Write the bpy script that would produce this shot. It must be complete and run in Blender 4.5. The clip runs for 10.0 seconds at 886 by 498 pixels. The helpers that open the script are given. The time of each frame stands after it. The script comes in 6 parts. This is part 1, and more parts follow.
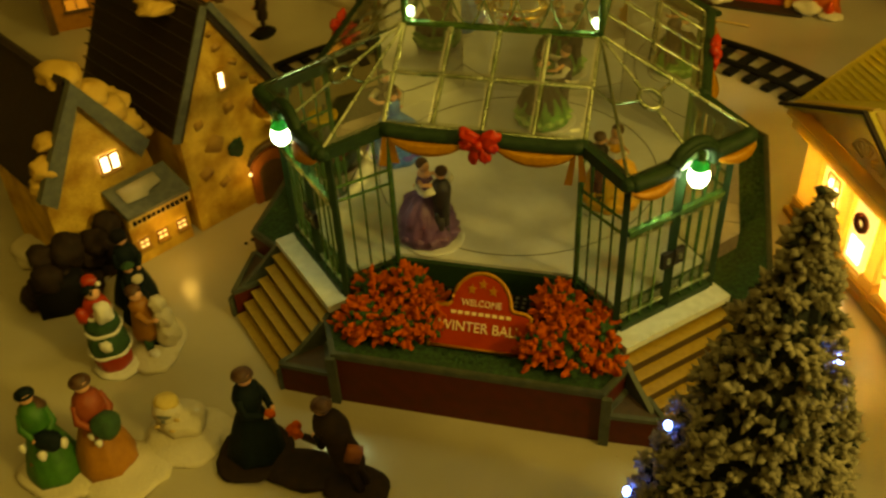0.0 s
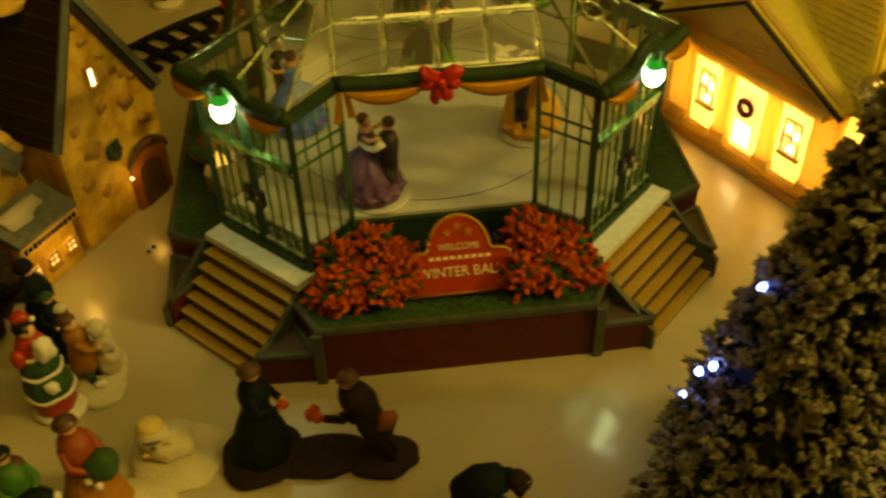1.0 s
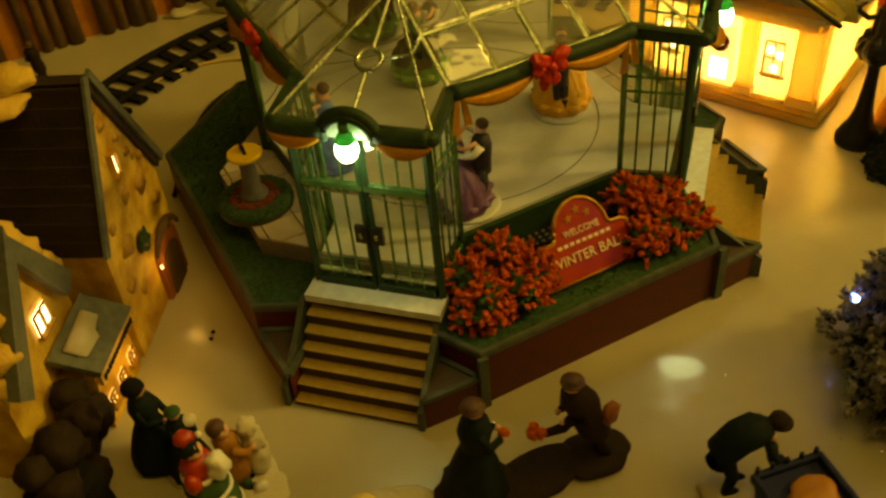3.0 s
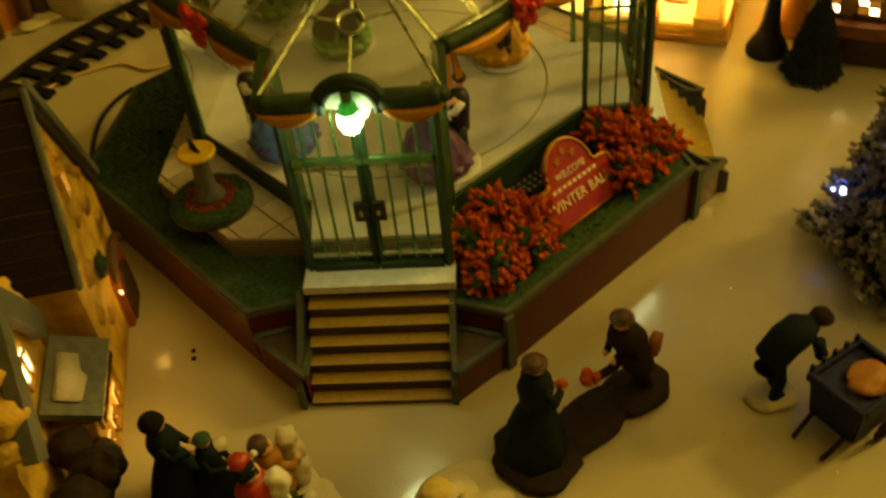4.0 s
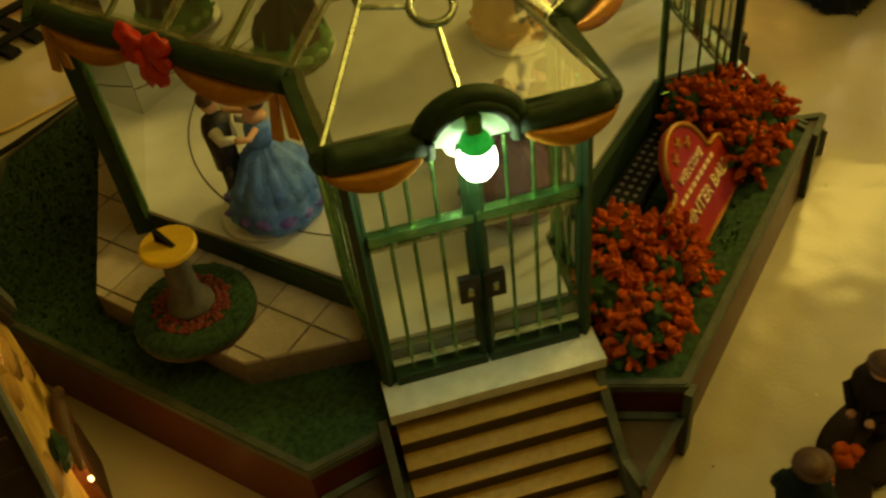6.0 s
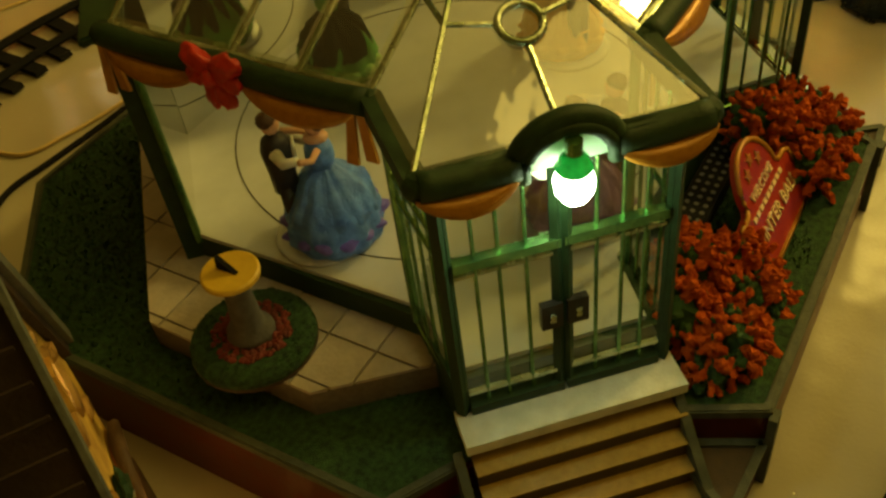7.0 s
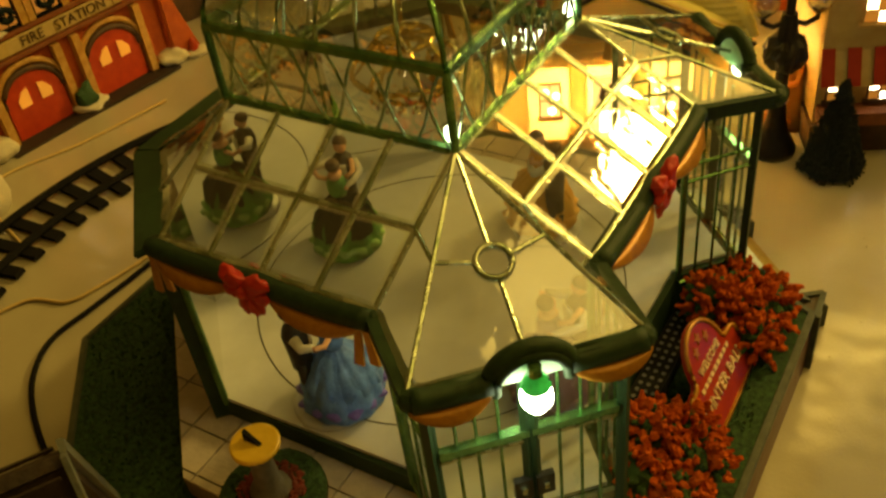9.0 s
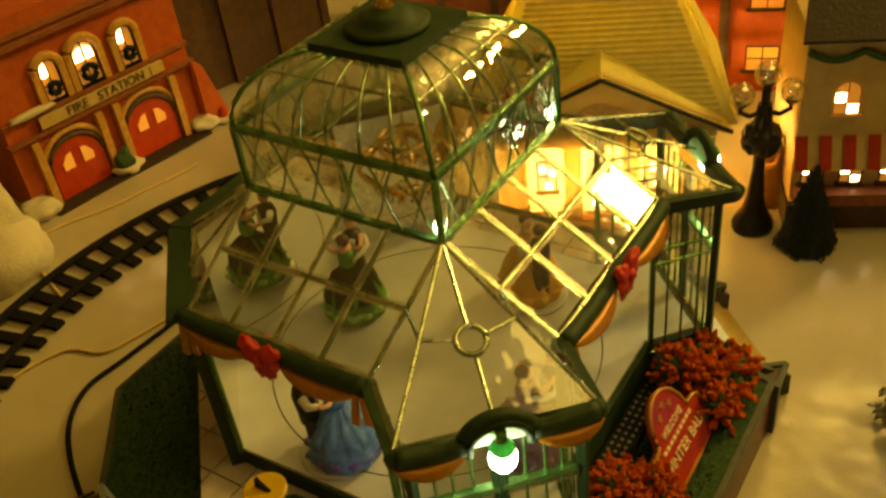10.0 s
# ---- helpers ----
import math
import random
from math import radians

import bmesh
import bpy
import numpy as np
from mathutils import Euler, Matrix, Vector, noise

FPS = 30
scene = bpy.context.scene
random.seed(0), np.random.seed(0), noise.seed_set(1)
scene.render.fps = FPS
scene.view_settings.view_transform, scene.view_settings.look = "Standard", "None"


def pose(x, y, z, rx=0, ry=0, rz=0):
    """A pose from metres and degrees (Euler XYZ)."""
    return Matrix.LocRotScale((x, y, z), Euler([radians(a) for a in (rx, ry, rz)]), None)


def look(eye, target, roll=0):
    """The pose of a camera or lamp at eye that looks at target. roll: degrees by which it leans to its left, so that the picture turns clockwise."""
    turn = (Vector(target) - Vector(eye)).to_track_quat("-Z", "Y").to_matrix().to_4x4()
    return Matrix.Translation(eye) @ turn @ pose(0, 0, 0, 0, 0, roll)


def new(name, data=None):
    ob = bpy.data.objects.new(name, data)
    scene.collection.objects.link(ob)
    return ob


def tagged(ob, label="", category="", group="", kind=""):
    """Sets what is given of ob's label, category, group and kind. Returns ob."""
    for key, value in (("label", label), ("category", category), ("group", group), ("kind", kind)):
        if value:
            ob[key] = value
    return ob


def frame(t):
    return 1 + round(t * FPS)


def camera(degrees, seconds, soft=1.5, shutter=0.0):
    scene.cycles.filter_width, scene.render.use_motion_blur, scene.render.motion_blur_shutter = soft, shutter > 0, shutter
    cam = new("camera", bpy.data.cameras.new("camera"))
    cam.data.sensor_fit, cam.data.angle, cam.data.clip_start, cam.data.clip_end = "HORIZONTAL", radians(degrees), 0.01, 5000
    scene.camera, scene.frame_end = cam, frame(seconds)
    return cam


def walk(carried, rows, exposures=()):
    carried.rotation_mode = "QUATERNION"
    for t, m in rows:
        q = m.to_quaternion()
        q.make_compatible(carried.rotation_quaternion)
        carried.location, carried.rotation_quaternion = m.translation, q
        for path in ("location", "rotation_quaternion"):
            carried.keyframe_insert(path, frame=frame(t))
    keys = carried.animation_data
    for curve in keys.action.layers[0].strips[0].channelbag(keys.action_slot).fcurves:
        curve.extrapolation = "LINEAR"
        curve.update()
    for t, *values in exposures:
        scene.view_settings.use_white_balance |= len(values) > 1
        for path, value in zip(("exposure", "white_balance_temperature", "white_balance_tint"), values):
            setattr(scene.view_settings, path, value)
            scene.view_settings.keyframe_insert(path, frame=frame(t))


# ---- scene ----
cam = camera(49.8, 10.0, soft=2.5, shutter=0.5)
PATH = [
    (0, (1.826, -10.347, 8.467), (1.407, -8.855, 7.203), -3.2),
    (0.5, (0.750, -10.264, 8.287), (0.587, -8.730, 7.015), -1.2),
    (1, (-0.785, -10.662, 8.030), (-0.651, -9.144, 6.735), -2.1),
    (1.5, (-1.419, -10.438, 8.135), (-1.298, -8.899, 6.863), -2.9),
    (2, (-2.832, -9.941, 8.120), (-2.402, -8.459, 6.848), -3.2),
    (2.5, (-3.995, -9.633, 8.161), (-3.427, -8.192, 6.895), -4.3),
    (2.7, (-4.152, -9.550, 8.008), (-3.577, -8.127, 6.725), -4.7),
    (3.8, (-5.941, -8.198, 7.749), (-5.041, -6.984, 6.440), -7.1),
    (4, (-6.020, -7.985, 7.562), (-5.089, -6.834, 6.217), -6.5),
    (4.5, (-6.053, -6.532, 7.295), (-4.962, -5.564, 5.927), -7.8),
    (5, (-6.118, -5.300, 6.820), (-4.968, -4.427, 5.434), -6.4),
    (5.2, (-5.946, -5.079, 6.747), (-4.795, -4.228, 5.350), -6.9),
    (6.5, (-5.561, -3.972, 5.967), (-4.401, -3.137, 4.568), -8.0),
    (7, (-5.638, -3.773, 6.145), (-4.464, -2.939, 4.757), -8.2),
    (7.5, (-5.777, -3.813, 6.393), (-4.585, -2.965, 5.029), -8.3),
    (8, (-5.630, -3.949, 6.804), (-4.415, -3.093, 5.466), -8.6),
    (8.5, (-5.669, -4.040, 7.113), (-4.433, -3.172, 5.802), -8.4),
    (9, (-5.805, -4.176, 7.583), (-4.543, -3.289, 6.310), -7.9),
    (9.5, (-6.092, -4.454, 8.029), (-4.811, -3.541, 6.794), -7.6),
    (10, (-6.174, -4.853, 8.502), (-4.890, -3.901, 7.300), -7.6),
]
walk(cam, [(t, look([v * 0.05 for v in eye], [v * 0.05 for v in target], roll)) for t, eye, target, roll in PATH],
     [(0, -0.07, 7700, 0), (2.0, 0.04, 8200, 8), (4.5, 0.1, 7900, 8), (6.5, 0.05, 6500, 7), (8.5, 0.17, 6600, 16), (10, 0.36, 7350, 21)])

# ---------------------------------------------------------------- light
AMBER = (1.0, 0.715, 0.13)


def lamp(name, kind, where, energy, colour, size=0.1, target=None):
    data = bpy.data.lights.new(name, kind)
    data.energy, data.color = energy, colour
    if kind == "AREA":
        data.shape, data.size = "DISK", size
    else:
        data.shadow_soft_size = size
    ob = new(name, data)
    ob.matrix_world = look(where, target) if target else Matrix.Translation(where)
    return ob


world = bpy.data.worlds.new("room_air")
scene.world = world
world.use_nodes = True
world.node_tree.nodes["Background"].inputs["Color"].default_value = (*AMBER, 1)
world.node_tree.nodes["Background"].inputs["Strength"].default_value = 0.01
# unseen fill from above, added to brighten the foreground
lamp("ceiling_light", "POINT", (0.3, -0.7, 1.42), 17.0, AMBER, 0.5)
lamp("far_ceiling_light", "POINT", (1.85, -0.02, 1.4), 15.0, AMBER, 0.24)
lamp("side_lamp", "AREA", (1.75, -0.9, 1.2), 21, (1.0, 0.72, 0.15), 0.25, (0, 0, 0.1))

# ---------------------------------------------------------------- materials


def mat(name, c1, c2=None, scale=300, rough=0.6, metal=0.0, bump=0.0, fine=4.0, coat=0.0, detail=4, spread=0.25, rand=0.0, spec=0.5, wave=0.0, translucent=0.0):
    m = bpy.data.materials.new(name)
    m.use_nodes = True
    nt, n = m.node_tree, m.node_tree.nodes
    b = n["Principled BSDF"]
    b.inputs["Roughness"].default_value, b.inputs["Metallic"].default_value = rough, metal
    b.inputs["Coat Weight"].default_value, b.inputs["Coat Roughness"].default_value = coat, 0.18 if wave else 0.04
    b.inputs["Specular IOR Level"].default_value = spec
    b.inputs["Coat IOR"].default_value = 1.55 if wave else 1.5
    b.inputs["Base Color"].default_value = (*c1, 1)
    tc = n.new("ShaderNodeTexCoord")
    if c2:
        a = n.new("ShaderNodeTexNoise")
        a.inputs["Scale"].default_value, a.inputs["Detail"].default_value = scale, detail
        nt.links.new(tc.outputs["Object"], a.inputs["Vector"])
        r = n.new("ShaderNodeValToRGB")
        r.color_ramp.elements[0].position, r.color_ramp.elements[1].position = 0.5 - spread, 0.5 + spread
        r.color_ramp.elements[0].color, r.color_ramp.elements[1].color = (*c1, 1), (*c2, 1)
        nt.links.new(a.outputs["Fac"], r.inputs["Fac"])
        out = r.outputs["Color"]
        if rand:
            info = n.new("ShaderNodeObjectInfo")
            hsv = n.new("ShaderNodeHueSaturation")
            mr = n.new("ShaderNodeMapRange")
            mr.inputs["To Min"].default_value, mr.inputs["To Max"].default_value = 1 - rand, 1 + rand
            nt.links.new(info.outputs["Random"], mr.inputs["Value"])
            nt.links.new(mr.outputs["Result"], hsv.inputs["Value"])
            nt.links.new(out, hsv.inputs["Color"])
            out = hsv.outputs["Color"]
        nt.links.new(out, b.inputs["Base Color"])
        ra = n.new("ShaderNodeMapRange")
        ra.inputs["To Min"].default_value, ra.inputs["To Max"].default_value = max(0.03, rough - 0.1), min(1, rough + 0.1)
        nt.links.new(a.outputs["Fac"], ra.inputs["Value"])
        nt.links.new(ra.outputs["Result"], b.inputs["Roughness"])
    if bump:
        f = n.new("ShaderNodeTexNoise")
        f.inputs["Scale"].default_value, f.inputs["Detail"].default_value = scale * fine, 5
        nt.links.new(tc.outputs["Object"], f.inputs["Vector"])
        bp = n.new("ShaderNodeBump")
        bp.inputs["Strength"].default_value, bp.inputs["Distance"].default_value = bump, 0.001
        nt.links.new(f.outputs["Fac"], bp.inputs["Height"])
        nt.links.new(bp.outputs["Normal"], b.inputs["Normal"])
        if wave:
            g = n.new("ShaderNodeTexNoise")
            g.inputs["Scale"].default_value, g.inputs["Detail"].default_value = 21, 2
            bw = n.new("ShaderNodeBump")
            bw.inputs["Strength"].default_value, bw.inputs["Distance"].default_value = wave, 0.004
            nt.links.new(tc.outputs["Object"], g.inputs["Vector"])
            nt.links.new(g.outputs["Fac"], bw.inputs["Height"])
            nt.links.new(bw.outputs["Normal"], bp.inputs["Normal"])
            nt.links.new(bw.outputs["Normal"], b.inputs["Coat Normal"])
    if translucent:
        tl, mx = n.new("ShaderNodeBsdfTranslucent"), n.new("ShaderNodeMixShader")
        tl.inputs["Color"].default_value = (*c2, 1)
        mx.inputs["Fac"].default_value = translucent
        nt.links.new(b.outputs["BSDF"], mx.inputs[1])
        nt.links.new(tl.outputs["BSDF"], mx.inputs[2])
        nt.links.new(mx.outputs["Shader"], n["Material Output"].inputs["Surface"])
    return m


def glow(name, colour, strength):
    m = bpy.data.materials.new(name)
    m.use_nodes = True
    b = m.node_tree.nodes["Principled BSDF"]
    b.inputs["Base Color"].default_value = (*colour, 1)
    b.inputs["Emission Color"].default_value, b.inputs["Emission Strength"].default_value = (*colour, 1), strength
    return m


def clear_glass(name, tint, wave=0.1, gloss=1.0, base=0.2, rough=0.03):
    m = bpy.data.materials.new(name)
    m.use_nodes = True
    nt, n = m.node_tree, m.node_tree.nodes
    n.remove(n["Principled BSDF"])
    tr, gl, mix, fr = n.new("ShaderNodeBsdfTransparent"), n.new("ShaderNodeBsdfGlossy"), n.new("ShaderNodeMixShader"), n.new("ShaderNodeLayerWeight")
    tr.inputs["Color"].default_value = (*tint, 1)
    gl.inputs["Roughness"].default_value, fr.inputs["Blend"].default_value = rough, 0.5
    gl.inputs["Color"].default_value = (gloss, gloss, gloss, 1)
    po, ml = n.new("ShaderNodeMath"), n.new("ShaderNodeMath")
    po.operation, ml.operation = "POWER", "MULTIPLY_ADD"
    po.inputs[1].default_value, ml.inputs[1].default_value, ml.inputs[2].default_value = 4.0, 0.8, base
    tc, no, bp = n.new("ShaderNodeTexCoord"), n.new("ShaderNodeTexNoise"), n.new("ShaderNodeBump")
    no.inputs["Scale"].default_value = 60
    bp.inputs["Strength"].default_value, bp.inputs["Distance"].default_value = wave, 0.002
    nt.links.new(tc.outputs["Object"], no.inputs["Vector"])
    nt.links.new(no.outputs["Fac"], bp.inputs["Height"])
    nt.links.new(bp.outputs["Normal"], gl.inputs["Normal"])
    nt.links.new(fr.outputs["Facing"], po.inputs[0])
    nt.links.new(po.outputs["Value"], ml.inputs[0])
    nt.links.new(ml.outputs["Value"], mix.inputs["Fac"])
    nt.links.new(tr.outputs["BSDF"], mix.inputs[1])
    nt.links.new(gl.outputs["BSDF"], mix.inputs[2])
    nt.links.new(mix.outputs["Shader"], n["Material Output"].inputs["Surface"])
    return m


M = dict(
    snow=mat("snow_sheet", (0.36, 0.32, 0.225), (0.47, 0.425, 0.31), 9, 0.36, bump=0.15, fine=60, coat=0.9, wave=0.55),
    cotton=mat("cotton_snow", (0.5, 0.45, 0.33), (0.62, 0.56, 0.42), 60, 0.9, bump=0.8, fine=8),
    red=mat("red_painted_base", (0.055, 0.008, 0.004), (0.09, 0.012, 0.006), 120, 0.5, bump=0.08, spec=0.15, coat=0.2),
    rim=mat("grey_green_stone_rim", (0.026, 0.034, 0.022), (0.075, 0.085, 0.058), 130, 0.6, bump=0.4),
    grass=mat("flocked_grass", (0.009, 0.03, 0.011), (0.038, 0.1, 0.032), 420, 0.95, bump=1.0, spread=0.18),
    tile=mat("terrace_tile", (0.4, 0.35, 0.31), (0.56, 0.49, 0.44), 120, 0.6, bump=0.35, rand=0.1),
    grout=mat("tile_joint", (0.13, 0.11, 0.085), (0.2, 0.17, 0.14), 400, 0.9, bump=0.3),
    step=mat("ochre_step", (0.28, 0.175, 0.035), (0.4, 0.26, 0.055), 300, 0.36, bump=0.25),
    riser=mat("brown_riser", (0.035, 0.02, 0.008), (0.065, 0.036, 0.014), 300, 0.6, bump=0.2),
    sill=mat("pale_threshold", (0.46, 0.49, 0.48), (0.62, 0.65, 0.64), 200, 0.5, bump=0.2),
    dgreen=mat("dark_green_paint", (0.009, 0.026, 0.01), (0.02, 0.05, 0.019), 300, 0.6, bump=0.2, spec=0.3),
    mgreen=mat("green_metal_bar", (0.045, 0.15, 0.055), (0.2, 0.38, 0.14), 140, 0.18, metal=0.75, bump=0.35),
    came=mat("greened_brass_glazing_bar", (0.13, 0.2, 0.09), (0.66, 0.7, 0.58), 90, 0.27, metal=0.9, bump=0.4),
    gold=mat("gold_paint", (0.36, 0.15, 0.012), (0.52, 0.235, 0.024), 300, 0.34, metal=0.2, bump=0.2),
    brass=mat("polished_brass", (0.75, 0.5, 0.14), (0.9, 0.62, 0.2), 200, 0.18, metal=1.0),
    bow=mat("red_bow_paint", (0.42, 0.014, 0.007), (0.58, 0.027, 0.01), 300, 0.42, bump=0.3),
    floor=mat("pale_dance_floor", (0.46, 0.47, 0.5), (0.57, 0.58, 0.62), 60, 0.42, bump=0.03, coat=0.05),
    groove=mat("dark_groove", (0.06, 0.055, 0.04), (0.1, 0.09, 0.07), 200, 0.8),
    black=mat("black_plastic", (0.003, 0.0027, 0.0027), (0.006, 0.005, 0.0045), 300, 0.85, bump=0.2, spec=0.2),
    blossom=mat("orange_red_blossom", (0.32, 0.038, 0.004), (0.62, 0.125, 0.01), 220, 0.95, bump=1.0, fine=6, spec=0.12),
    leaf=mat("flower_leaf", (0.018, 0.055, 0.012), (0.045, 0.11, 0.022), 300, 0.9, bump=1.0, fine=8),
    signred=mat("sign_red", (0.3, 0.02, 0.006), (0.4, 0.032, 0.01), 150, 0.4, bump=0.1),
    signtext=mat("sign_lettering", (0.75, 0.58, 0.35), (0.82, 0.66, 0.42), 400, 0.5),
    skin=mat("painted_skin", (0.62, 0.33, 0.2), (0.7, 0.4, 0.26), 300, 0.5),
    violethem=mat("violet_blue_hem", (0.09, 0.06, 0.5), (0.18, 0.14, 0.8), 260, 0.45, bump=0.6),
    bluedress=mat("blue_gown", (0.04, 0.13, 0.62), (0.17, 0.38, 0.98), 260, 0.45, bump=0.6),
    purpledress=mat("violet_gown", (0.09, 0.04, 0.13), (0.19, 0.09, 0.24), 160, 0.45, bump=0.6),
    greendress=mat("green_gown", (0.015, 0.1, 0.02), (0.08, 0.36, 0.05), 160, 0.45, bump=0.6),
    yellowdress=mat("yellow_gown", (0.7, 0.32, 0.03), (0.85, 0.48, 0.08), 160, 0.45, bump=0.6),
    suit=mat("dark_suit", (0.012, 0.01, 0.012), (0.03, 0.024, 0.026), 300, 0.5, bump=0.3),
    shirt=mat("white_painted_cloth", (0.62, 0.6, 0.55), (0.74, 0.72, 0.66), 300, 0.5, bump=0.2),
    hair=mat("brown_hair", (0.05, 0.02, 0.01), (0.1, 0.045, 0.02), 400, 0.5, bump=0.4),
    coatgreen=mat("dark_green_coat", (0.003, 0.007, 0.008), (0.008, 0.016, 0.017), 200, 0.75, bump=0.4, spec=0.15),
    coatbrown=mat("dark_brown_coat", (0.014, 0.009, 0.006), (0.03, 0.017, 0.01), 200, 0.75, bump=0.4, spec=0.15),
    coatred=mat("brick_red_coat", (0.2, 0.035, 0.01), (0.3, 0.06, 0.018), 200, 0.55, bump=0.4),
    ochre=mat("ochre_skirt", (0.28, 0.11, 0.018), (0.4, 0.17, 0.03), 200, 0.55, bump=0.4),
    brightgreen=mat("green_cloak", (0.018, 0.1, 0.012), (0.045, 0.17, 0.025), 200, 0.55, bump=0.4),
    navy=mat("navy_cart_paint", (0.006, 0.009, 0.045), (0.014, 0.02, 0.08), 200, 0.6, bump=0.3, spec=0.2),
    stone=mat("yellow_rubble_stone", (0.36, 0.18, 0.025), (0.72, 0.47, 0.1), 55, 0.7, bump=0.8, fine=8, spread=0.16),
    stonespot=mat("brown_fieldstone", (0.3, 0.15, 0.03), (0.44, 0.25, 0.06), 120, 0.7, bump=0.5),
    slate=mat("blue_grey_barge_board", (0.07, 0.08, 0.075), (0.14, 0.15, 0.13), 200, 0.5, bump=0.4),
    brownroof=mat("dark_brown_roof", (0.013, 0.006, 0.003), (0.03, 0.014, 0.006), 90, 0.7, bump=0.6),
    rust=mat("rust_brick", (0.2, 0.055, 0.015), (0.32, 0.1, 0.03), 150, 0.7, bump=0.5, rand=0.15),
    brick=mat("fire_red_brick", (0.36, 0.055, 0.006), (0.5, 0.1, 0.012), 110, 0.7, bump=0.6),
    engine=mat("engine_red_door", (0.4, 0.025, 0.004), (0.54, 0.055, 0.008), 150, 0.4, bump=0.2),
    ivory=mat("ivory_plaster", (0.66, 0.49, 0.2), (0.78, 0.62, 0.3), 120, 0.55, bump=0.3, translucent=0.6),
    porcelain=mat("thin_lit_porcelain", (0.7, 0.55, 0.25), (0.82, 0.67, 0.34), 120, 0.5, bump=0.2, translucent=0.62),
    trim=mat("ochre_trim", (0.52, 0.33, 0.1), (0.66, 0.44, 0.16), 200, 0.55, bump=0.3),
    shingle=mat("moss_yellow_shingle", (0.62, 0.52, 0.13), (0.76, 0.66, 0.19), 150, 0.55, bump=0.3, rand=0.08, translucent=0.24),
    cream=mat("cream_render", (0.46, 0.31, 0.1), (0.58, 0.42, 0.16), 120, 0.6, bump=0.3),
    timber=mat("dark_timber", (0.05, 0.025, 0.01), (0.11, 0.055, 0.02), 120, 0.7, bump=0.6),
    needle=mat("dark_needles", (0.006, 0.01, 0.012), (0.016, 0.024, 0.02), 300, 0.85, bump=0.5),
    flock=mat("flocked_tips", (0.11, 0.105, 0.075), (0.4, 0.37, 0.29), 220, 0.9, bump=0.5),
    iron=mat("black_iron", (0.008, 0.007, 0.006), (0.02, 0.016, 0.013), 300, 0.4, metal=0.3, bump=0.2),
    wire=mat("beige_wire", (0.5, 0.36, 0.14), (0.6, 0.44, 0.2), 200, 0.5),
    board=mat("room_wall_paint", (0.42, 0.34, 0.2), (0.5, 0.41, 0.26), 3, 0.8, bump=0.2, fine=80),
    wood=mat("room_floor_wood", (0.14, 0.07, 0.03), (0.24, 0.13, 0.06), 6, 0.5, bump=0.2, fine=30),
    plaster=mat("ceiling_plaster", (0.6, 0.55, 0.45), (0.68, 0.62, 0.52), 4, 0.85, bump=0.2, fine=80),
    concrete=mat("grey_cast_stone", (0.06, 0.056, 0.05), (0.125, 0.118, 0.105), 250, 0.7, bump=0.4),
    logs=mat("brown_log", (0.09, 0.045, 0.015), (0.2, 0.11, 0.04), 90, 0.75, bump=0.7),
    panel=mat("burnt_orange_board", (0.3, 0.09, 0.012), (0.5, 0.19, 0.03), 80, 0.7, bump=0.5),
    # globe light on the green gown's hem, put into its paler colour
    hem=mat("lit_green_hem", (0.2, 0.42, 0.13), (0.3, 0.52, 0.2), 200, 0.5),
    yellow=mat("yellow_dial_paint", (0.62, 0.38, 0.02), (0.74, 0.48, 0.04), 200, 0.4, bump=0.1),
    yellowsnow=mat("yellow_tinted_snow", (0.5, 0.38, 0.12), (0.62, 0.48, 0.18), 90, 0.8, bump=0.5),
    warmsnow=mat("amber_roof_snow", (0.5, 0.3, 0.07), (0.66, 0.44, 0.13), 60, 0.85, bump=0.8, fine=8),
    bedflower=mat("dark_red_flower", (0.07, 0.007, 0.003), (0.2, 0.02, 0.007), 300, 0.7, bump=0.4),
    firetrim=mat("orange_stone_trim", (0.42, 0.2, 0.035), (0.62, 0.36, 0.09), 200, 0.6, bump=0.4),
    towerbar=mat("pale_green_tower_bar", (0.16, 0.3, 0.13), (0.6, 0.68, 0.5), 160, 0.2, metal=0.75, bump=0.1),
    garland=mat("green_garland", (0.015, 0.05, 0.015), (0.03, 0.09, 0.03), 300, 0.8, bump=0.6),
    lit=glow("lit_window", (1.0, 0.66, 0.19), 1.5),
    hot=glow("bright_window", (1.0, 0.83, 0.45), 6.0),
    lantern=glow("door_lantern", (1.0, 0.7, 0.3), 3.0),
    warmlit=glow("dim_amber_window", (1.0, 0.42, 0.05), 0.22),
    ember=glow("amber_door_pane", (1.0, 0.48, 0.07), 0.14),
    lampcap=mat("green_lamp_cap", (0.004, 0.1, 0.014), (0.014, 0.26, 0.04), 300, 0.2, bump=0.1, translucent=0.22),
    fanglass=mat("frosted_green_pane", (0.5, 0.68, 0.5), (0.62, 0.8, 0.62), 150, 0.3, bump=0.1, translucent=0.4),
    bulb=glow("porch_bulb", (0.86, 1.0, 0.68), 15.0),
    towerbulb=glow("tower_bulb", (0.86, 1.0, 0.72), 13.0),
    led=glow("blue_led", (0.12, 0.22, 1.0), 34.0),
    glass=clear_glass("roof_glass", (0.88, 0.91, 0.84), 0.22, 1.0, 0.16, 0.045),
    bevelglass=clear_glass("ground_bevel", (0.78, 0.86, 0.68), 0.4, 1.0, 0.38, 0.12),
    towerglass=clear_glass("tower_glass", (0.86, 0.9, 0.8), 0.8, 1.0, 0.34),
    wallglass=clear_glass("porch_glass", (0.87, 0.93, 0.86), 0.2, 0.9, 0.12),
    globe=clear_glass("clear_globe", (0.88, 0.86, 0.78), 0.5, 1.0, 0.36),
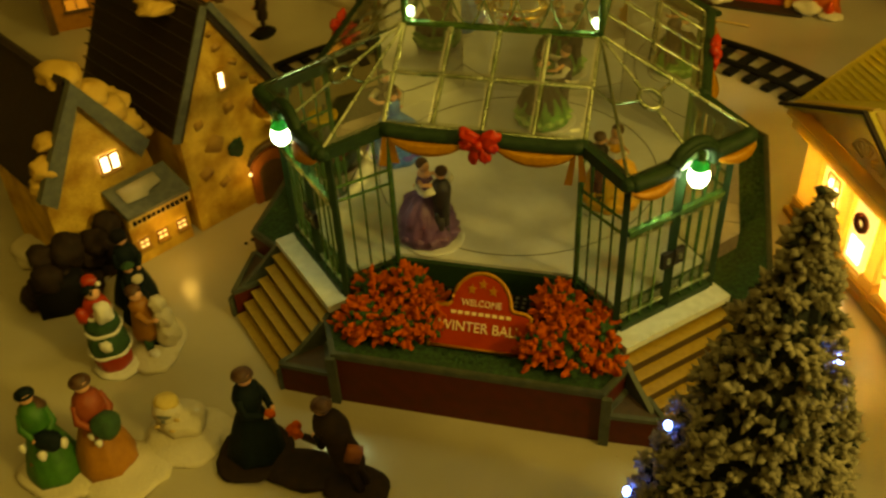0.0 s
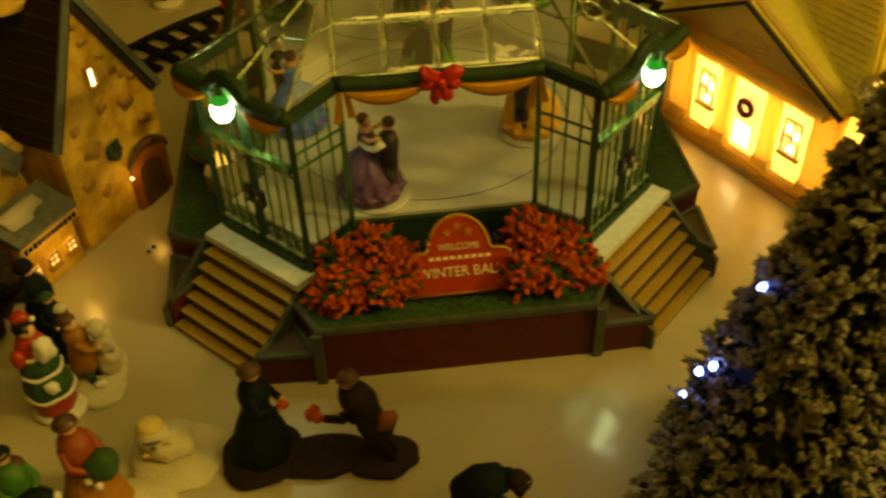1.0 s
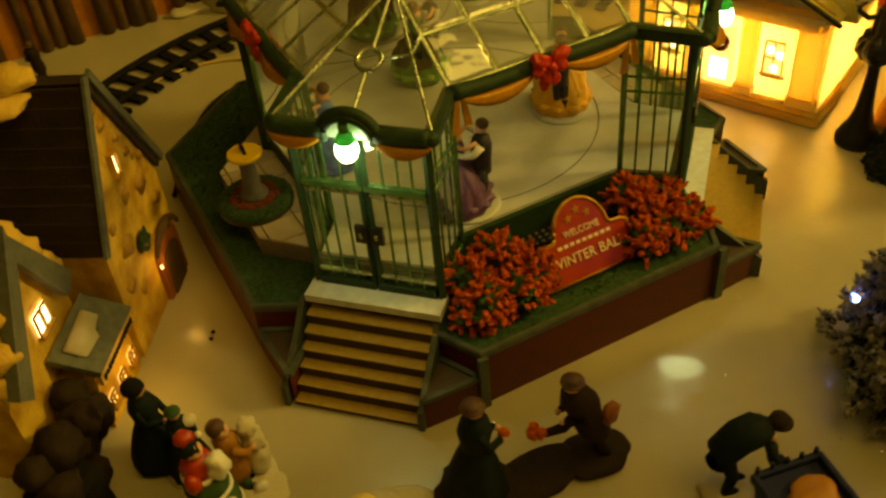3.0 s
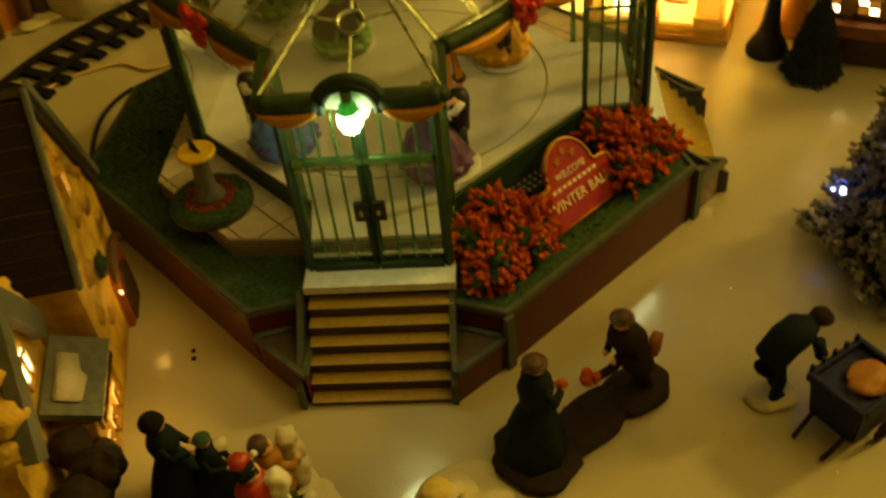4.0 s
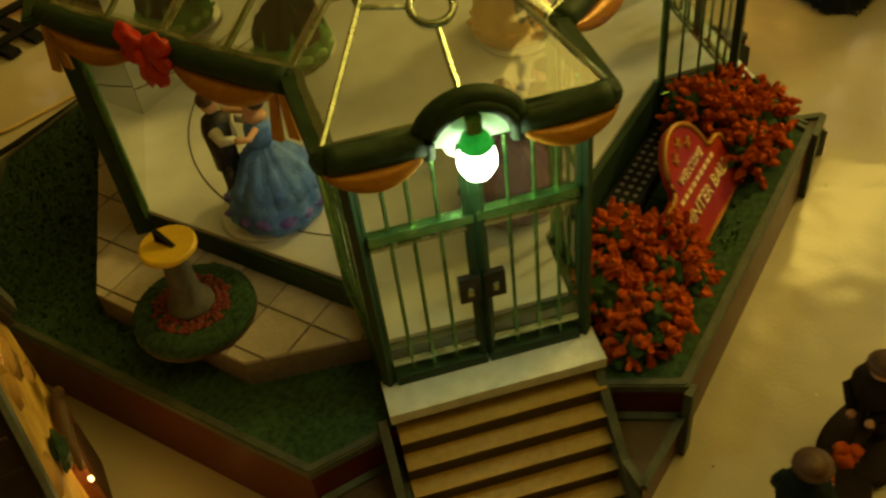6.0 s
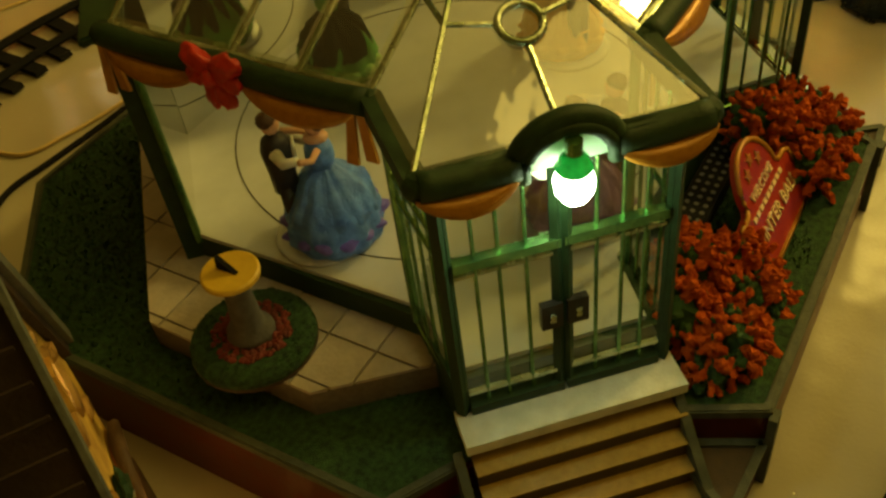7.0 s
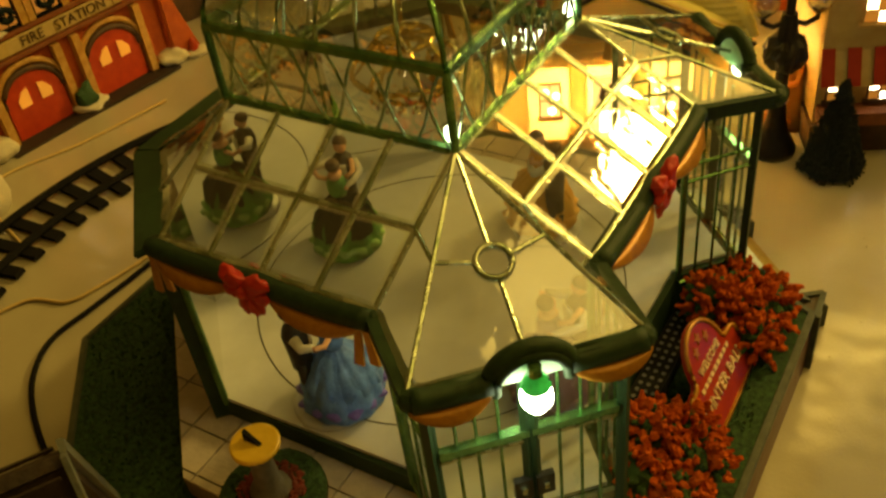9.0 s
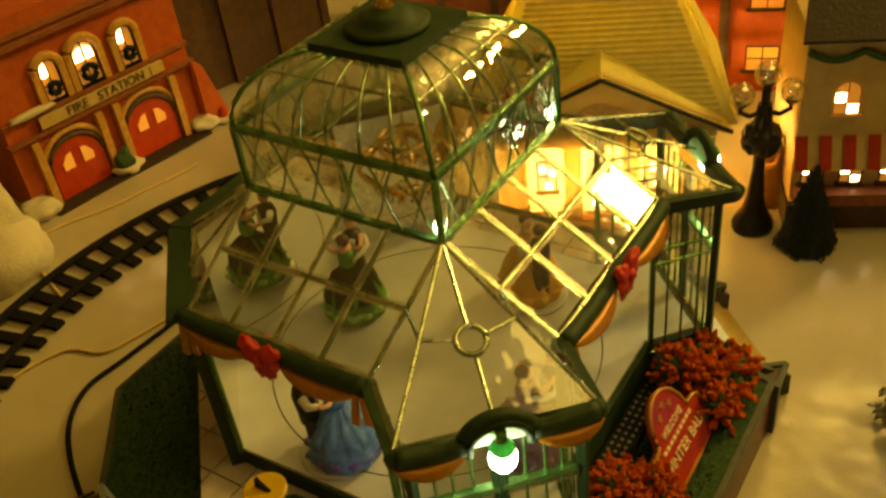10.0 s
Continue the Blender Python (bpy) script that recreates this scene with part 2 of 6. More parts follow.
    crystal=mat("crystal_drop", (0.75, 0.76, 0.72), (0.9, 0.9, 0.86), 400, 0.12, metal=1.0),
)
mirror = bpy.data.materials.new("silver_mirror")
mirror.use_nodes = True
mirror.node_tree.nodes["Principled BSDF"].inputs["Metallic"].default_value = 1.0
mirror.node_tree.nodes["Principled BSDF"].inputs["Roughness"].default_value = 0.02
mirror.node_tree.nodes["Principled BSDF"].inputs["Base Color"].default_value = (0.8, 0.8, 0.76, 1)
M["mirror"] = mirror

# ---------------------------------------------------------------- building blocks


def V(*p):
    return Vector(p)


def take(bm, verts, mi):
    for f in {f for v in verts for f in v.link_faces}:
        f.material_index = mi
    return verts


def box(bm, c, s, rz=0, rx=0, ry=0, mi=0):
    m = pose(*c, rx, ry, rz) @ Matrix.Diagonal((*s, 1))
    return take(bm, bmesh.ops.create_cube(bm, size=1, matrix=m)["verts"], mi)


def bar(bm, a, b, w, h=None, mi=0):
    """A square bar from a to b."""
    a, b = Vector(a), Vector(b)
    q = (b - a).to_track_quat("Z", "Y").to_matrix().to_4x4()
    m = Matrix.Translation((a + b) / 2) @ q @ Matrix.Diagonal((w, h or w, (b - a).length, 1))
    return take(bm, bmesh.ops.create_cube(bm, size=1, matrix=m)["verts"], mi)


def cyl(bm, a, b, r, r2=None, n=10, mi=0):
    a, b = Vector(a), Vector(b)
    q = (b - a).to_track_quat("Z", "Y").to_matrix().to_4x4()
    m = Matrix.Translation((a + b) / 2) @ q
    return take(bm, bmesh.ops.create_cone(bm, cap_ends=True, segments=n, radius1=r, radius2=r if r2 is None else r2, depth=(b - a).length, matrix=m)["verts"], mi)


def ball(bm, c, s, sub=2, mi=0, lump=0.0, seed=0, rz=0, ry=0, rx=0):
    s = (s, s, s) if isinstance(s, (int, float)) else s
    vs = bmesh.ops.create_icosphere(bm, subdivisions=sub, radius=1)["verts"]
    m = pose(*c, rx, ry, rz) @ Matrix.Diagonal((*s, 1))
    for v in vs:
        if lump:
            v.co *= 1 + lump * noise.noise(v.co * 1.7 + V(seed, 3.1 * seed, 0))
        v.co = m @ v.co
    return take(bm, vs, mi)


def prism(bm, pts, z0, z1, mi=0):
    lo, hi = [bm.verts.new((x, y, z0)) for x, y in pts], [bm.verts.new((x, y, z1)) for x, y in pts]
    n = len(pts)
    fs = [bm.faces.new(hi), bm.faces.new(lo[::-1])] + [bm.faces.new((lo[i], lo[(i + 1) % n], hi[(i + 1) % n], hi[i])) for i in range(n)]
    for f in fs:
        f.material_index = mi
    return lo + hi


def slab(bm, pts, depth, mi=0):
    """A flat polygon in space, thickened along its normal by depth."""
    pts = [Vector(p) for p in pts]
    nrm = (pts[1] - pts[0]).cross(pts[2] - pts[0]).normalized() * depth
    a, b = [bm.verts.new(p) for p in pts], [bm.verts.new(p + nrm) for p in pts]
    n = len(pts)
    for f in [bm.faces.new(b), bm.faces.new(a[::-1])] + [bm.faces.new((a[i], a[(i + 1) % n], b[(i + 1) % n], b[i])) for i in range(n)]:
        f.material_index = mi
    return a + b


def lathe(bm, prof, c=(0, 0, 0), n=16, mi=0, flute=0.0, waves=8):
    rings = []
    for r, z in prof:
        rings.append([bm.verts.new((c[0] + r * (1 + flute * math.sin(waves * 2 * math.pi * i / n)) * math.cos(2 * math.pi * i / n),
                                    c[1] + r * (1 + flute * math.sin(waves * 2 * math.pi * i / n)) * math.sin(2 * math.pi * i / n), c[2] + z)) for i in range(n)])
    fs = [bm.faces.new((a[i], a[(i + 1) % n], b[(i + 1) % n], b[i])) for a, b in zip(rings, rings[1:]) for i in range(n)]
    fs += [bm.faces.new(rings[0][::-1]), bm.faces.new(rings[-1])]
    for f in fs:
        f.material_index = mi
    return [v for ring in rings for v in ring]


def tube(bm, pts, r, n=6, mi=0, flat=1.0):
    pts = [Vector(p) for p in pts]
    rings = []
    for i, p in enumerate(pts):
        d = (pts[min(i + 1, len(pts) - 1)] - pts[max(i - 1, 0)]).normalized()
        up = V(0, 0, 1) if abs(d.z) < 0.95 else V(1, 0, 0)
        s = d.cross(up).normalized()
        u = s.cross(d)
        rr = r[i] if isinstance(r, (list, tuple)) else r
        rings.append([bm.verts.new(p + rr * (s * math.cos(2 * math.pi * k / n) + u * flat * math.sin(2 * math.pi * k / n))) for k in range(n)])
    fs = [bm.faces.new((a[i], a[(i + 1) % n], b[(i + 1) % n], b[i])) for a, b in zip(rings, rings[1:]) for i in range(n)]
    fs += [bm.faces.new(rings[0][::-1]), bm.faces.new(rings[-1])]
    for f in fs:
        f.material_index = mi


def mesh_of(name, bm, mats, smooth=False):
    bmesh.ops.recalc_face_normals(bm, faces=bm.faces[:])
    me = bpy.data.meshes.new(name)
    bm.to_mesh(me)
    bm.free()
    for m in mats if isinstance(mats, (list, tuple)) else [mats]:
        me.materials.append(M[m] if isinstance(m, str) else m)
    if smooth:
        me.polygons.foreach_set("use_smooth", [True] * len(me.polygons))
    return me


def part(name, bm, mats, parent, label="", smooth=False):
    ob = new(name, mesh_of(name, bm, mats, smooth))
    ob.parent = parent
    if name in ("pane", "curved_pane"):
        ob.visible_shadow = False
    return tagged(ob, label)


def share(name, me, parent, m=None):
    ob = new(name, me)
    ob.parent = parent
    if m is not None:
        ob.matrix_basis = m
    return ob


def thing(name, label, category, m=None, group="", kind=""):
    ob = new(name)
    ob.empty_display_size = 0.02
    if m is not None:
        ob.matrix_basis = m
    return tagged(ob, label, category, group, kind)


def whole(name, bm, mats, label, category, m=None, group="", kind="", smooth=True):
    ob = new(name, mesh_of(name, bm, mats, smooth))
    if m is not None:
        ob.matrix_basis = m
    return tagged(ob, label, category, group, kind)


def letters(name, text, size, m, material, parent, depth=0.0004, squeeze=1.0):
    cu = bpy.data.curves.new(name, "FONT")
    cu.body, cu.size, cu.extrude, cu.align_x, cu.align_y = text, size, depth, "CENTER", "CENTER"
    tmp = bpy.data.objects.new(name, cu)
    scene.collection.objects.link(tmp)
    bpy.context.view_layer.update()
    me = bpy.data.meshes.new_from_object(tmp.evaluated_get(bpy.context.evaluated_depsgraph_get()))
    bpy.data.objects.remove(tmp)
    me.materials.clear()
    me.materials.append(M[material])
    ob = new(name, me)
    ob.parent = parent
    ob.matrix_basis = m @ Matrix.Diagonal((squeeze, 1, 1, 1))
    return ob


def clip_poly(poly, keep):
    """Cuts the polygon by the convex one named keep (counterclockwise)."""
    for (ax, ay), (bx, by) in zip(keep, keep[1:] + keep[:1]):
        side = [(bx - ax) * (y - ay) - (by - ay) * (x - ax) for x, y in poly]
        out = []
        for i, p in enumerate(poly):
            j = (i + 1) % len(poly)
            if side[i] >= 0:
                out.append(p)
            if (side[i] >= 0) != (side[j] >= 0):
                f = side[i] / (side[i] - side[j])
                out.append((p[0] + f * (poly[j][0] - p[0]), p[1] + f * (poly[j][1] - p[1])))
        poly = out
        if len(poly) < 3:
            return []
    return poly


def lerp(a, b, f):
    return Vector(a) * (1 - f) + Vector(b) * f


# ---------------------------------------------------------------- room, table and snow
bm = bmesh.new()
box(bm, (0, 0, -0.035), (3.4, 2.6, 0.05))
table = whole("table", bm, "wood", "long wooden table under the white snow sheet", "table", smooth=False)
bm = bmesh.new()
N = 90
grid = [[bm.verts.new((-1.6 + 3.2 * i / N, -1.2 + 2.4 * j / N, 0)) for j in range(N + 1)] for i in range(N + 1)]
for row in grid:
    for v in row:
        away = max(0, math.hypot(v.co.x, v.co.y) - 0.38)
        v.co.z = min(away, 0.2) * 0.06 * (noise.noise(v.co * 9) + 0.3) - 0.0003
for i in range(N):
    for j in range(N):
        bm.faces.new((grid[i][j], grid[i + 1][j], grid[i + 1][j + 1], grid[i][j + 1]))
whole("ground", bm, "snow", "smooth off-white snow sheet over the table", "snow", kind="structure")
for name, c, s, m in (("floor", (0, 0, -0.78), (6.2, 5.2, 0.05), "wood"), ("ceiling", (0, 0, 1.72), (6.2, 5.2, 0.05), "plaster"),
                      ("wall_north", (0, 1.9, 0.47), (6.2, 0.06, 2.45), "board"), ("wall_south", (0, -2.5, 0.47), (6.2, 0.06, 2.45), "board"),
                      ("wall_east", (3.0, -0.3, 0.47), (0.06, 4.3, 2.45), "board"), ("wall_west", (-3.0, -0.3, 0.47), (0.06, 4.3, 2.45), "board")):
    bm = bmesh.new()
    box(bm, c, s)
    whole(name, bm, m, "plain warm brown room surface", "room", kind="structure", smooth=False)

# ---------------------------------------------------------------- glass conservatory
R2 = math.sqrt(0.5)
ZG, ZT, ZF, ZE = 0.0335, 0.0455, 0.058, 0.152  # grass, terrace, dance floor, eaves
LIFT = 0.005  # heights of the conservatory are counted from this far over the snow
hall = thing("conservatory", "green-framed glass conservatory on a dark red base, decked with gold swags", "glass house", pose(0, 0, LIFT))


def corner(side, d, s, z):
    """A place on the diagonal porch: side -1 or 1, d outwards along the diagonal, s across it."""
    return V(side * (d * R2 - s * R2) if side > 0 else -(d * R2) + s * R2, -(d * R2) - s * R2, z)


main = [(-0.077, -0.166), (0.077, -0.166), (0.0905, -0.1385), (0.1395, -0.0835), (0.1655, -0.068), (0.1655, 0.108), (0.093, 0.171), (-0.093, 0.171), (-0.1655, 0.108), (-0.1655, -0.068), (-0.1395, -0.0835), (-0.0905, -0.1385)]


def inset(pts, d):
    out = []
    n = len(pts)
    for i in range(n):
        a, b, c = V(*pts[i - 1]), V(*pts[i]), V(*pts[(i + 1) % n])
        u, w = (b - a).normalized(), (c - b).normalized()
        n1, n2 = V(-u.y, u.x), V(-w.y, w.x)
        k = (n1 + n2) / (1 + n1.dot(n2))
        out.append(tuple(b + k * d))
    return out


bm = bmesh.new()
prism(bm, main, -LIFT, ZG - 0.003)
base = part("base_wall", bm, "red", hall, "glossy dark red base wall")
bm = bmesh.new()
prism(bm, inset(main, 0.002), ZG - 0.003, ZG - 0.0008)
part("lawn", bm, "grass", hall, "dark green flocked lawn")
# worn stone rim round the base
ri, ro = inset(main, 0.003), inset(main, -0.0006)
for run in ((11, 0, 1, 2), (3, 4, 5, 6, 7, 8, 9, 10)):  # broken by the two porches
    bm = bmesh.new()
    cut = [[bm.verts.new((*p[i], z)) for p, z in ((ro, ZG - 0.0035), (ro, ZG + 0.0004), (ri, ZG + 0.0004), (ri, ZG - 0.0035))] for i in run]
    for a, b in zip(cut, cut[1:]):
        for k in range(4):
            bm.faces.new((a[k], b[k], b[(k + 1) % 4], a[(k + 1) % 4]))
    bm.faces.new(cut[0]), bm.faces.new(cut[-1][::-1])
    bmesh.ops.bevel(bm, geom=[e for e in bm.edges if all(v.co.z > ZG for v in e.verts)], offset=0.0006, segments=2, affect="EDGES")
    part("base_rim", bm, "rim", hall, "grey-green stone rim")
for x, y in ((-0.077, -0.1675), (0.079, -0.1675)):
    bm = bmesh.new()
    box(bm, (x, y, 0.0133), (0.0055, 0.003, 0.0366))
    part("pilaster", bm, "rim", hall)
# low blocks beside the stairs, each with its own cap
for side in (-1, 1):
    for tri in ([(-0.079, -0.166), (-0.0925, -0.138), (-0.111, -0.1645)], [(-0.1655, -0.0705), (-0.1635, -0.111), (-0.139, -0.0855)]):
        pts = [(x * -side, y) for x, y in tri]
        bm = bmesh.new()
        prism(bm, pts, -LIFT, 0.0145)
        blk = part("stair_block", bm, "red", hall)
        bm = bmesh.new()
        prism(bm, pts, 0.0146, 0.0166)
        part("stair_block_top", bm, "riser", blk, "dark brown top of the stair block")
        bm = bmesh.new()
        loop = [V(x, y, 0.0168) for x, y in pts]
        for p, q in zip(loop, loop[1:] + loop[:1]):
            bar(bm, p, q, 0.003, 0.0026)
        part("stair_block_rim", bm, "rim", blk, "grey-green stone rim")
# stairs at both porches
for side in (-1, 1):
    flight = part("stair_flight", bmesh.new(), "riser", hall, "ochre steps with brown risers")
    steps = 6
    for k in range(steps):
        d0, d1 = 0.158 + 0.0062 * k, 0.158 + 0.0062 * (k + 1) + 0.0008
        z = 0.0405 - 0.0071 * (k + 1)
        bm = bmesh.new()
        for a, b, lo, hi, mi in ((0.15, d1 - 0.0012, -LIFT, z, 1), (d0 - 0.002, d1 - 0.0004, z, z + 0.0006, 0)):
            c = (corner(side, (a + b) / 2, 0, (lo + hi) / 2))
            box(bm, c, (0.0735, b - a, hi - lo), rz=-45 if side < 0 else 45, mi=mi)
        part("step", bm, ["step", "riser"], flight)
    for s in (-0.0385, 0.0385):
        bm = bmesh.new()
        a, b = corner(side, 0.158, s, -LIFT), corner(side, 0.197, s, -LIFT)
        top = [corner(side, 0.157, s, ZG + 0.006), corner(side, 0.171, s, ZG - 0.006), corner(side, 0.197, s, 0.009), corner(side, 0.197, s, -LIFT)]
        w = (corner(side, 0.158, s + 0.002, 0) - corner(side, 0.158, s - 0.002, 0)) * 0.5
        slab(bm, [a - w * 0.5] + [p - w * 0.5 for p in top[::-1]], 0.0032)
        part("stair_cheek", bm, "rim", hall)
    bm = bmesh.new()
    box(bm, corner(side, 0.152, 0, 0.0417), (0.0765, 0.0155, 0.0045), rz=-45 if side < 0 else 45)
    part("threshold", bm, "sill", hall, "pale worn threshold stone")
# floor, its frame and the terrace
octo = [(-0.052, -0.104), (0.052, -0.104), (0.0755, -0.125), (0.1265, -0.0745), (0.1065, -0.049), (0.1065, 0.0515), (0.0585, 0.0985), (-0.0585, 0.0985), (-0.1065, 0.0515), (-0.1065, -0.049), (-0.1265, -0.0745), (-0.0755, -0.125)]
bm = bmesh.new()
prism(bm, octo, ZG - 0.002, ZF - 0.002)
part("floor_plinth", bm, "dgreen", hall, "dark green sill round the dance floor")
bm = bmesh.new()
fl = inset(octo, 0.0032)
for k in (5, 6, 7, 8):  # it runs under the mirrors
    fl[k] = octo[k]
prism(bm, fl, ZF - 0.002, ZF)
part("dance_floor", bm, "floor", hall, "pale polished dance floor")
bm = bmesh.new()
ring = [V(0.0915 * math.cos(a), 0.0915 * math.sin(a), ZF + 0.0001) for a in np.linspace(0, 2 * math.pi, 120)]
tube(bm, ring, 0.00035, 4)
part("track_groove", bm, "groove", hall)
for side in (-1, 1):
    hull = [(-0.1445, -0.027), (-0.113, -0.0625), (-0.1, -0.06), (-0.03, 0.14), (-0.0415, 0.149), (-0.1435, 0.048)]
    hull = [(x * -side, y) for x, y in hull]
    if side > 0:
        hull = hull[::-1]
    bm = bmesh.new()
    prism(bm, hull, ZG - 0.002, ZT - 0.0012)
    bed = part("terrace", bm, "grout", hall, "pale square terrace tiles")
    t = 0.0205
    for i in range(-12, 13):
        for j in range(-12, 16):
            x0, y0 = i * t + 0.004, j * t + 0.003
            piece = clip_poly([(x0, y0), (x0 + t - 0.0009, y0), (x0 + t - 0.0009, y0 + t - 0.0009), (x0, y0 + t - 0.0009)], hull)
            if len(piece) > 2 and abs(sum(p[0] * q[1] - p[1] * q[0] for p, q in zip(piece, piece[1:] + piece[:1]))) > 2e-5:
                bm = bmesh.new()
                dz = random.uniform(0, 0.0003)
                prism(bm, piece, ZT - 0.0012, ZT + dz)
                part("tile", bm, "tile", bed)
# back: three panels of dark green wall, a mirror on the inside of each, and the eave that crowns them
back_plan = [V(0.1065, 0.0515, 0), V(0.0585, 0.0985, 0), V(-0.0585, 0.0985, 0), V(-0.1065, 0.0515, 0)]
for p, q in zip(back_plan, back_plan[1:]):
    along = (q - p).normalized()
    outward = V(along.y, -along.x, 0)
    low, high = V(0, 0, ZG - 0.002), V(0, 0, ZE - 0.004)
    bm = bmesh.new()
    slab(bm, [p + low, q + low, q + high, p + high], 0.007)
    wall = part("back_wall", bm, "dgreen", hall, "dark green back wall")
    lo, hi = V(0, 0, ZF - 0.0005), V(0, 0, ZE - 0.006)
    a, b = p + along * 0.0004 - outward * 0.0006, q - along * 0.0004 - outward * 0.0006
    bm = bmesh.new()
    slab(bm, [a + lo, b + lo, b + hi, a + hi], 0.0005)
    part("mirror", bm, mirror, wall, "tall mirror behind the dance floor")
    bm = bmesh.new()
    top = V(0, 0, ZE - 0.0012)
    slab(bm, [p + top - outward * 0.002, q + top - outward * 0.002, q + top + outward * 0.0125 + along * 0.005, p + top + outward * 0.0125 - along * 0.005], 0.0034)
    bmesh.ops.bevel(bm, geom=bm.edges[:], offset=0.0008, segments=2, affect="EDGES")
    part("back_eave", bm, "dgreen", wall)


def bevelled(bm, pts, up_, margin=0.0034, rise=0.0009):
    """A pane whose margins are ground to a slope."""
    n, mid = len(pts), sum(pts, V(0, 0, 0)) / len(pts)
    outer = [bm.verts.new(p) for p in pts]
    inner = [bm.verts.new(p + (mid - p).normalized() * margin + up_ * rise * (1 if up_.z > 0 else -1)) for p in pts]
    bm.faces.new(inner)
    for i in range(n):
        bm.faces.new((outer[i], outer[(i + 1) % n], inner[(i + 1) % n], inner[i])).material_index = 1


def glazing(parent, quad, nu, nv, r=0.0013, border=True, pane_mat="glass", bars="came"):
    """Panes and bars over the quad a b c d, from a-b (nu) and a-d (nv)."""
    a, b, c, d = [Vector(p) for p in quad]
    at = lambda u, v: (a * (1 - u) + b * u) * (1 - v) + (d * (1 - u) + c * u) * v
    for i in range(nu):
        for j in range(nv):
            bm = bmesh.new()
            pts = [at(i / nu, j / nv), at((i + 1) / nu, j / nv), at((i + 1) / nu, (j + 1) / nv), at(i / nu, (j + 1) / nv)]
            tip = (b - a).cross(d - a).normalized() * random.uniform(-0.0004, 0.0004)
            tilt = (b - a).cross(d - a).normalized() * random.uniform(-0.0004, 0.0004)
            pts = [pts[0] + tip + tilt, pts[1] + tip - tilt, pts[2] - tip - tilt, pts[3] - tip + tilt]
            if (pts[2] - pts[3]).length < 1e-5:
                pts = pts[:3]
            bevelled(bm, pts, (b - a).cross(d - a).normalized())
            part("pane", bm, [pane_mat, "bevelglass"], parent)
    face = (b - a).cross(d - a).normalized()

    def strip(p, q):
        """A moulded bar of low oval section lying in the plane of the panes."""
        w, o = (q - p).normalized().cross(face) * r, face * r * 0.5
        ends = [[bm.verts.new(e + w * math.cos(t) + o * math.sin(t)) for t in np.linspace(0, 2 * math.pi, 11)[:-1]] for e in (p, q)]
        for k in range(10):
            bm.faces.new((ends[0][k], ends[0][(k + 1) % 10], ends[1][(k + 1) % 10], ends[1][k]))

    for i in range(0 if border else 1, nu + (1 if border else 0)):
        bm = bmesh.new()
        strip(at(i / nu, 0), at(i / nu, 1))
        part("glazing_bar", bm, bars, parent, smooth=True)
    for j in range(0 if border else 1, nv + (1 if border else 0)):
        if (at(0, j / nv) - at(1, j / nv)).length > 1e-4:
            bm = bmesh.new()
            strip(at(0, j / nv), at(1, j / nv))
            part("glazing_bar", bm, bars, parent, smooth=True)


T, ZC, ZM, ZP = 0.0535, 0.1845, 0.2165, 0.246
EX = 0.108
for name, q in (("roof_slope", [(-T, -T, ZC), (-T, 0.052, ZC), (-EX, 0.052, ZE), (-EX, -0.0485, ZE)]),
                ("roof_slope", [(T, -T, ZC), (T, 0.052, ZC), (EX, 0.052, ZE), (EX, -0.0485, ZE)]),
                ("roof_slope", [(-T, -T, ZC), (T, -T, ZC), (0.0535, -0.106, ZE), (-0.0535, -0.106, ZE)]),
                ("roof_slope", [(-T, 0.052, ZC), (T, 0.052, ZC), (0.0585, 0.0985, ZE), (-0.0585, 0.0985, ZE)])):
    slope = part(name, bmesh.new(), "came", hall, "sloping glass roof in two rows of panes")
    glazing(slope, q, 4, 2)
for side in (-1, 1):  # three-cornered panes over the slanting back panels
    facet = part("roof_facet", bmesh.new(), "came", hall, "three-cornered glass pane of the roof")
    peak, fore, aft = V(side * T, 0.052, ZC), V(side * EX, 0.052, ZE), V(side * 0.0585, 0.0985, ZE)
    bm = bmesh.new()
    bm.faces.new([bm.verts.new(p) for p in (peak, fore, aft)])
    part("pane", bm, "glass", facet)
    bm = bmesh.new()
    cyl(bm, peak, lerp(fore, aft, 0.5), 0.0009, n=6)
    part("glazing_bar", bm, "came", facet)
DW, DF = 0.0395, 0.149
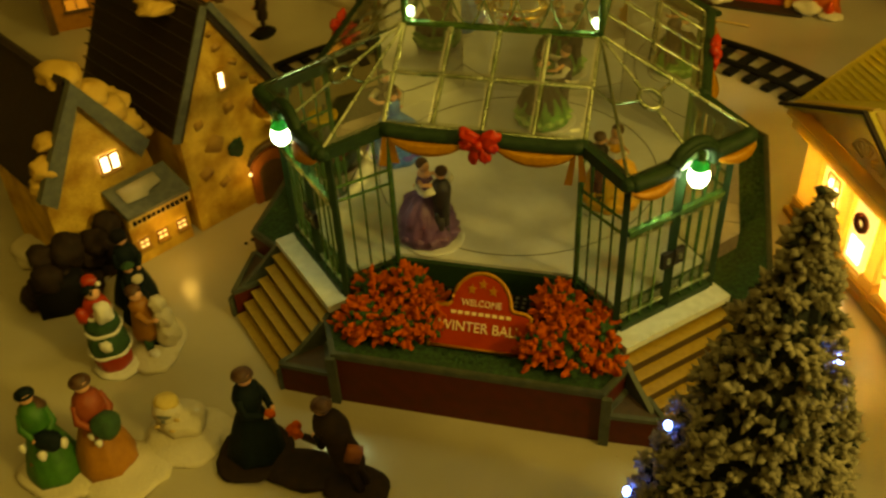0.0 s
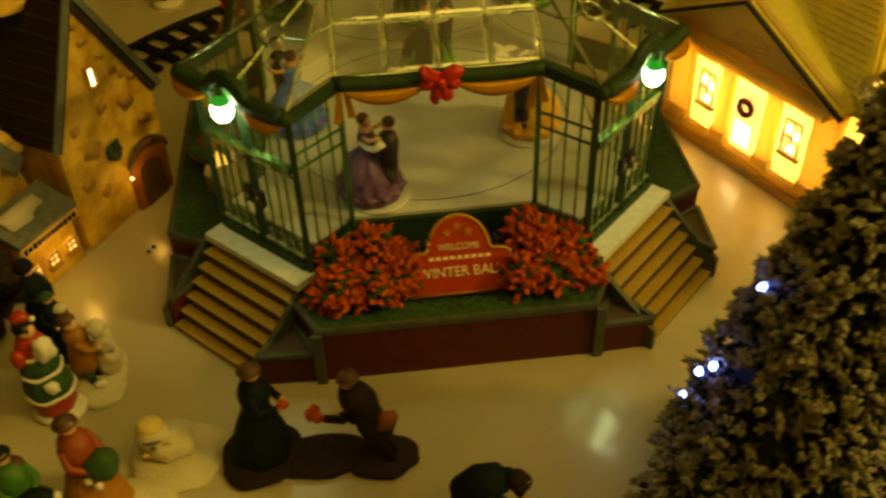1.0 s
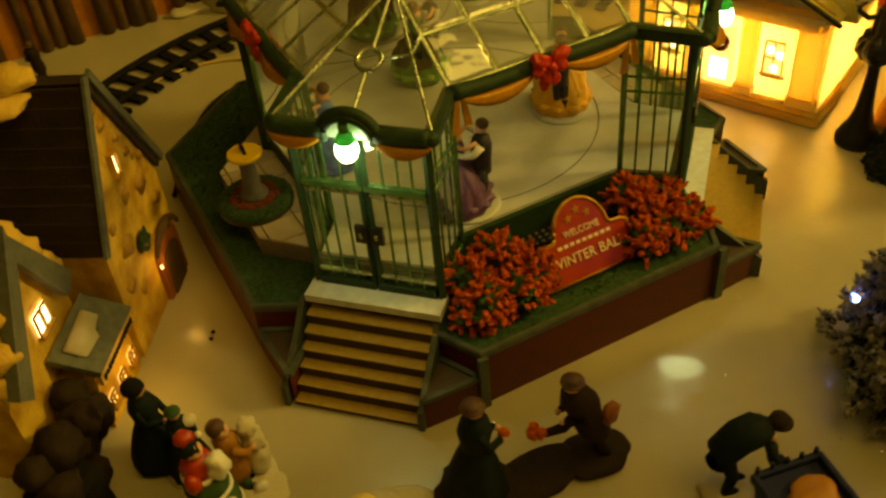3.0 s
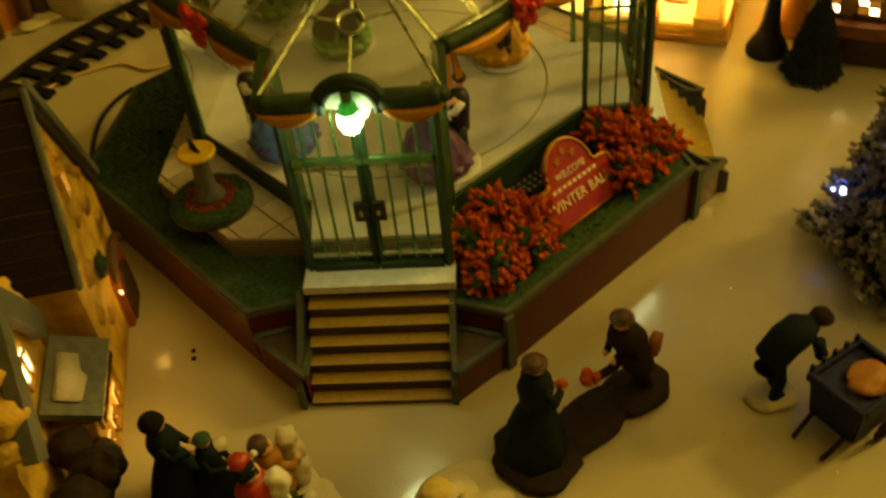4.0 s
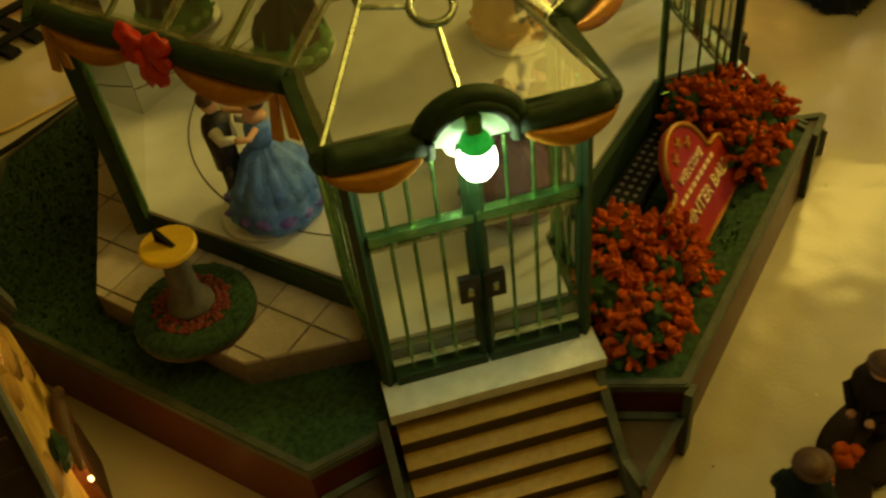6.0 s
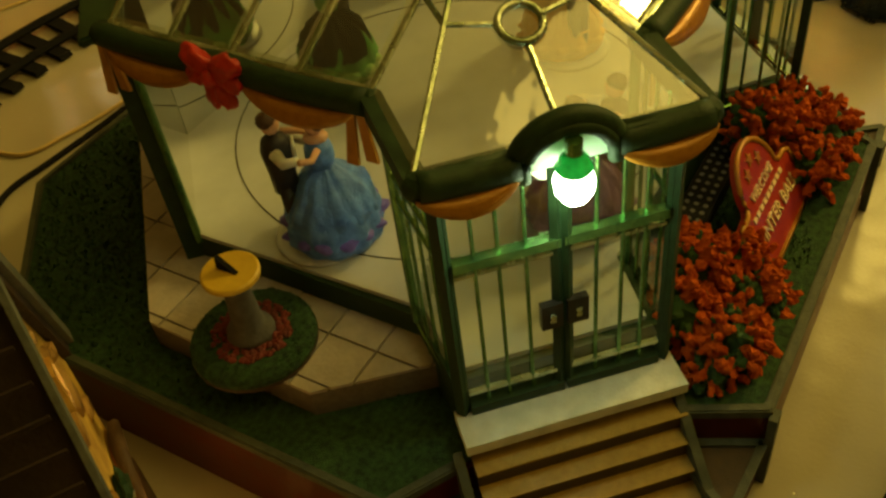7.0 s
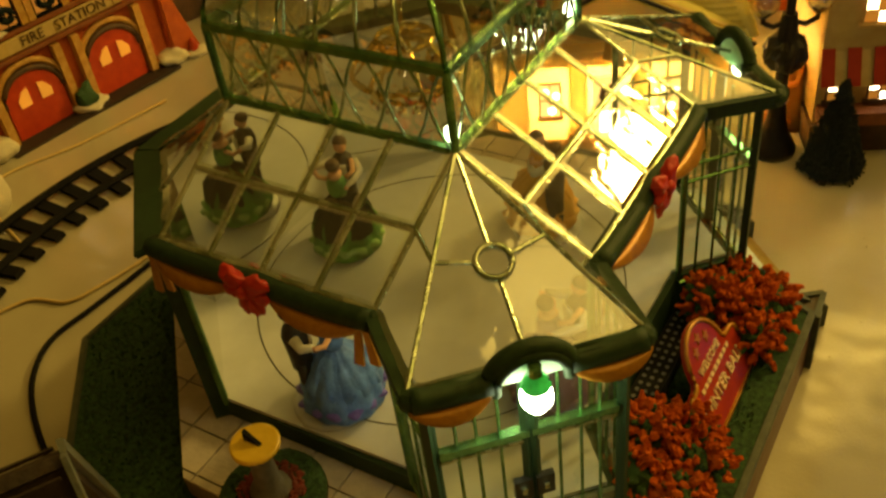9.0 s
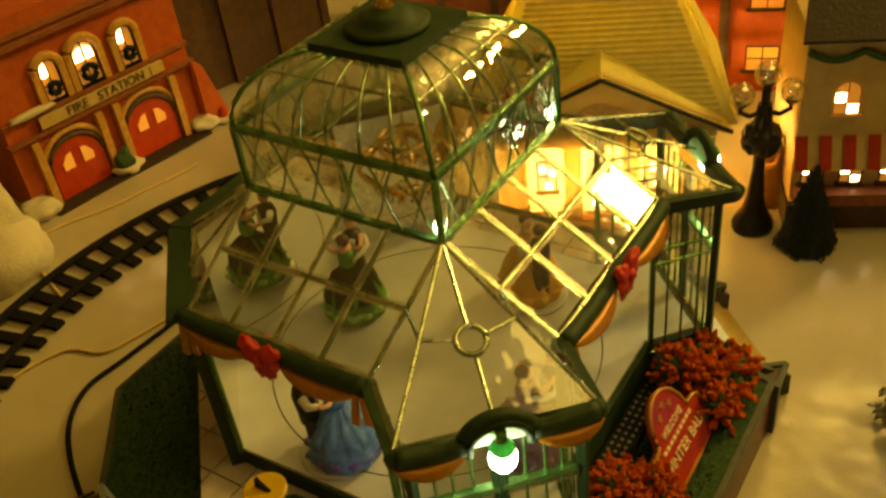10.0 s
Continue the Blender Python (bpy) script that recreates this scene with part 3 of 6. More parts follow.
for side in (-1, 1):
    hip = part("porch_roof", bmesh.new(), "came", hall, "fan-shaped glass roof with a round eye")
    top = V(side * T, -T, ZC)
    fl, fr_ = corner(side, DF, -DW, ZE - 0.001), corner(side, DF, DW, ZE - 0.001)
    el, er = V(side * EX, -0.0485, ZE), V(side * 0.0535, -0.106, ZE)
    eye = corner(side, 0.1172, 0, 0.1657)
    ml, mr_ = lerp(top, fl, 0.5), lerp(top, fr_, 0.5)
    for tri in ([top, el, fl], [top, fr_, er]):
        bm = bmesh.new()
        bm.faces.new([bm.verts.new(p) for p in tri])
        part("pane", bm, "glass", hip)
    for tri in ([top, ml, mr_], [ml, fl, fr_, mr_]):
        bm = bmesh.new()
        bm.faces.new([bm.verts.new(p) for p in tri])
        part("pane", bm, "glass", hip)
    nrm = (fl - top).cross(fr_ - top).normalized()
    if nrm.z < 0:
        nrm = -nrm
    u = (fr_ - fl).normalized()
    w = nrm.cross(u)
    circle = [eye + nrm * 0.0006 + 0.0062 * (u * math.cos(a) + w * math.sin(a)) for a in np.linspace(0, 2 * math.pi, 21)]
    for a, b in ((top, fl), (top, fr_), (lerp(top, el, 0.5), ml), (lerp(top, er, 0.5), mr_), (ml, eye + (ml - eye).normalized() * 0.006), (mr_, eye + (mr_ - eye).normalized() * 0.006),
                 (top, eye + (top - eye).normalized() * 0.006), (eye + (lerp(fl, fr_, 0.5) - eye).normalized() * 0.006, lerp(fl, fr_, 0.5))):
        bm = bmesh.new()
        cyl(bm, a, b, 0.0009, n=6)
        part("glazing_bar", bm, "came", hip)
    bm = bmesh.new()
    tube(bm, circle, 0.0012, 6)
    part("round_eye", bm, "came", hip, "round brass eye", True)
# tower with lattice and curved roof
tower = part("tower", bmesh.new(), "mgreen", hall, "glazed lattice tower with a curved glass roof")
sq = [(-T, -T), (T, -T), (T, 0.054), (-T, 0.054)]
for i in range(4):
    a, b = V(*sq[i], 0), V(*sq[(i + 1) % 4], 0)
    bm = bmesh.new()
    bm.faces.new([bm.verts.new(p) for p in (a + V(0, 0, ZC), b + V(0, 0, ZC), b + V(0, 0, ZM), a + V(0, 0, ZM))])
    part("pane", bm, "towerglass", tower)
    bm = bmesh.new()
    cyl(bm, a + V(0, 0, ZC), a + V(0, 0, ZM), 0.0017, n=8)
    part("tower_post", bm, "mgreen", tower)
    for z, r in ((ZC, 0.0014), (ZM, 0.0016)):
        bm = bmesh.new()
        bar(bm, a + V(0, 0, z), b + V(0, 0, z), r * 2)
        part("tower_rail", bm, "mgreen", tower)
    n = 6
    for k in range(n):
        p, q = lerp(a, b, k / n), lerp(a, b, (k + 1) / n)
        for lo, hi in ((p, q), (q, p)):
            bm = bmesh.new()
            bend = [lerp(lo, hi, f) + V(0, 0, ZC + (ZM - ZC) * (f - 0.12 * math.sin(2 * math.pi * f))) for f in np.linspace(0, 1, 7)]
            tube(bm, bend, 0.00066, 5)
            part("lattice_bar", bm, "towerbar", tower)
P = 0.0225


def vault(i, f, g):
    """Side i of the curved roof, f along the side, g from the eave to the cap."""
    k = 1 - math.cos(g * math.pi / 2)
    z = ZM + (ZP - ZM) * math.sin(g * math.pi / 2)
    a, b = V(*sq[i], 0), V(*sq[(i + 1) % 4], 0)
    ca, cb = [V(math.copysign(P, p.x), math.copysign(P, p.y), 0) for p in (a, b)]
    return lerp(lerp(a, ca, k), lerp(b, cb, k), f) + V(0, 0, z)


for i in range(4):
    bm = bmesh.new()
    g9 = np.linspace(0, 1, 9)
    rows = [[bm.verts.new(vault(i, f, g)) for g in g9] for f in np.linspace(0, 1, 7)]
    for r0, r1 in zip(rows, rows[1:]):
        for k in range(8):
            bm.faces.new((r0[k], r1[k], r1[k + 1], r0[k + 1]))
    part("curved_pane", bm, "towerglass", tower, smooth=True)
    for f in np.linspace(0, 1, 7)[:-1]:
        bm = bmesh.new()
        tube(bm, [vault(i, f, g) for g in g9], 0.00085 if f else 0.0012, 6)
        part("curved_rib", bm, "towerbar" if f else "mgreen", tower, smooth=True)
    bm = bmesh.new()
    tube(bm, [vault(i, f, 0.62) for f in np.linspace(0, 1, 5)], 0.0007, 5)
    part("roof_purlin", bm, "came", tower)
bm = bmesh.new()
prism(bm, [(-0.026, -0.025), (0.026, -0.025), (0.026, 0.025), (-0.026, 0.025)], ZP - 0.0005, ZP + 0.0035)
cap = part("tower_cap", bm, "dgreen", tower, "dark green stepped cap")
bm = bmesh.new()
lathe(bm, [(0.019, 0), (0.0195, 0.002), (0.0175, 0.0035), (0.0125, 0.004), (0.012, 0.0065), (0.0085, 0.0075), (0.005, 0.009)], (0, 0, ZP + 0.0035), 28)
part("cap_disc", bm, "dgreen", tower, smooth=True)
bm = bmesh.new()
lathe(bm, [(0.0036, 0), (0.0042, 0.002), (0.0028, 0.004), (0.0036, 0.006), (0.0022, 0.012), (0.0006, 0.021)], (0, 0, ZP + 0.0115), 12)
part("finial", bm, "brass", tower, "gold finial", True)


# eaves: green beams with gold swags, tails and bows
def swag(parent, a, b, drop=0.0084, out=V(0, 0, 0)):
    bm = bmesh.new()
    n = 14
    rows = []
    for k in range(n + 1):
        f = k / n
        sag = math.sin(math.pi * f) ** 0.7
        p = lerp(a, b, f) + out * (0.0042 + 0.0022 * sag) - V(0, 0, 0.0012)
        w = 0.0012 + drop * 0.72 * sag
        row = []
        for m in range(7):
            h = m / 6
            ripple = 0.0008 * math.sin(h * 5 * math.pi) * sag
            row.append(bm.verts.new(p + V(0, 0, -0.0018 - drop * 0.28 * sag - w * h + 0.0016) + out * (ripple + 0.0028 * math.sin(h * math.pi) * sag)))
        back = bm.verts.new(p - out * 0.003 + V(0, 0, -0.001))
        rows.append(row + [back])
    for r0, r1 in zip(rows, rows[1:]):
        for m in range(8):
            bm.faces.new((r0[m], r1[m], r1[(m + 1) % 8], r0[(m + 1) % 8]))
    part("swag", bm, "gold", parent, "gold fabric swag", True)


def tail(parent, p, out, lean=0.0):
    bm = bmesh.new()
    s = out.cross(V(0, 0, 1))
    for k, (dx, ln) in enumerate(((-0.0015, 0.017), (0.0014, 0.02))):
        a = p + s * dx + out * 0.003
        b = a + V(0, 0, -ln) + s * (dx * 1.6 + lean) + out * 0.001
        slab(bm, [a - s * 0.0012, a + s * 0.0012, b + s * 0.0022, b - s * 0.002], 0.0012)
    part("swag_tail", bm, "gold", parent)


def ribbon_bow(p, out):
    s = out.cross(V(0, 0, 1))
    deg = math.degrees(math.atan2(s.y, s.x))
    bm = bmesh.new()
    ball(bm, p + out * 0.002, (0.0027, 0.0027, 0.003), 2, lump=0.2)
    bow = part("bow", bm, "bow", hall, "red ribbon bow", True)
    for sx in (-1, 1):
        for name, c, size, sub, lean in (("upper_loop", s * sx * 0.0052 + V(0, 0, 0.0036), (0.0064, 0.003, 0.0042), 7, sx * -38), ("lower_loop", s * sx * 0.0054 + V(0, 0, -0.0012), (0.005, 0.0026, 0.0034), 2, sx * 12), ("ribbon_end", s * sx * 0.0022 + V(0, 0, -0.0062), (0.0032, 0.0022, 0.0062), 4, sx * -14)):
            bm = bmesh.new()
            ball(bm, p + c, size, 3, lump=0.5, seed=sx + sub, rz=deg, ry=lean)
            part(name, bm, "bow", bow, smooth=True)


def eave(a, b, out, bow=True, tails=(True, True), arch=False):
    a, b, out = Vector(a), Vector(b), Vector(out)
    ob = part("eave_beam", bmesh.new(), "dgreen", hall, "dark green eave hung with gold swags")
    bm = bmesh.new()
    u = (b - a).normalized()
    half = (b - a).length / 2 - 0.0128  # the lamp's arch breaks the beam
    for p, q in ((a, a + u * half), (b - u * half, b)) if arch else ((a, b),):
        bar(bm, p, q, 0.0056, 0.0064)
    roll = [lerp(a, b, f) + out * 0.0016 + V(0, 0, 0.0006 - 0.0014 * abs(math.sin(2 * math.pi * f))) for f in np.linspace(0, 1, 25)]
    for run in (roll[:9], roll[16:]) if arch else (roll,):
        tube(bm, run, 0.0042, 12)
    part("eave_moulding", bm, "dgreen", ob, smooth=True)
    m = lerp(a, b, 0.5)
    gap, end, drop = (0.07, 0.03, 0.0084) if not arch else (0.165, -0.02, 0.0066)
    swag(ob, lerp(a, b, end), lerp(a, b, 0.5 - gap), drop, out)
    swag(ob, lerp(a, b, 0.5 + gap), lerp(a, b, 1 - end), drop, out)
    for f, on in zip((0.03, 0.97), tails):
        if on:
            tail(ob, lerp(a, b, f) - V(0, 0, 0.001), out)
    if bow:
        ribbon_bow(m + out * 0.006, out)
    if arch:
        bm = bmesh.new()
        for k, (r, th) in enumerate(((0.0145, 0.0031), (0.0126, 0.0021))):
            tube(bm, [m + out * (0.0015 + 0.002 * k) + u * r * math.cos(t) + V(0, 0, r * math.sin(t) * 0.95 - 0.003) for t in np.linspace(-0.12, math.pi + 0.12, 19)], th, 8)
        part("lamp_arch", bm, "dgreen", ob, "dark green arched lamp hood", True)
    return ob


ZB = ZE - 0.0032
eave((-0.109, -0.0485, ZB), (-0.109, 0.056, ZB), (-1, 0, 0))
eave((0.109, 0.056, ZB), (0.109, -0.0485, ZB), (1, 0, 0))
eave((-0.0535, -0.1065, ZB), (0.0535, -0.1065, ZB), (0, -1, 0))
for side in (-1, 1):
    out = V(side * R2, -R2, 0)
    ends = [corner(side, DF + 0.0015, s, ZB - 0.001) for s in (-DW, DW)]
    eave(ends[0], ends[1], out, bow=False, tails=(False, False), arch=True)
    for p, q in ((V(side * 0.109, -0.0485, ZB), ends[0]), (V(side * 0.0535, -0.1065, ZB), ends[1])):
        bm = bmesh.new()
        bar(bm, p, q, 0.0062, 0.0066)
        ball(bm, p, 0.0042, 2)
        ball(bm, q, 0.0044, 2)
        part("eave_return", bm, "dgreen", hall, smooth=False)
# posts and porch walls
for x, y in ((-0.1065, 0.0515), (0.1065, 0.0515), (-0.1065, -0.049), (0.1065, -0.049), (-0.0525, -0.1045), (0.0525, -0.1045)):
    bm = bmesh.new()
    cyl(bm, (x, y, ZF - 0.004), (x, y, ZE - 0.005), 0.0017, n=8)
    part("corner_post", bm, "mgreen", hall)
DD, DS = 0.1455, 0.0352
for side in (-1, 1):
    rz = -45 if side < 0 else 45
    z0, z1 = 0.0435, ZE - 0.005
    for s in (-DS, DS):
        bm = bmesh.new()
        bar(bm, corner(side, DD, s, z0), corner(side, DD, s, z1), 0.0034)
        bar(bm, corner(side, DD, s * 0.955, z0), corner(side, DD, s * 0.955, z1), 0.0016)
        part("porch_post", bm, "dgreen", hall)
    # side lights of the porch
    for s, e in ((-DS, V(side * 0.1065, -0.049, 0)), (DS, V(side * 0.0525, -0.1045, 0))):
        p = corner(side, DD, s, 0)
        wall = part("porch_side", bmesh.new(), "mgreen", hall, "barred glass side of the porch")
        bm = bmesh.new()
        bm.faces.new([bm.verts.new(v) for v in (p + V(0, 0, z0), e + V(0, 0, z0), e + V(0, 0, z1), p + V(0, 0, z1))])
        part("pane", bm, "wallglass", wall)
        for z in (0.0515, 0.112, 0.121):
            bm = bmesh.new()
            cyl(bm, p + V(0, 0, z), e + V(0, 0, z), 0.0009, n=6)
            part("rail", bm, "mgreen", wall)
        for f in (0.25, 0.5, 0.75):
            bm = bmesh.new()
            q = lerp(p, e, f)
            cyl(bm, q + V(0, 0, z0), q + V(0, 0, z1), 0.0007, n=6)
            part("slender_bar", bm, "mgreen", wall)
    # double door
    for half in (-1, 1):
        leaf = part("door_leaf", bmesh.new(), "mgreen", hall, "glass door with green metal bars")
        s0, s1 = half * 0.0006, half * (DS - 0.0025)
        bm = bmesh.new()
        bm.faces.new([bm.verts.new(corner(side, DD, s, z)) for s, z in ((s0, 0.047), (s1, 0.047), (s1, 0.1425), (s0, 0.1425))])
        part("pane", bm, "wallglass", leaf)
        for z, r in ((0.0458, 0.0022), (0.0535, 0.0008), (0.1115, 0.0017), (0.107, 0.0007)):
            bm = bmesh.new()
            bar(bm, corner(side, DD + 0.0004, s0, z), corner(side, DD + 0.0004, s1, z), r * 2)
            part("door_rail", bm, "dgreen" if r > 0.002 else "came" if r < 0.001 else "mgreen", leaf)
        for f in (0.33, 0.58, 0.8):
            bm = bmesh.new()
            cyl(bm, corner(side, DD + 0.0006, s1 * f, 0.047), corner(side, DD + 0.0006, s1 * f, 0.139), 0.00072, n=6)
            part("door_bar", bm, "mgreen", leaf)
        bm = bmesh.new()
        bar(bm, corner(side, DD + 0.0004, half * 0.0016, 0.046), corner(side, DD + 0.0004, half * 0.0016, 0.14), 0.0026)
        part("meeting_stile", bm, "dgreen", leaf)
        bm = bmesh.new()
        box(bm, corner(side, DD + 0.0018, half * 0.0042, 0.082), (0.0068, 0.0026, 0.0105), rz=rz)
        lock = part("lock_plate", bm, "iron", leaf, "dark lock plate")
        bm = bmesh.new()
        box(bm, corner(side, DD + 0.0034, half * 0.0042, 0.082), (0.0018, 0.0014, 0.0032), rz=rz)
        part("lock_boss", bm, "came", lock)
    # hanging lamp
    c = corner(side, 0.157, 0, 0.1428)
    lamp_ob = part("porch_lamp", bmesh.new(), "mgreen", hall, "glowing white porch lamp with a green glass collar")
    bm = bmesh.new()
    lathe(bm, [(0.0028, 0.0036), (0.0048, 0.0022), (0.0056, -0.0008), (0.0053, -0.0036), (0.0037, -0.0064), (0.0012, -0.0078)][::-1], c, 16)
    part("bulb", bm, "bulb", lamp_ob, "glowing white globe", True)
    bm = bmesh.new()
    lathe(bm, [(0.0046, 0.002), (0.0051, 0.003), (0.0036, 0.0044), (0.004, 0.0054), (0.0028, 0.0066), (0.0022, 0.008)], c + V(0, 0, 0.001), 20)
    part("collar", bm, "lampcap", lamp_ob, "green glass collar", True)
    bm = bmesh.new()
    arc = [(0.0122 * math.cos(a), 0.0122 * math.sin(a)) for a in np.linspace(0, math.pi, 17)]
    near, far = [[bm.verts.new(corner(side, DD + d, s, 0.1435 + z)) for s, z in arc] for d in (0.0058, 0.0048)]
    bm.faces.new(near)
    bm.faces.new(far[::-1])
    for i in range(17):
        bm.faces.new((near[i], near[(i + 1) % 17], far[(i + 1) % 17], far[i]))
    bmesh.ops.recalc_face_normals(bm, faces=bm.faces[:])
    part("fanlight", bm, "fanglass", hall, "pale green frosted half-round pane behind the lamp")
    bm = bmesh.new()
    cyl(bm, c + V(0, 0, 0.0075), c + V(0, 0, 0.0125), 0.0024, n=10)
    part("socket", bm, "mgreen", lamp_ob)
    lamp("porch_lamp_light", "POINT", c + V(0, 0, LIFT - 0.0115), 0.03, (0.8, 1.0, 0.5), 0.006)
# small bulbs at the tower's feet
for side in (-1, 1):
    c = V(side * (T - 0.003), -T + 0.003, ZC + 0.005)
    bm = bmesh.new()
    ball(bm, c, (0.0024, 0.0024, 0.0034), 2)
    part("tower_bulb", bm, "towerbulb", hall, "small bright bulb at the tower's foot", True)
    lamp("tower_bulb_light", "POINT", c + V(-side * 0.006, 0.006, LIFT + 0.002), 0.0016, (0.75, 1.0, 0.45), 0.004)
# chandelier under the tower
chand = part("chandelier", bmesh.new(), "brass", hall, "gold chandelier with crystal drops")
bm = bmesh.new()
for k in range(14):
    z = 0.243 - 0.0036 * k
    tube(bm, [V((0.0012 if k % 2 else 0.0003) * math.cos(a), (0.0003 if k % 2 else 0.0012) * math.cos(a), z + 0.0021 * math.sin(a)) for a in np.linspace(0, 2 * math.pi, 9)], 0.0004, 4)
part("chain", bm, "brass", chand)
bm = bmesh.new()
for r, z in ((0.012, 0.193), (0.024, 0.18), (0.017, 0.172)):
    tube(bm, [V(r * math.cos(a), r * math.sin(a), z) for a in np.linspace(0, 2 * math.pi, 25)], 0.0012, 6)
for k in range(8):
    a = k * math.pi / 4
    tube(bm, [V(0, 0, 0.196), V(0.012 * math.cos(a), 0.012 * math.sin(a), 0.193), V(0.02 * math.cos(a), 0.02 * math.sin(a), 0.184), V(0.024 * math.cos(a), 0.024 * math.sin(a), 0.18), V(0.017 * math.cos(a), 0.017 * math.sin(a), 0.172)], 0.0009, 5)
part("chandelier_frame", bm, "brass", chand, smooth=True)
for k in range(40):
    ringr, zz = ((0.024, 0.1765), (0.017, 0.168), (0.012, 0.189), (0.009, 0.163))[k % 4]
    a = k * 2.39996
    bm = bmesh.new()
    ball(bm, (ringr * math.cos(a), ringr * math.sin(a), zz), (0.0019, 0.0019, 0.003), 1)
    part("crystal_drop", bm, "crystal", chand)

# lawn pile: short flock blades
bm = bmesh.new()
lawn = inset(main, 0.004)
for k in range(24000):
    x, y = random.uniform(-0.165, 0.165), random.uniform(-0.165, 0.17)
    if len(clip_poly([(x, y), (x + 1e-4, y), (x, y + 1e-4)], lawn)) < 3 or (abs(x) < 0.104 and -0.104 < y < 0.06):
        continue
    a, h = random.uniform(0, 6.28), random.uniform(0.001, 0.0025)
    d = V(math.cos(a), math.sin(a), 0)
    p = V(x, y, ZG - 0.0008)
    bm.faces.new([bm.verts.new(v) for v in (p - d * 0.0006, p + d * 0.0006, p + V(random.uniform(-1, 1), random.uniform(-1, 1), 0) * 0.0013 + V(0, 0, h))])
tagged(part("lawn_flock", bm, "grass", hall), kind="stuff")
# perforated plate before the front sill
bm = bmesh.new()
box(bm, (0, -0.1125, 0.0375), (0.1, 0.013, 0.008))
plate = part("sound_grille", bm, "black", hall, "black perforated grille below the front sill")
bm = bmesh.new()
cyl(bm, (0, 0, 0.0412), (0, 0, 0.0416), 0.0011, n=8)
hole = mesh_of("grille_hole", bm, "concrete")
for i in range(20):
    for j in range(3):
        share("grille_hole", hole, plate, Matrix.Translation((-0.043 + 0.0045 * i, -0.1162 + 0.0038 * j, 0)))

# ---------------------------------------------------------------- on and round the conservatory


def sundial(m):
    ob = thing("sundial", "grey sundial with a yellow disc in a round flower bed", "sundial", m)
    bm = bmesh.new()
    lathe(bm, [(0.0228, 0), (0.0232, 0.002), (0.0222, 0.0036)], (0, 0, 0), 30)
    part("bed_kerb", bm, "riser", ob, "thin brown kerb", True)
    bm = bmesh.new()
    lathe(bm, [(0.0231, 0.0024), (0.0229, 0.0046), (0.0205, 0.0066), (0.0165, 0.0072), (0.004, 0.0068)], (0, 0, 0), 30)
    part("bed", bm, "grass", ob, "dark green flock ring", True)
    bm = bmesh.new()
    for k in range(900):  # flock tufts
        a, r = random.uniform(0, 6.28), random.uniform(0.0135, 0.0226)
        d, z = V(math.cos(a), math.sin(a), 0), 0.0069 - max(0, r - 0.0165) ** 2 * 60
        p, w = d * r + V(0, 0, z - 0.0004), V(random.uniform(-1, 1), random.uniform(-1, 1), 0) * 0.0008
        bm.faces.new([bm.verts.new(v) for v in (p - w, p + w, p + d * random.uniform(-0.0004, 0.001) + V(0, 0, random.uniform(0.0008, 0.0017)))])
    tagged(part("bed_flock", bm, "grass", ob), kind="stuff")
    bm = bmesh.new()
    for k in range(170):
        a, r = random.uniform(0, 6.28), random.uniform(0.0085, 0.0142)
        ball(bm, (r * math.cos(a), r * math.sin(a), 0.0072), (random.uniform(0.001, 0.0019), random.uniform(0.001, 0.0019), 0.0011), 1, lump=0.6, seed=k)
    tagged(part("blossoms", bm, "bedflower", ob, "ring of dark red flowers"), kind="stuff")
    bm = bmesh.new()
    lathe(bm, [(0.0092, 0.0065), (0.0085, 0.0095), (0.0066, 0.0118), (0.0056, 0.014), (0.0046, 0.03), (0.0052, 0.0355), (0.0066, 0.0375)], (0, 0, 0), 18)
    part("pedestal", bm, "concrete", ob, "tapering grey pedestal", True)
    bm = bmesh.new()
    lathe(bm, [(0.0095, 0.0375), (0.0102, 0.0382), (0.0102, 0.0398), (0.0095, 0.0404)], (0, 0, 0), 28)
    part("dial", bm, "yellow", ob, "round yellow dial", False)
    bm = bmesh.new()
    slab(bm, [(-0.001, -0.0035, 0.0404), (-0.001, 0.0048, 0.0404), (-0.001, 0.0042, 0.0462)], 0.0018)
    part("gnomon", bm, "black", ob)
    return ob


dial = sundial(pose(-0.1345, 0.004, LIFT + ZT + 0.0001) @ Matrix.Diagonal((1, 1, 0.93, 1)))


def finger(bm, p, way, length, r, rng):
    """A torn, knobbly finger of dyed sponge."""
    u = way.orthogonal().normalized()
    w = way.cross(u)
    bend, rings = u * rng.uniform(-0.3, 0.3) + w * rng.uniform(-0.3, 0.3), []
    for i, f in enumerate((0.8, 1.15, 0.8, 1.2, 0.9, 0.55)):
        c = p + way * length * i / 5 + bend * length * (i / 5) ** 2 * 0.5
        rings.append([bm.verts.new(c + (u * math.cos(k * 1.0472 + i * 0.5) + w * math.sin(k * 1.0472 + i * 0.5)) * r * f * rng.uniform(0.55, 1.35)) for k in range(6)])
    for a, b in zip(rings, rings[1:]):
        for k in range(6):
            bm.faces.new((a[k], a[(k + 1) % 6], b[(k + 1) % 6], b[k]))
    bm.faces.new(rings[-1])


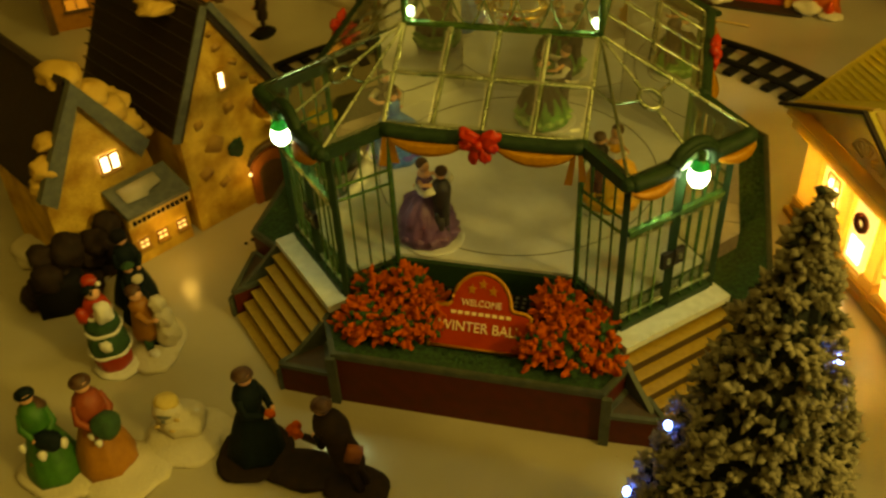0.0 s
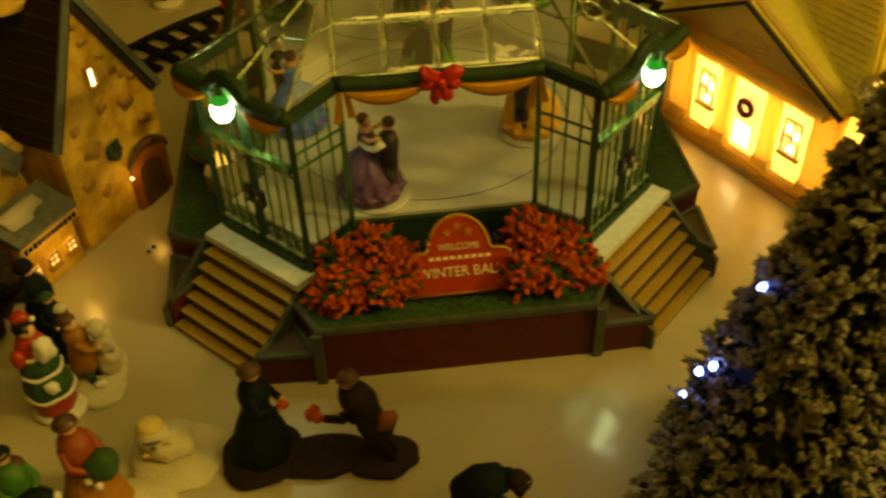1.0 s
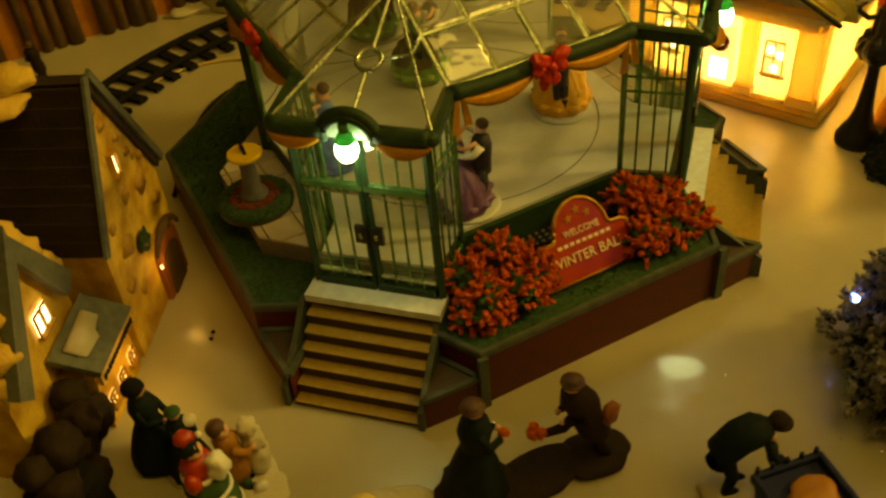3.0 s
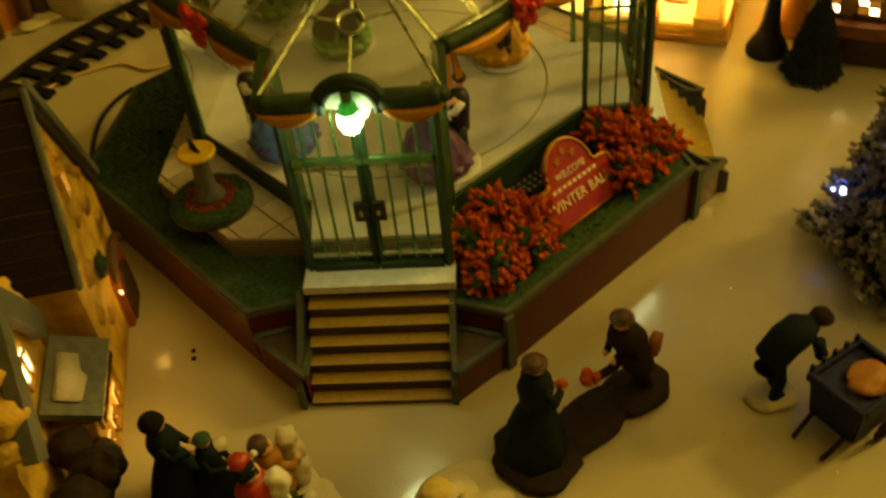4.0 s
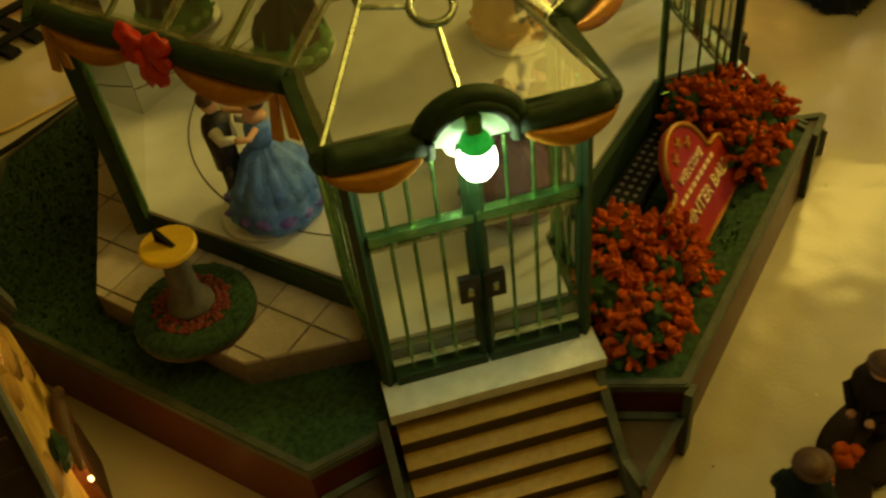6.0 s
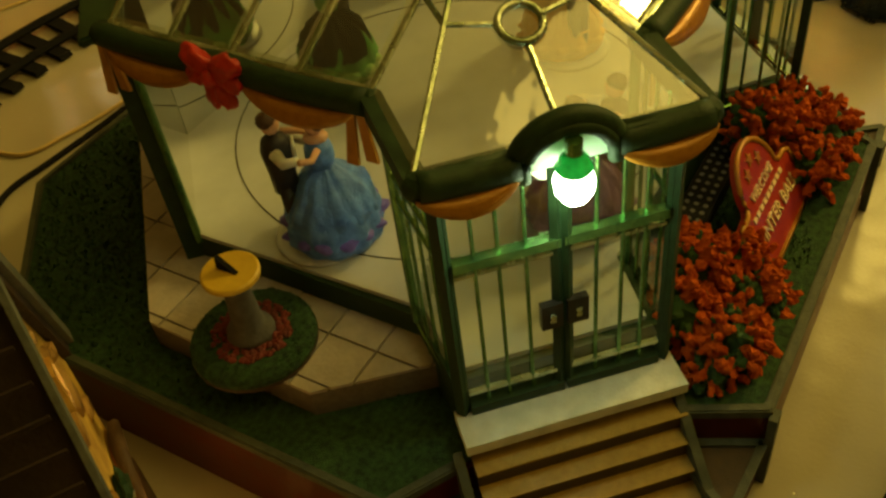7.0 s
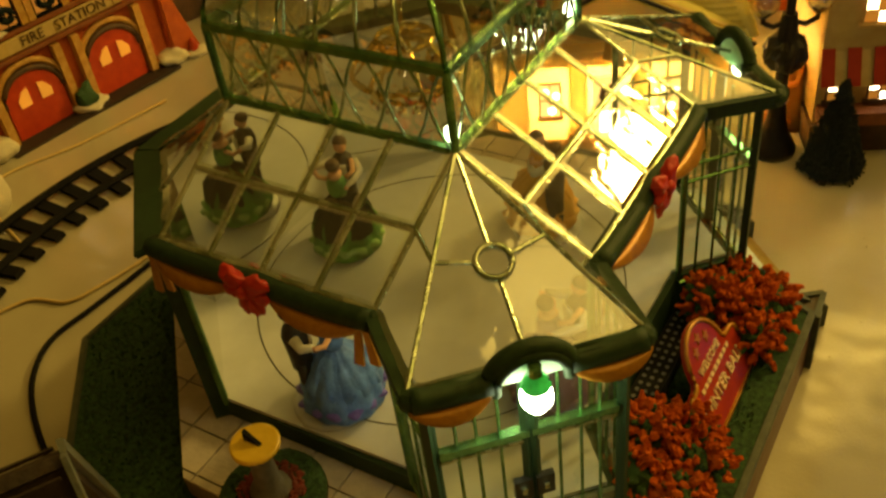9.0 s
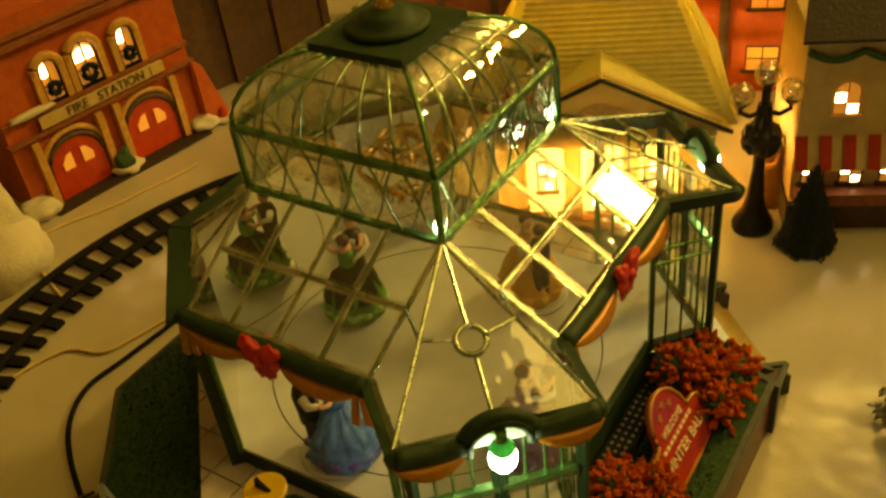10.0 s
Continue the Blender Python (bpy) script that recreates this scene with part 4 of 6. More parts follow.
def bush(where, lumps, seed, label, share_red=0.78):
    rng = random.Random(seed)
    ob = thing("flower_bush", label, "flower bush", pose(*where))
    bl, lv = bmesh.new(), bmesh.new()
    for cxx, cyy, cz, r in lumps:
        ball(lv, (cxx, cyy, cz), (r * 0.7, r * 0.7, r * 0.72), 2, lump=0.4, seed=seed + cxx * 90)
        for k in range(int(120 * (r / 0.014) ** 2)):
            z, a = rng.uniform(-0.5, 1), rng.uniform(0, 2 * math.pi)
            w = math.sqrt(1 - z * z)
            d = V(w * math.cos(a), w * math.sin(a), z)
            red = rng.random() < share_red
            lean = (d + V(rng.gauss(0, 0.55), rng.gauss(0, 0.55), rng.gauss(0.1, 0.55))).normalized()
            finger(bl if red else lv, V(cxx, cyy, cz) + d * r * (0.7 if red else 0.62), lean, rng.uniform(0.005, 0.0095) if red else rng.uniform(0.004, 0.007), rng.uniform(0.0012, 0.002), rng)
    tagged(part("blossoms", bl, "blossom", ob, "dense orange-red blossoms"), kind="stuff")
    tagged(part("leaves", lv, "leaf", ob, "dark green leaves"), kind="stuff")
    return ob


bush((-0.047, -0.136, LIFT + ZG - 0.002), [(-0.014, -0.01, 0.011, 0.0125), (0.006, -0.012, 0.0105, 0.0125), (0.02, -0.004, 0.012, 0.0115), (0.006, 0.012, 0.021, 0.0125), (-0.015, 0.009, 0.017, 0.0115), (-0.024, -0.008, 0.007, 0.009), (0.02, 0.01, 0.011, 0.009)], 3, "thick orange-red flower bush beside the ball sign")
bush((0.051, -0.136, LIFT + ZG - 0.002), [(-0.012, -0.01, 0.0105, 0.012), (0.006, -0.012, 0.011, 0.012), (0.017, 0.003, 0.0155, 0.0125), (-0.006, 0.013, 0.022, 0.0135), (0.0, -0.001, 0.017, 0.011), (0.024, -0.01, 0.008, 0.0095)], 8, "tall orange-red flower bush with green showing, beside the ball sign", 0.66)

# ball sign
sign = thing("sign", "red arched sign with a gold edge saying WINTER BALL", "sign", pose(0.0045, -0.1465, LIFT + ZG + 0.0004, -32, 0, 0) @ Matrix.Diagonal((1.0, 1, 1.12, 1)))
outline = [(-0.0285, 0), (0.0285, 0), (0.0285, 0.0195), (0.0255, 0.021), (0.0185, 0.0215)] + [(0.0168 * math.cos(a), 0.0222 + 0.0168 * math.sin(a)) for a in np.linspace(0.05, math.pi - 0.05, 17)] + [(-0.0185, 0.0215), (-0.0255, 0.021), (-0.0285, 0.0195)]
bm = bmesh.new()
slab(bm, [(x, 0, z) for x, z in outline], 0.003)
part("board", bm, "signred", sign)
bm = bmesh.new()
tube(bm, [V(x, -0.003, z) for x, z in outline + outline[:1]], 0.0011, 6)
part("edge", bm, "gold", sign, "raised gold edge", True)
up = Matrix.Rotation(radians(90), 4, "X")
letters("lettering", "WELCOME", 0.0047, pose(0, -0.0034, 0.0235) @ up, "signtext", sign)
letters("lettering", "WINTER BALL", 0.0072, pose(0, -0.0034, 0.011) @ up, "signtext", sign, squeeze=1.05)
bm = bmesh.new()
for k in range(9):
    box(bm, (-0.0155 + 0.0039 * k, -0.0032, 0.0182), (0.0027, 0.0006, 0.0017))
part("small_writing", bm, "signtext", sign)
bm = bmesh.new()
for k in range(3):
    c = V(-0.006 + 0.006 * k, -0.003, 0.0305 + (0.003 if k == 1 else 0))
    slab(bm, [c + V(r * math.sin(a), 0, r * math.cos(a)) for a, r in [(j * math.pi / 5, 0.0028 if j % 2 == 0 else 0.0012) for j in range(10)]], 0.0006)
part("gold_stars", bm, "gold", sign)


# ---------------------------------------------------------------- figurines
def dancers(name, gown, hem, over, m, label):
    bm = bmesh.new()
    lathe(bm, [(0.0165, 0), (0.0168, 0.0012), (0.015, 0.0018)], (0, 0, 0), 26, 5)
    g = V(0.0045, 0, 0.0015)
    lathe(bm, [(0.0158, 0), (0.0166, 0.003), (0.0158, 0.009), (0.0142, 0.015), (0.0112, 0.0215), (0.007, 0.0265), (0.0033, 0.0305)], g, 66, 0, 0.022, 11)
    lathe(bm, [(0.0167, 0.0045), (0.0172, 0.006), (0.0155, 0.0075)], g, 66, 7, 0.075, 13)
    lathe(bm, [(0.0148, 0.0118), (0.0142, 0.0165), (0.0116, 0.022), (0.007, 0.0275), (0.0034, 0.031)], g + V(0.0005, 0, 0), 60, 8, 0.05, 12)
    for v in bm.verts:
        flare = noise.noise(v.co * 190) * 0.002 + noise.noise(v.co * 460) * 0.0012
        if v.co.z > 0.003 and v.co.z < 0.03:
            v.co += (v.co - V(g.x, g.y, v.co.z)).normalized() * flare
            v.co.z += 0.5 * flare
    lathe(bm, [(0.0034, 0.03), (0.0048, 0.034), (0.0046, 0.0385), (0.0035, 0.041)], g, 14, 0)
    ball(bm, g + V(0, 0, 0.0425), (0.0042, 0.0034, 0.0022), 2, 2)
    ball(bm, g + V(0, 0, 0.0475), (0.0031, 0.0031, 0.0037), 2, 2)
    ball(bm, g + V(0.0012, 0, 0.0488), (0.0034, 0.0035, 0.0036), 2, 4)
    h = V(-0.0085, 0.001, 0.0015)
    for s in (-1, 1):
        cyl(bm, h + V(0, s * 0.002, 0), h + V(0, s * 0.0019, 0.025), 0.0021, 0.0026, 10, 1)
        ball(bm, h + V(0.001, s * 0.002, 0.001), (0.0032, 0.0017, 0.0013), 1, 6)
    lathe(bm, [(0.0042, 0.022), (0.0045, 0.03), (0.0053, 0.039), (0.0042, 0.0435), (0.002, 0.0455)], h, 14, 1)
    slab(bm, [h + V(0.0046, -0.002, 0.032), h + V(0.0046, 0.002, 0.032), h + V(0.005, 0.0026, 0.042), h + V(0.005, -0.0026, 0.042)], 0.0008, 3)
    ball(bm, h + V(0, 0, 0.0497), (0.0032, 0.0031, 0.0039), 2, 2)
    ball(bm, h + V(-0.0008, 0, 0.0515), (0.0034, 0.0034, 0.0032), 2, 4)
    tube(bm, [h + V(0, 0.005, 0.041), h + V(0.004, 0.0078, 0.0375), h + V(0.009, 0.006, 0.036), g + V(0.002, 0.004, 0.036)], [0.0023, 0.0019, 0.0016, 0.0012], 8, 3)
    ball(bm, g + V(0.0022, 0.0044, 0.0358), 0.0013, 1, 2)
    tube(bm, [h + V(0, -0.005, 0.041), h + V(0.0025, -0.0095, 0.04), h + V(0.007, -0.0115, 0.042)], [0.0023, 0.0019, 0.0014], 8, 3)
    tube(bm, [g + V(0, -0.004, 0.04), g + V(-0.002, -0.0085, 0.0395), g + V(-0.0055, -0.0115, 0.042)], 0.0012, 7, 2)
    tube(bm, [g + V(-0.001, 0.0045, 0.04), g + V(-0.005, 0.007, 0.0405), h + V(0.002, 0.0045, 0.043)], 0.0012, 7, 2)
    return whole(name, bm, [gown, "suit", "skin", "shirt", "hair", "floor", "black", hem, over], label, "figurine", m, "dancing couples on the floor")


for gown, hem, over, x, y, turn, label in (("bluedress", "violethem", "bluedress", -0.086, 0.004, -53, "dancing couple, blue gown and dark suit, on the floor"),
                                          ("greendress", "hem", "coatgreen", 0.012, 0.062, 205, "dancing couple, green gown and dark suit, before the mirror"),
                                          ("yellowdress", "yellowdress", "yellowdress", 0.062, -0.03, 60, "dancing couple, yellow gown and dark suit, on the floor"),
                                          ("purpledress", "purpledress", "purpledress", -0.036, -0.083, 150, "dancing couple, violet gown and dark suit, by the front opening")):
    dancers("dancing_couple", gown, hem, over, pose(x, y, LIFT + ZF + 0.0001, 0, 0, turn) @ Matrix.Diagonal((1.12, 1.12, 1.03, 1)), label)


def person(bm, at, h, coat, hat, lean=(0, 0), skirt=None, face=3, turn=0.0, arms=True, wide=1.0):
    """One clothed figure of height h; coat, skirt, hat, face are material slots."""
    p = Vector(at)
    k = h / 0.06
    n = V(lean[0], lean[1], 1)
    up = lambda z: p + V(n.x * z, n.y * z, z) * k
    if skirt is None:
        for s in (-1, 1):
            d = V(math.cos(turn + 1.57), math.sin(turn + 1.57), 0) * s * 0.0026 * k
            cyl(bm, p + d, up(0.025) + d, 0.0026 * k, 0.0032 * k, 8, coat)
            ball(bm, p + d + V(math.cos(turn), math.sin(turn), 0) * 0.0015 * k + V(0, 0, 0.0012), (0.0036 * k, 0.0026 * k, 0.0016 * k), 1, coat)
        prof = [(0.0062, 0.018), (0.0066, 0.024), (0.0058, 0.032), (0.0072, 0.042), (0.0058, 0.047), (0.0024, 0.0495)]
    else:
        prof = [(0.0128, 0.0), (0.0126, 0.004), (0.0105, 0.014), (0.0078, 0.024), (0.0052, 0.0315)]
        vs = []
        for r, z in prof:
            vs.append([bm.verts.new(up(z) + V(math.cos(a), math.sin(a), 0) * r * k * wide * (1 + 0.05 * math.sin(7 * a))) for a in np.linspace(0, 2 * math.pi, 21)[:-1]])
        for r0, r1 in zip(vs, vs[1:]):
            for i in range(20):
                bm.faces.new((r0[i], r0[(i + 1) % 20], r1[(i + 1) % 20], r1[i])).material_index = skirt
        bm.faces.new(vs[0][::-1]).material_index = skirt
        prof = [(0.0052, 0.0305), (0.0068, 0.041), (0.0056, 0.0465), (0.0024, 0.0495)]
    vs = [[bm.verts.new(up(z) + V(math.cos(a), math.sin(a), 0) * r * k * wide) for a in np.linspace(0, 2 * math.pi, 15)[:-1]] for r, z in prof]
    for r0, r1 in zip(vs, vs[1:]):
        for i in range(14):
            bm.faces.new((r0[i], r0[(i + 1) % 14], r1[(i + 1) % 14], r1[i])).material_index = coat
    bm.faces.new(vs[-1]).material_index = coat
    f = V(math.cos(turn), math.sin(turn), 0)
    ball(bm, up(0.0538), 0.0041 * k, 2, face)
    ball(bm, up(0.0553) - f * 0.0012 * k, (0.0046 * k, 0.0046 * k, 0.0038 * k), 2, hat, lump=0.15)
    lathe(bm, [(0.0056 * k, 0), (0.0054 * k, 0.0009 * k)], up(0.0555) - f * 0.0008 * k, 14, hat)
    if arms:
        s = V(-f.y, f.x, 0)
        for q in (-1, 1):
            tube(bm, [up(0.044) + s * q * 0.0062 * k, up(0.036) + s * q * 0.0085 * k + f * 0.003 * k, up(0.0335) + s * q * 0.0035 * k + f * 0.0105 * k], [0.0024 * k, 0.0022 * k, 0.0018 * k], 8, coat)
            ball(bm, up(0.0335) + s * q * 0.003 * k + f * 0.0118 * k, 0.0017 * k, 1, face)


# couple with flowers on a dark base
bm = bmesh.new()
ball(bm, (-0.026, 0.002, 0.0025), (0.021, 0.022, 0.0035), 3, 0, lump=0.2, seed=1)
ball(bm, (0.006, -0.004, 0.0022), (0.026, 0.014, 0.003), 3, 0, lump=0.2, seed=2)
ball(bm, (0.036, -0.008, 0.0022), (0.019, 0.015, 0.003), 3, 0, lump=0.2, seed=5)
person(bm, (-0.026, 0.004, 0.003), 0.065, 1, 4, (0.05, 0.0), skirt=1, turn=-0.15, wide=1.15)
person(bm, (0.041, -0.009, 0.003), 0.063, 2, 5, (-0.32, 0.06), turn=2.9, wide=1.25)
for k, (x, y, z, r) in enumerate(((0.003, -0.003, 0.0345, 0.0036), (0.0062, -0.0045, 0.0335, 0.003), (0.0045, -0.0015, 0.0365, 0.0028), (0.006, -0.0055, 0.0362, 0.0025), (-0.0105, 0.0005, 0.0405, 0.0028))):
    ball(bm, (x, y, z), (r, r, r * 0.85), 2, 6, lump=0.5, seed=7 + k)
tube(bm, [(0.027, -0.007, 0.04), (0.018, -0.006, 0.032), (0.009, -0.004, 0.0315)], [0.0032, 0.0026, 0.002], 8, 2)
box(bm, (0.04, -0.013, 0.036), (0.008, 0.005, 0.009), 20, 0, 20, 7)
whole("bouquet_couple", bm, ["coatbrown", "coatgreen", "coatbrown", "skin", "hair", "hair", "blossom", "rust"], "dark-coated couple exchanging a red bouquet on one base", "figurine", pose(-0.083, -0.2165, 0))

# bending man beside the cart
bm = bmesh.new()
ball(bm, (0, 0, 0.001), (0.0135, 0.011, 0.003), 2, 0, lump=0.2)
for s in (-1, 1):
    tube(bm, [(0.001 + 0.003 * s, s * 0.0036, 0.0025), (0.0005, s * 0.0034, 0.014), (-0.0035, s * 0.003, 0.0275)], [0.0024, 0.003, 0.0042], 9, 1)
    ball(bm, (0.0035 + 0.003 * s, s * 0.0036, 0.0032), (0.0046, 0.0024, 0.0017), 2, 1)
    tube(bm, [(0.0135, s * 0.0078, 0.04), (0.0155, s * 0.0092, 0.0305), (0.021, s * 0.006, 0.0265)], [0.0031, 0.0027, 0.0021], 9, 1)
    ball(bm, (0.0222, s * 0.0055, 0.026), 0.002, 1, 3)
tube(bm, [(-0.0062, 0, 0.0235), (-0.0055, 0, 0.031), (0.0015, 0, 0.0395), (0.0095, 0, 0.0435), (0.016, 0, 0.0438)], [0.0066, 0.0082, 0.0088, 0.0085, 0.0045], 14, 1, 0.9)
ball(bm, (0.0205, 0, 0.0445), (0.0045, 0.0042, 0.0046), 2, 3)
ball(bm, (0.0196, 0, 0.0468), (0.0052, 0.005, 0.0044), 2, 2, lump=0.15)
lathe(bm, [(0.0058, 0), (0.0056, 0.001)], (0.0203, 0, 0.0452), 14, 2)
whole("bending_man", bm, ["cotton", "coatgreen", "coatbrown", "skin"], "man in a dark coat bending forward on a snow base", "figurine", pose(-0.0055, -0.273, 0, 0, 0, -20))

cart = thing("pushcart", "navy blue pushcart with an ochre load", "cart", pose(0.0055, -0.307, 0, 0, 0, -10))
bm = bmesh.new()
for v in box(bm, (0, 0, 0.0175), (0.034, 0.029, 0.024)):
    if v.co.z < 0.01:
        v.co.x *= 0.84
        v.co.y *= 0.86
bmesh.ops.bevel(bm, geom=bm.edges[:], offset=0.0012, segments=2, affect="EDGES")
part("body", bm, "navy", cart)
for c, sz in (((0.0168, 0, 0.031), (0.003, 0.031, 0.005)), ((-0.0168, 0, 0.031), (0.003, 0.031, 0.005)), ((0, 0.0145, 0.031), (0.032, 0.003, 0.005)), ((0, -0.0145, 0.031), (0.032, 0.003, 0.005))):
    bm = bmesh.new()
    box(bm, c, sz)
    bmesh.ops.bevel(bm, geom=bm.edges[:], offset=0.0006, segments=1, affect="EDGES")
    part("rim", bm, "navy", cart)
for k in range(5):
    bm = bmesh.new()
    cyl(bm, (-0.015 + 0.0075 * k, 0.0152, 0.03), (-0.015 + 0.0075 * k, 0.0152, 0.0365), 0.0011, n=7)
    part("rim_knob", bm, "navy", cart)
bm = bmesh.new()
ball(bm, (0.0035, -0.002, 0.0305), (0.0118, 0.009, 0.0042), 3, lump=0.3)
part("load", bm, "ochre", cart, "ochre load", True)
for sy in (-1, 1):
    bm = bmesh.new()
    tube(bm, [V(0.004 + 0.0062 * math.cos(a), sy * 0.0158, 0.0072 + 0.0062 * math.sin(a)) for a in np.linspace(0, 2 * math.pi, 21)], 0.001, 6)
    for a in (0, math.pi / 3, 2 * math.pi / 3):
        d = V(math.cos(a), 0, math.sin(a)) * 0.006
        cyl(bm, V(0.004, sy * 0.0158, 0.0072) + d, V(0.004, sy * 0.0158, 0.0072) - d, 0.0006, n=5)
    part("wheel", bm, "coatbrown", cart)
    bm = bmesh.new()
    tube(bm, [V(-0.014, sy * 0.009, 0.01), V(-0.022, sy * 0.0085, 0.0045), V(-0.028, sy * 0.008, 0.0012)], 0.0012, 6)
    part("handle", bm, "coatbrown", cart)

# two ladies with parcels and a snow figure on one long base
bm = bmesh.new()
for c, sz in (((-0.014, -0.012, 0.001), (0.026, 0.02, 0.004)), ((0.016, -0.004, 0.001), (0.03, 0.021, 0.0042)), ((0.042, 0.024, 0.001), (0.024, 0.022, 0.004)), ((0.05, 0.034, 0.001), (0.018, 0.014, 0.0038))):
    ball(bm, c, sz, 3, 0, lump=0.2, seed=c[0] * 50)
person(bm, (-0.017, -0.011, 0.003), 0.058, 1, 5, (-0.1, 0.08), skirt=1, turn=-0.9, wide=1.25)
person(bm, (0.008, 0.0, 0.003), 0.064, 2, 4, (-0.02, 0.05), skirt=6, turn=-0.6, wide=1.2)
lathe(bm, [(0.0128, 0.012), (0.0118, 0.016), (0.0098, 0.024), (0.0068, 0.033)], (0.008, 0.001, 0.003), 22, 9, 0.05, 6)  # apron over the ochre skirt
lathe(bm, [(0.0125, 0.011), (0.0122, 0.0145), (0.0112, 0.0165)], (-0.0185, -0.0098, 0.002), 22, 9, 0.05, 6)  # brown band on the green skirt
ball(bm, (0.0185, -0.003, 0.0385), (0.0082, 0.0078, 0.0082), 3, 8, lump=0.15)
for c in ((0.0118, -0.0085, 0.034), (0.0165, -0.0105, 0.032)):
    ball(bm, c, (0.0022, 0.002, 0.0026), 2, 7, lump=0.3)
ball(bm, (-0.0105, -0.0155, 0.0335), (0.0088, 0.0056, 0.0062), 3, 5, lump=0.15)
for c in ((-0.012, -0.0215, 0.028), (-0.0025, -0.014, 0.032)):
    ball(bm, c, (0.0026, 0.0026, 0.0036), 2, 7, lump=0.3)
ball(bm, (-0.026, -0.019, 0.027), (0.0022, 0.002, 0.0034), 2, 7, lump=0.3)
ball(bm, (-0.0215, -0.0055, 0.047), (0.0072, 0.006, 0.0042), 2, 4, lump=0.3, seed=3)
whole("shopping_figurine", bm, ["cotton", "brightgreen", "coatred", "skin", "hair", "coatgreen", "ochre", "shirt", "garland", "rust"], "two ladies in green and brick red carrying parcels", "figurine", pose(-0.196, -0.2365, 0))
# pale snow figure at the end of that base
bm = bmesh.new()
ball(bm, (0.004, 0.002, 0.006), (0.0145, 0.0125, 0.0085), 3, 0, lump=0.25, seed=2)
ball(bm, (-0.002, -0.001, 0.014), (0.0088, 0.008, 0.0072), 3, 0, lump=0.15, seed=5)
ball(bm, (-0.0028, 0.0012, 0.0198), (0.0074, 0.0066, 0.0032), 3, 2, lump=0.2, seed=6)
ball(bm, (-0.001, -0.0066, 0.0168), (0.005, 0.0026, 0.0013), 2, 1)
ball(bm, (-0.0005, -0.0092, 0.0145), (0.0018, 0.0013, 0.001), 1, 1)
for c in ((0.006, -0.0055, 0.0135), (-0.006, -0.0085, 0.0085), (0.004, -0.0095, 0.0085)):
    ball(bm, c, (0.0024, 0.0014, 0.001), 1, 3)
whole("snow_figure", bm, ["cotton", "slate", "yellowsnow", "wire"], "small pale snow figure with a yellow cap and grey muzzle", "figurine", pose(-0.161, -0.207, 0.003))

# stout figure in a trimmed green coat over a red robe, with a child, on one snow base
bm = bmesh.new()
ball(bm, (0.002, 0.001, 0.001), (0.016, 0.0145, 0.0035), 3, 1, lump=0.2, seed=4)
lathe(bm, [(0.0102, 0.002), (0.0112, 0.006), (0.0114, 0.0135), (0.0105, 0.018)], (0, 0, 0), 24, 0, 0.03, 7)
lathe(bm, [(0.0126, 0.0165), (0.0124, 0.0215), (0.0108, 0.0275), (0.0086, 0.0325)], (0, 0, 0), 24, 2, 0.04, 6)
lathe(bm, [(0.0106, 0.0315), (0.0104, 0.0365), (0.0088, 0.041), (0.0072, 0.0445)], (-0.0008, 0.001, 0), 24, 2, 0.04, 5)
lathe(bm, [(0.0082, 0.043), (0.0082, 0.048), (0.0064, 0.0525), (0.003, 0.0545)], (-0.0015, 0.002, 0), 22, 0, 0.05, 5)
for r, z, th, dx in ((0.0125, 0.0168, 0.0013, 0), (0.0106, 0.0318, 0.0013, -0.0008), (0.0078, 0.0438, 0.0014, -0.0014)):
    tube(bm, [V(dx + r * math.cos(a), -dx + r * math.sin(a), z + 0.0007 * math.sin(5 * a)) for a in np.linspace(0, 2 * math.pi, 25)], th, 6, 1)
ball(bm, (0.0055, -0.0105, 0.026), (0.0042, 0.003, 0.004), 2, 1, lump=0.4, seed=5)
ball(bm, (0.0062, -0.0035, 0.0485), (0.0058, 0.0055, 0.0072), 3, 1, lump=0.35, seed=6)
ball(bm, (-0.0065, -0.006, 0.0455), (0.004, 0.004, 0.006), 2, 0, lump=0.25, seed=7)
ball(bm, (-0.0012, 0.0022, 0.0575), (0.0046, 0.0046, 0.005), 2, 3)
ball(bm, (-0.0024, 0.0034, 0.0592), (0.0056, 0.0056, 0.0046), 2, 4, lump=0.3)
ball(bm, (-0.003, 0.005, 0.0645), (0.005, 0.0046, 0.0036), 2, 0, lump=0.3, seed=8)
ball(bm, (0.0035, 0.0038, 0.064), (0.0019, 0.0019, 0.0019), 1, 1)
whole("trimmed_coat_figure", bm, ["signred", "shirt", "garland", "skin", "coatgreen"], "stout figure in white-trimmed green coat over a red robe", "figurine", pose(-0.2225, -0.1655, 0))
bm = bmesh.new()
ball(bm, (0.0, 0.0, 0.001), (0.02, 0.024, 0.004), 3, 0, lump=0.2)
ball(bm, (0.006, -0.012, 0.001), (0.014, 0.013, 0.0036), 3, 0, lump=0.2, seed=3)
for q, dy in ((0, -0.003), (1, 0.003)):  # legs and black boots
    tube(bm, [(0.0, dy - 0.003, 0.012), (0.001, dy - 0.004, 0.004)], [0.003, 0.0026], 8, 5)
    ball(bm, (0.0028, dy - 0.0055, 0.0038), (0.0042, 0.0024, 0.0019), 2, 4)
lathe(bm, [(0.0078, 0.01), (0.0086, 0.0145), (0.007, 0.024), (0.0058, 0.032), (0.0062, 0.036), (0.003, 0.0395)], (-0.002, -0.001, 0.001), 18, 1, 0.06, 5)
tube(bm, [(-0.001, -0.007, 0.034), (0.005, -0.0075, 0.028), (0.0088, -0.004, 0.027)], [0.0026, 0.0023, 0.0018], 8, 1)
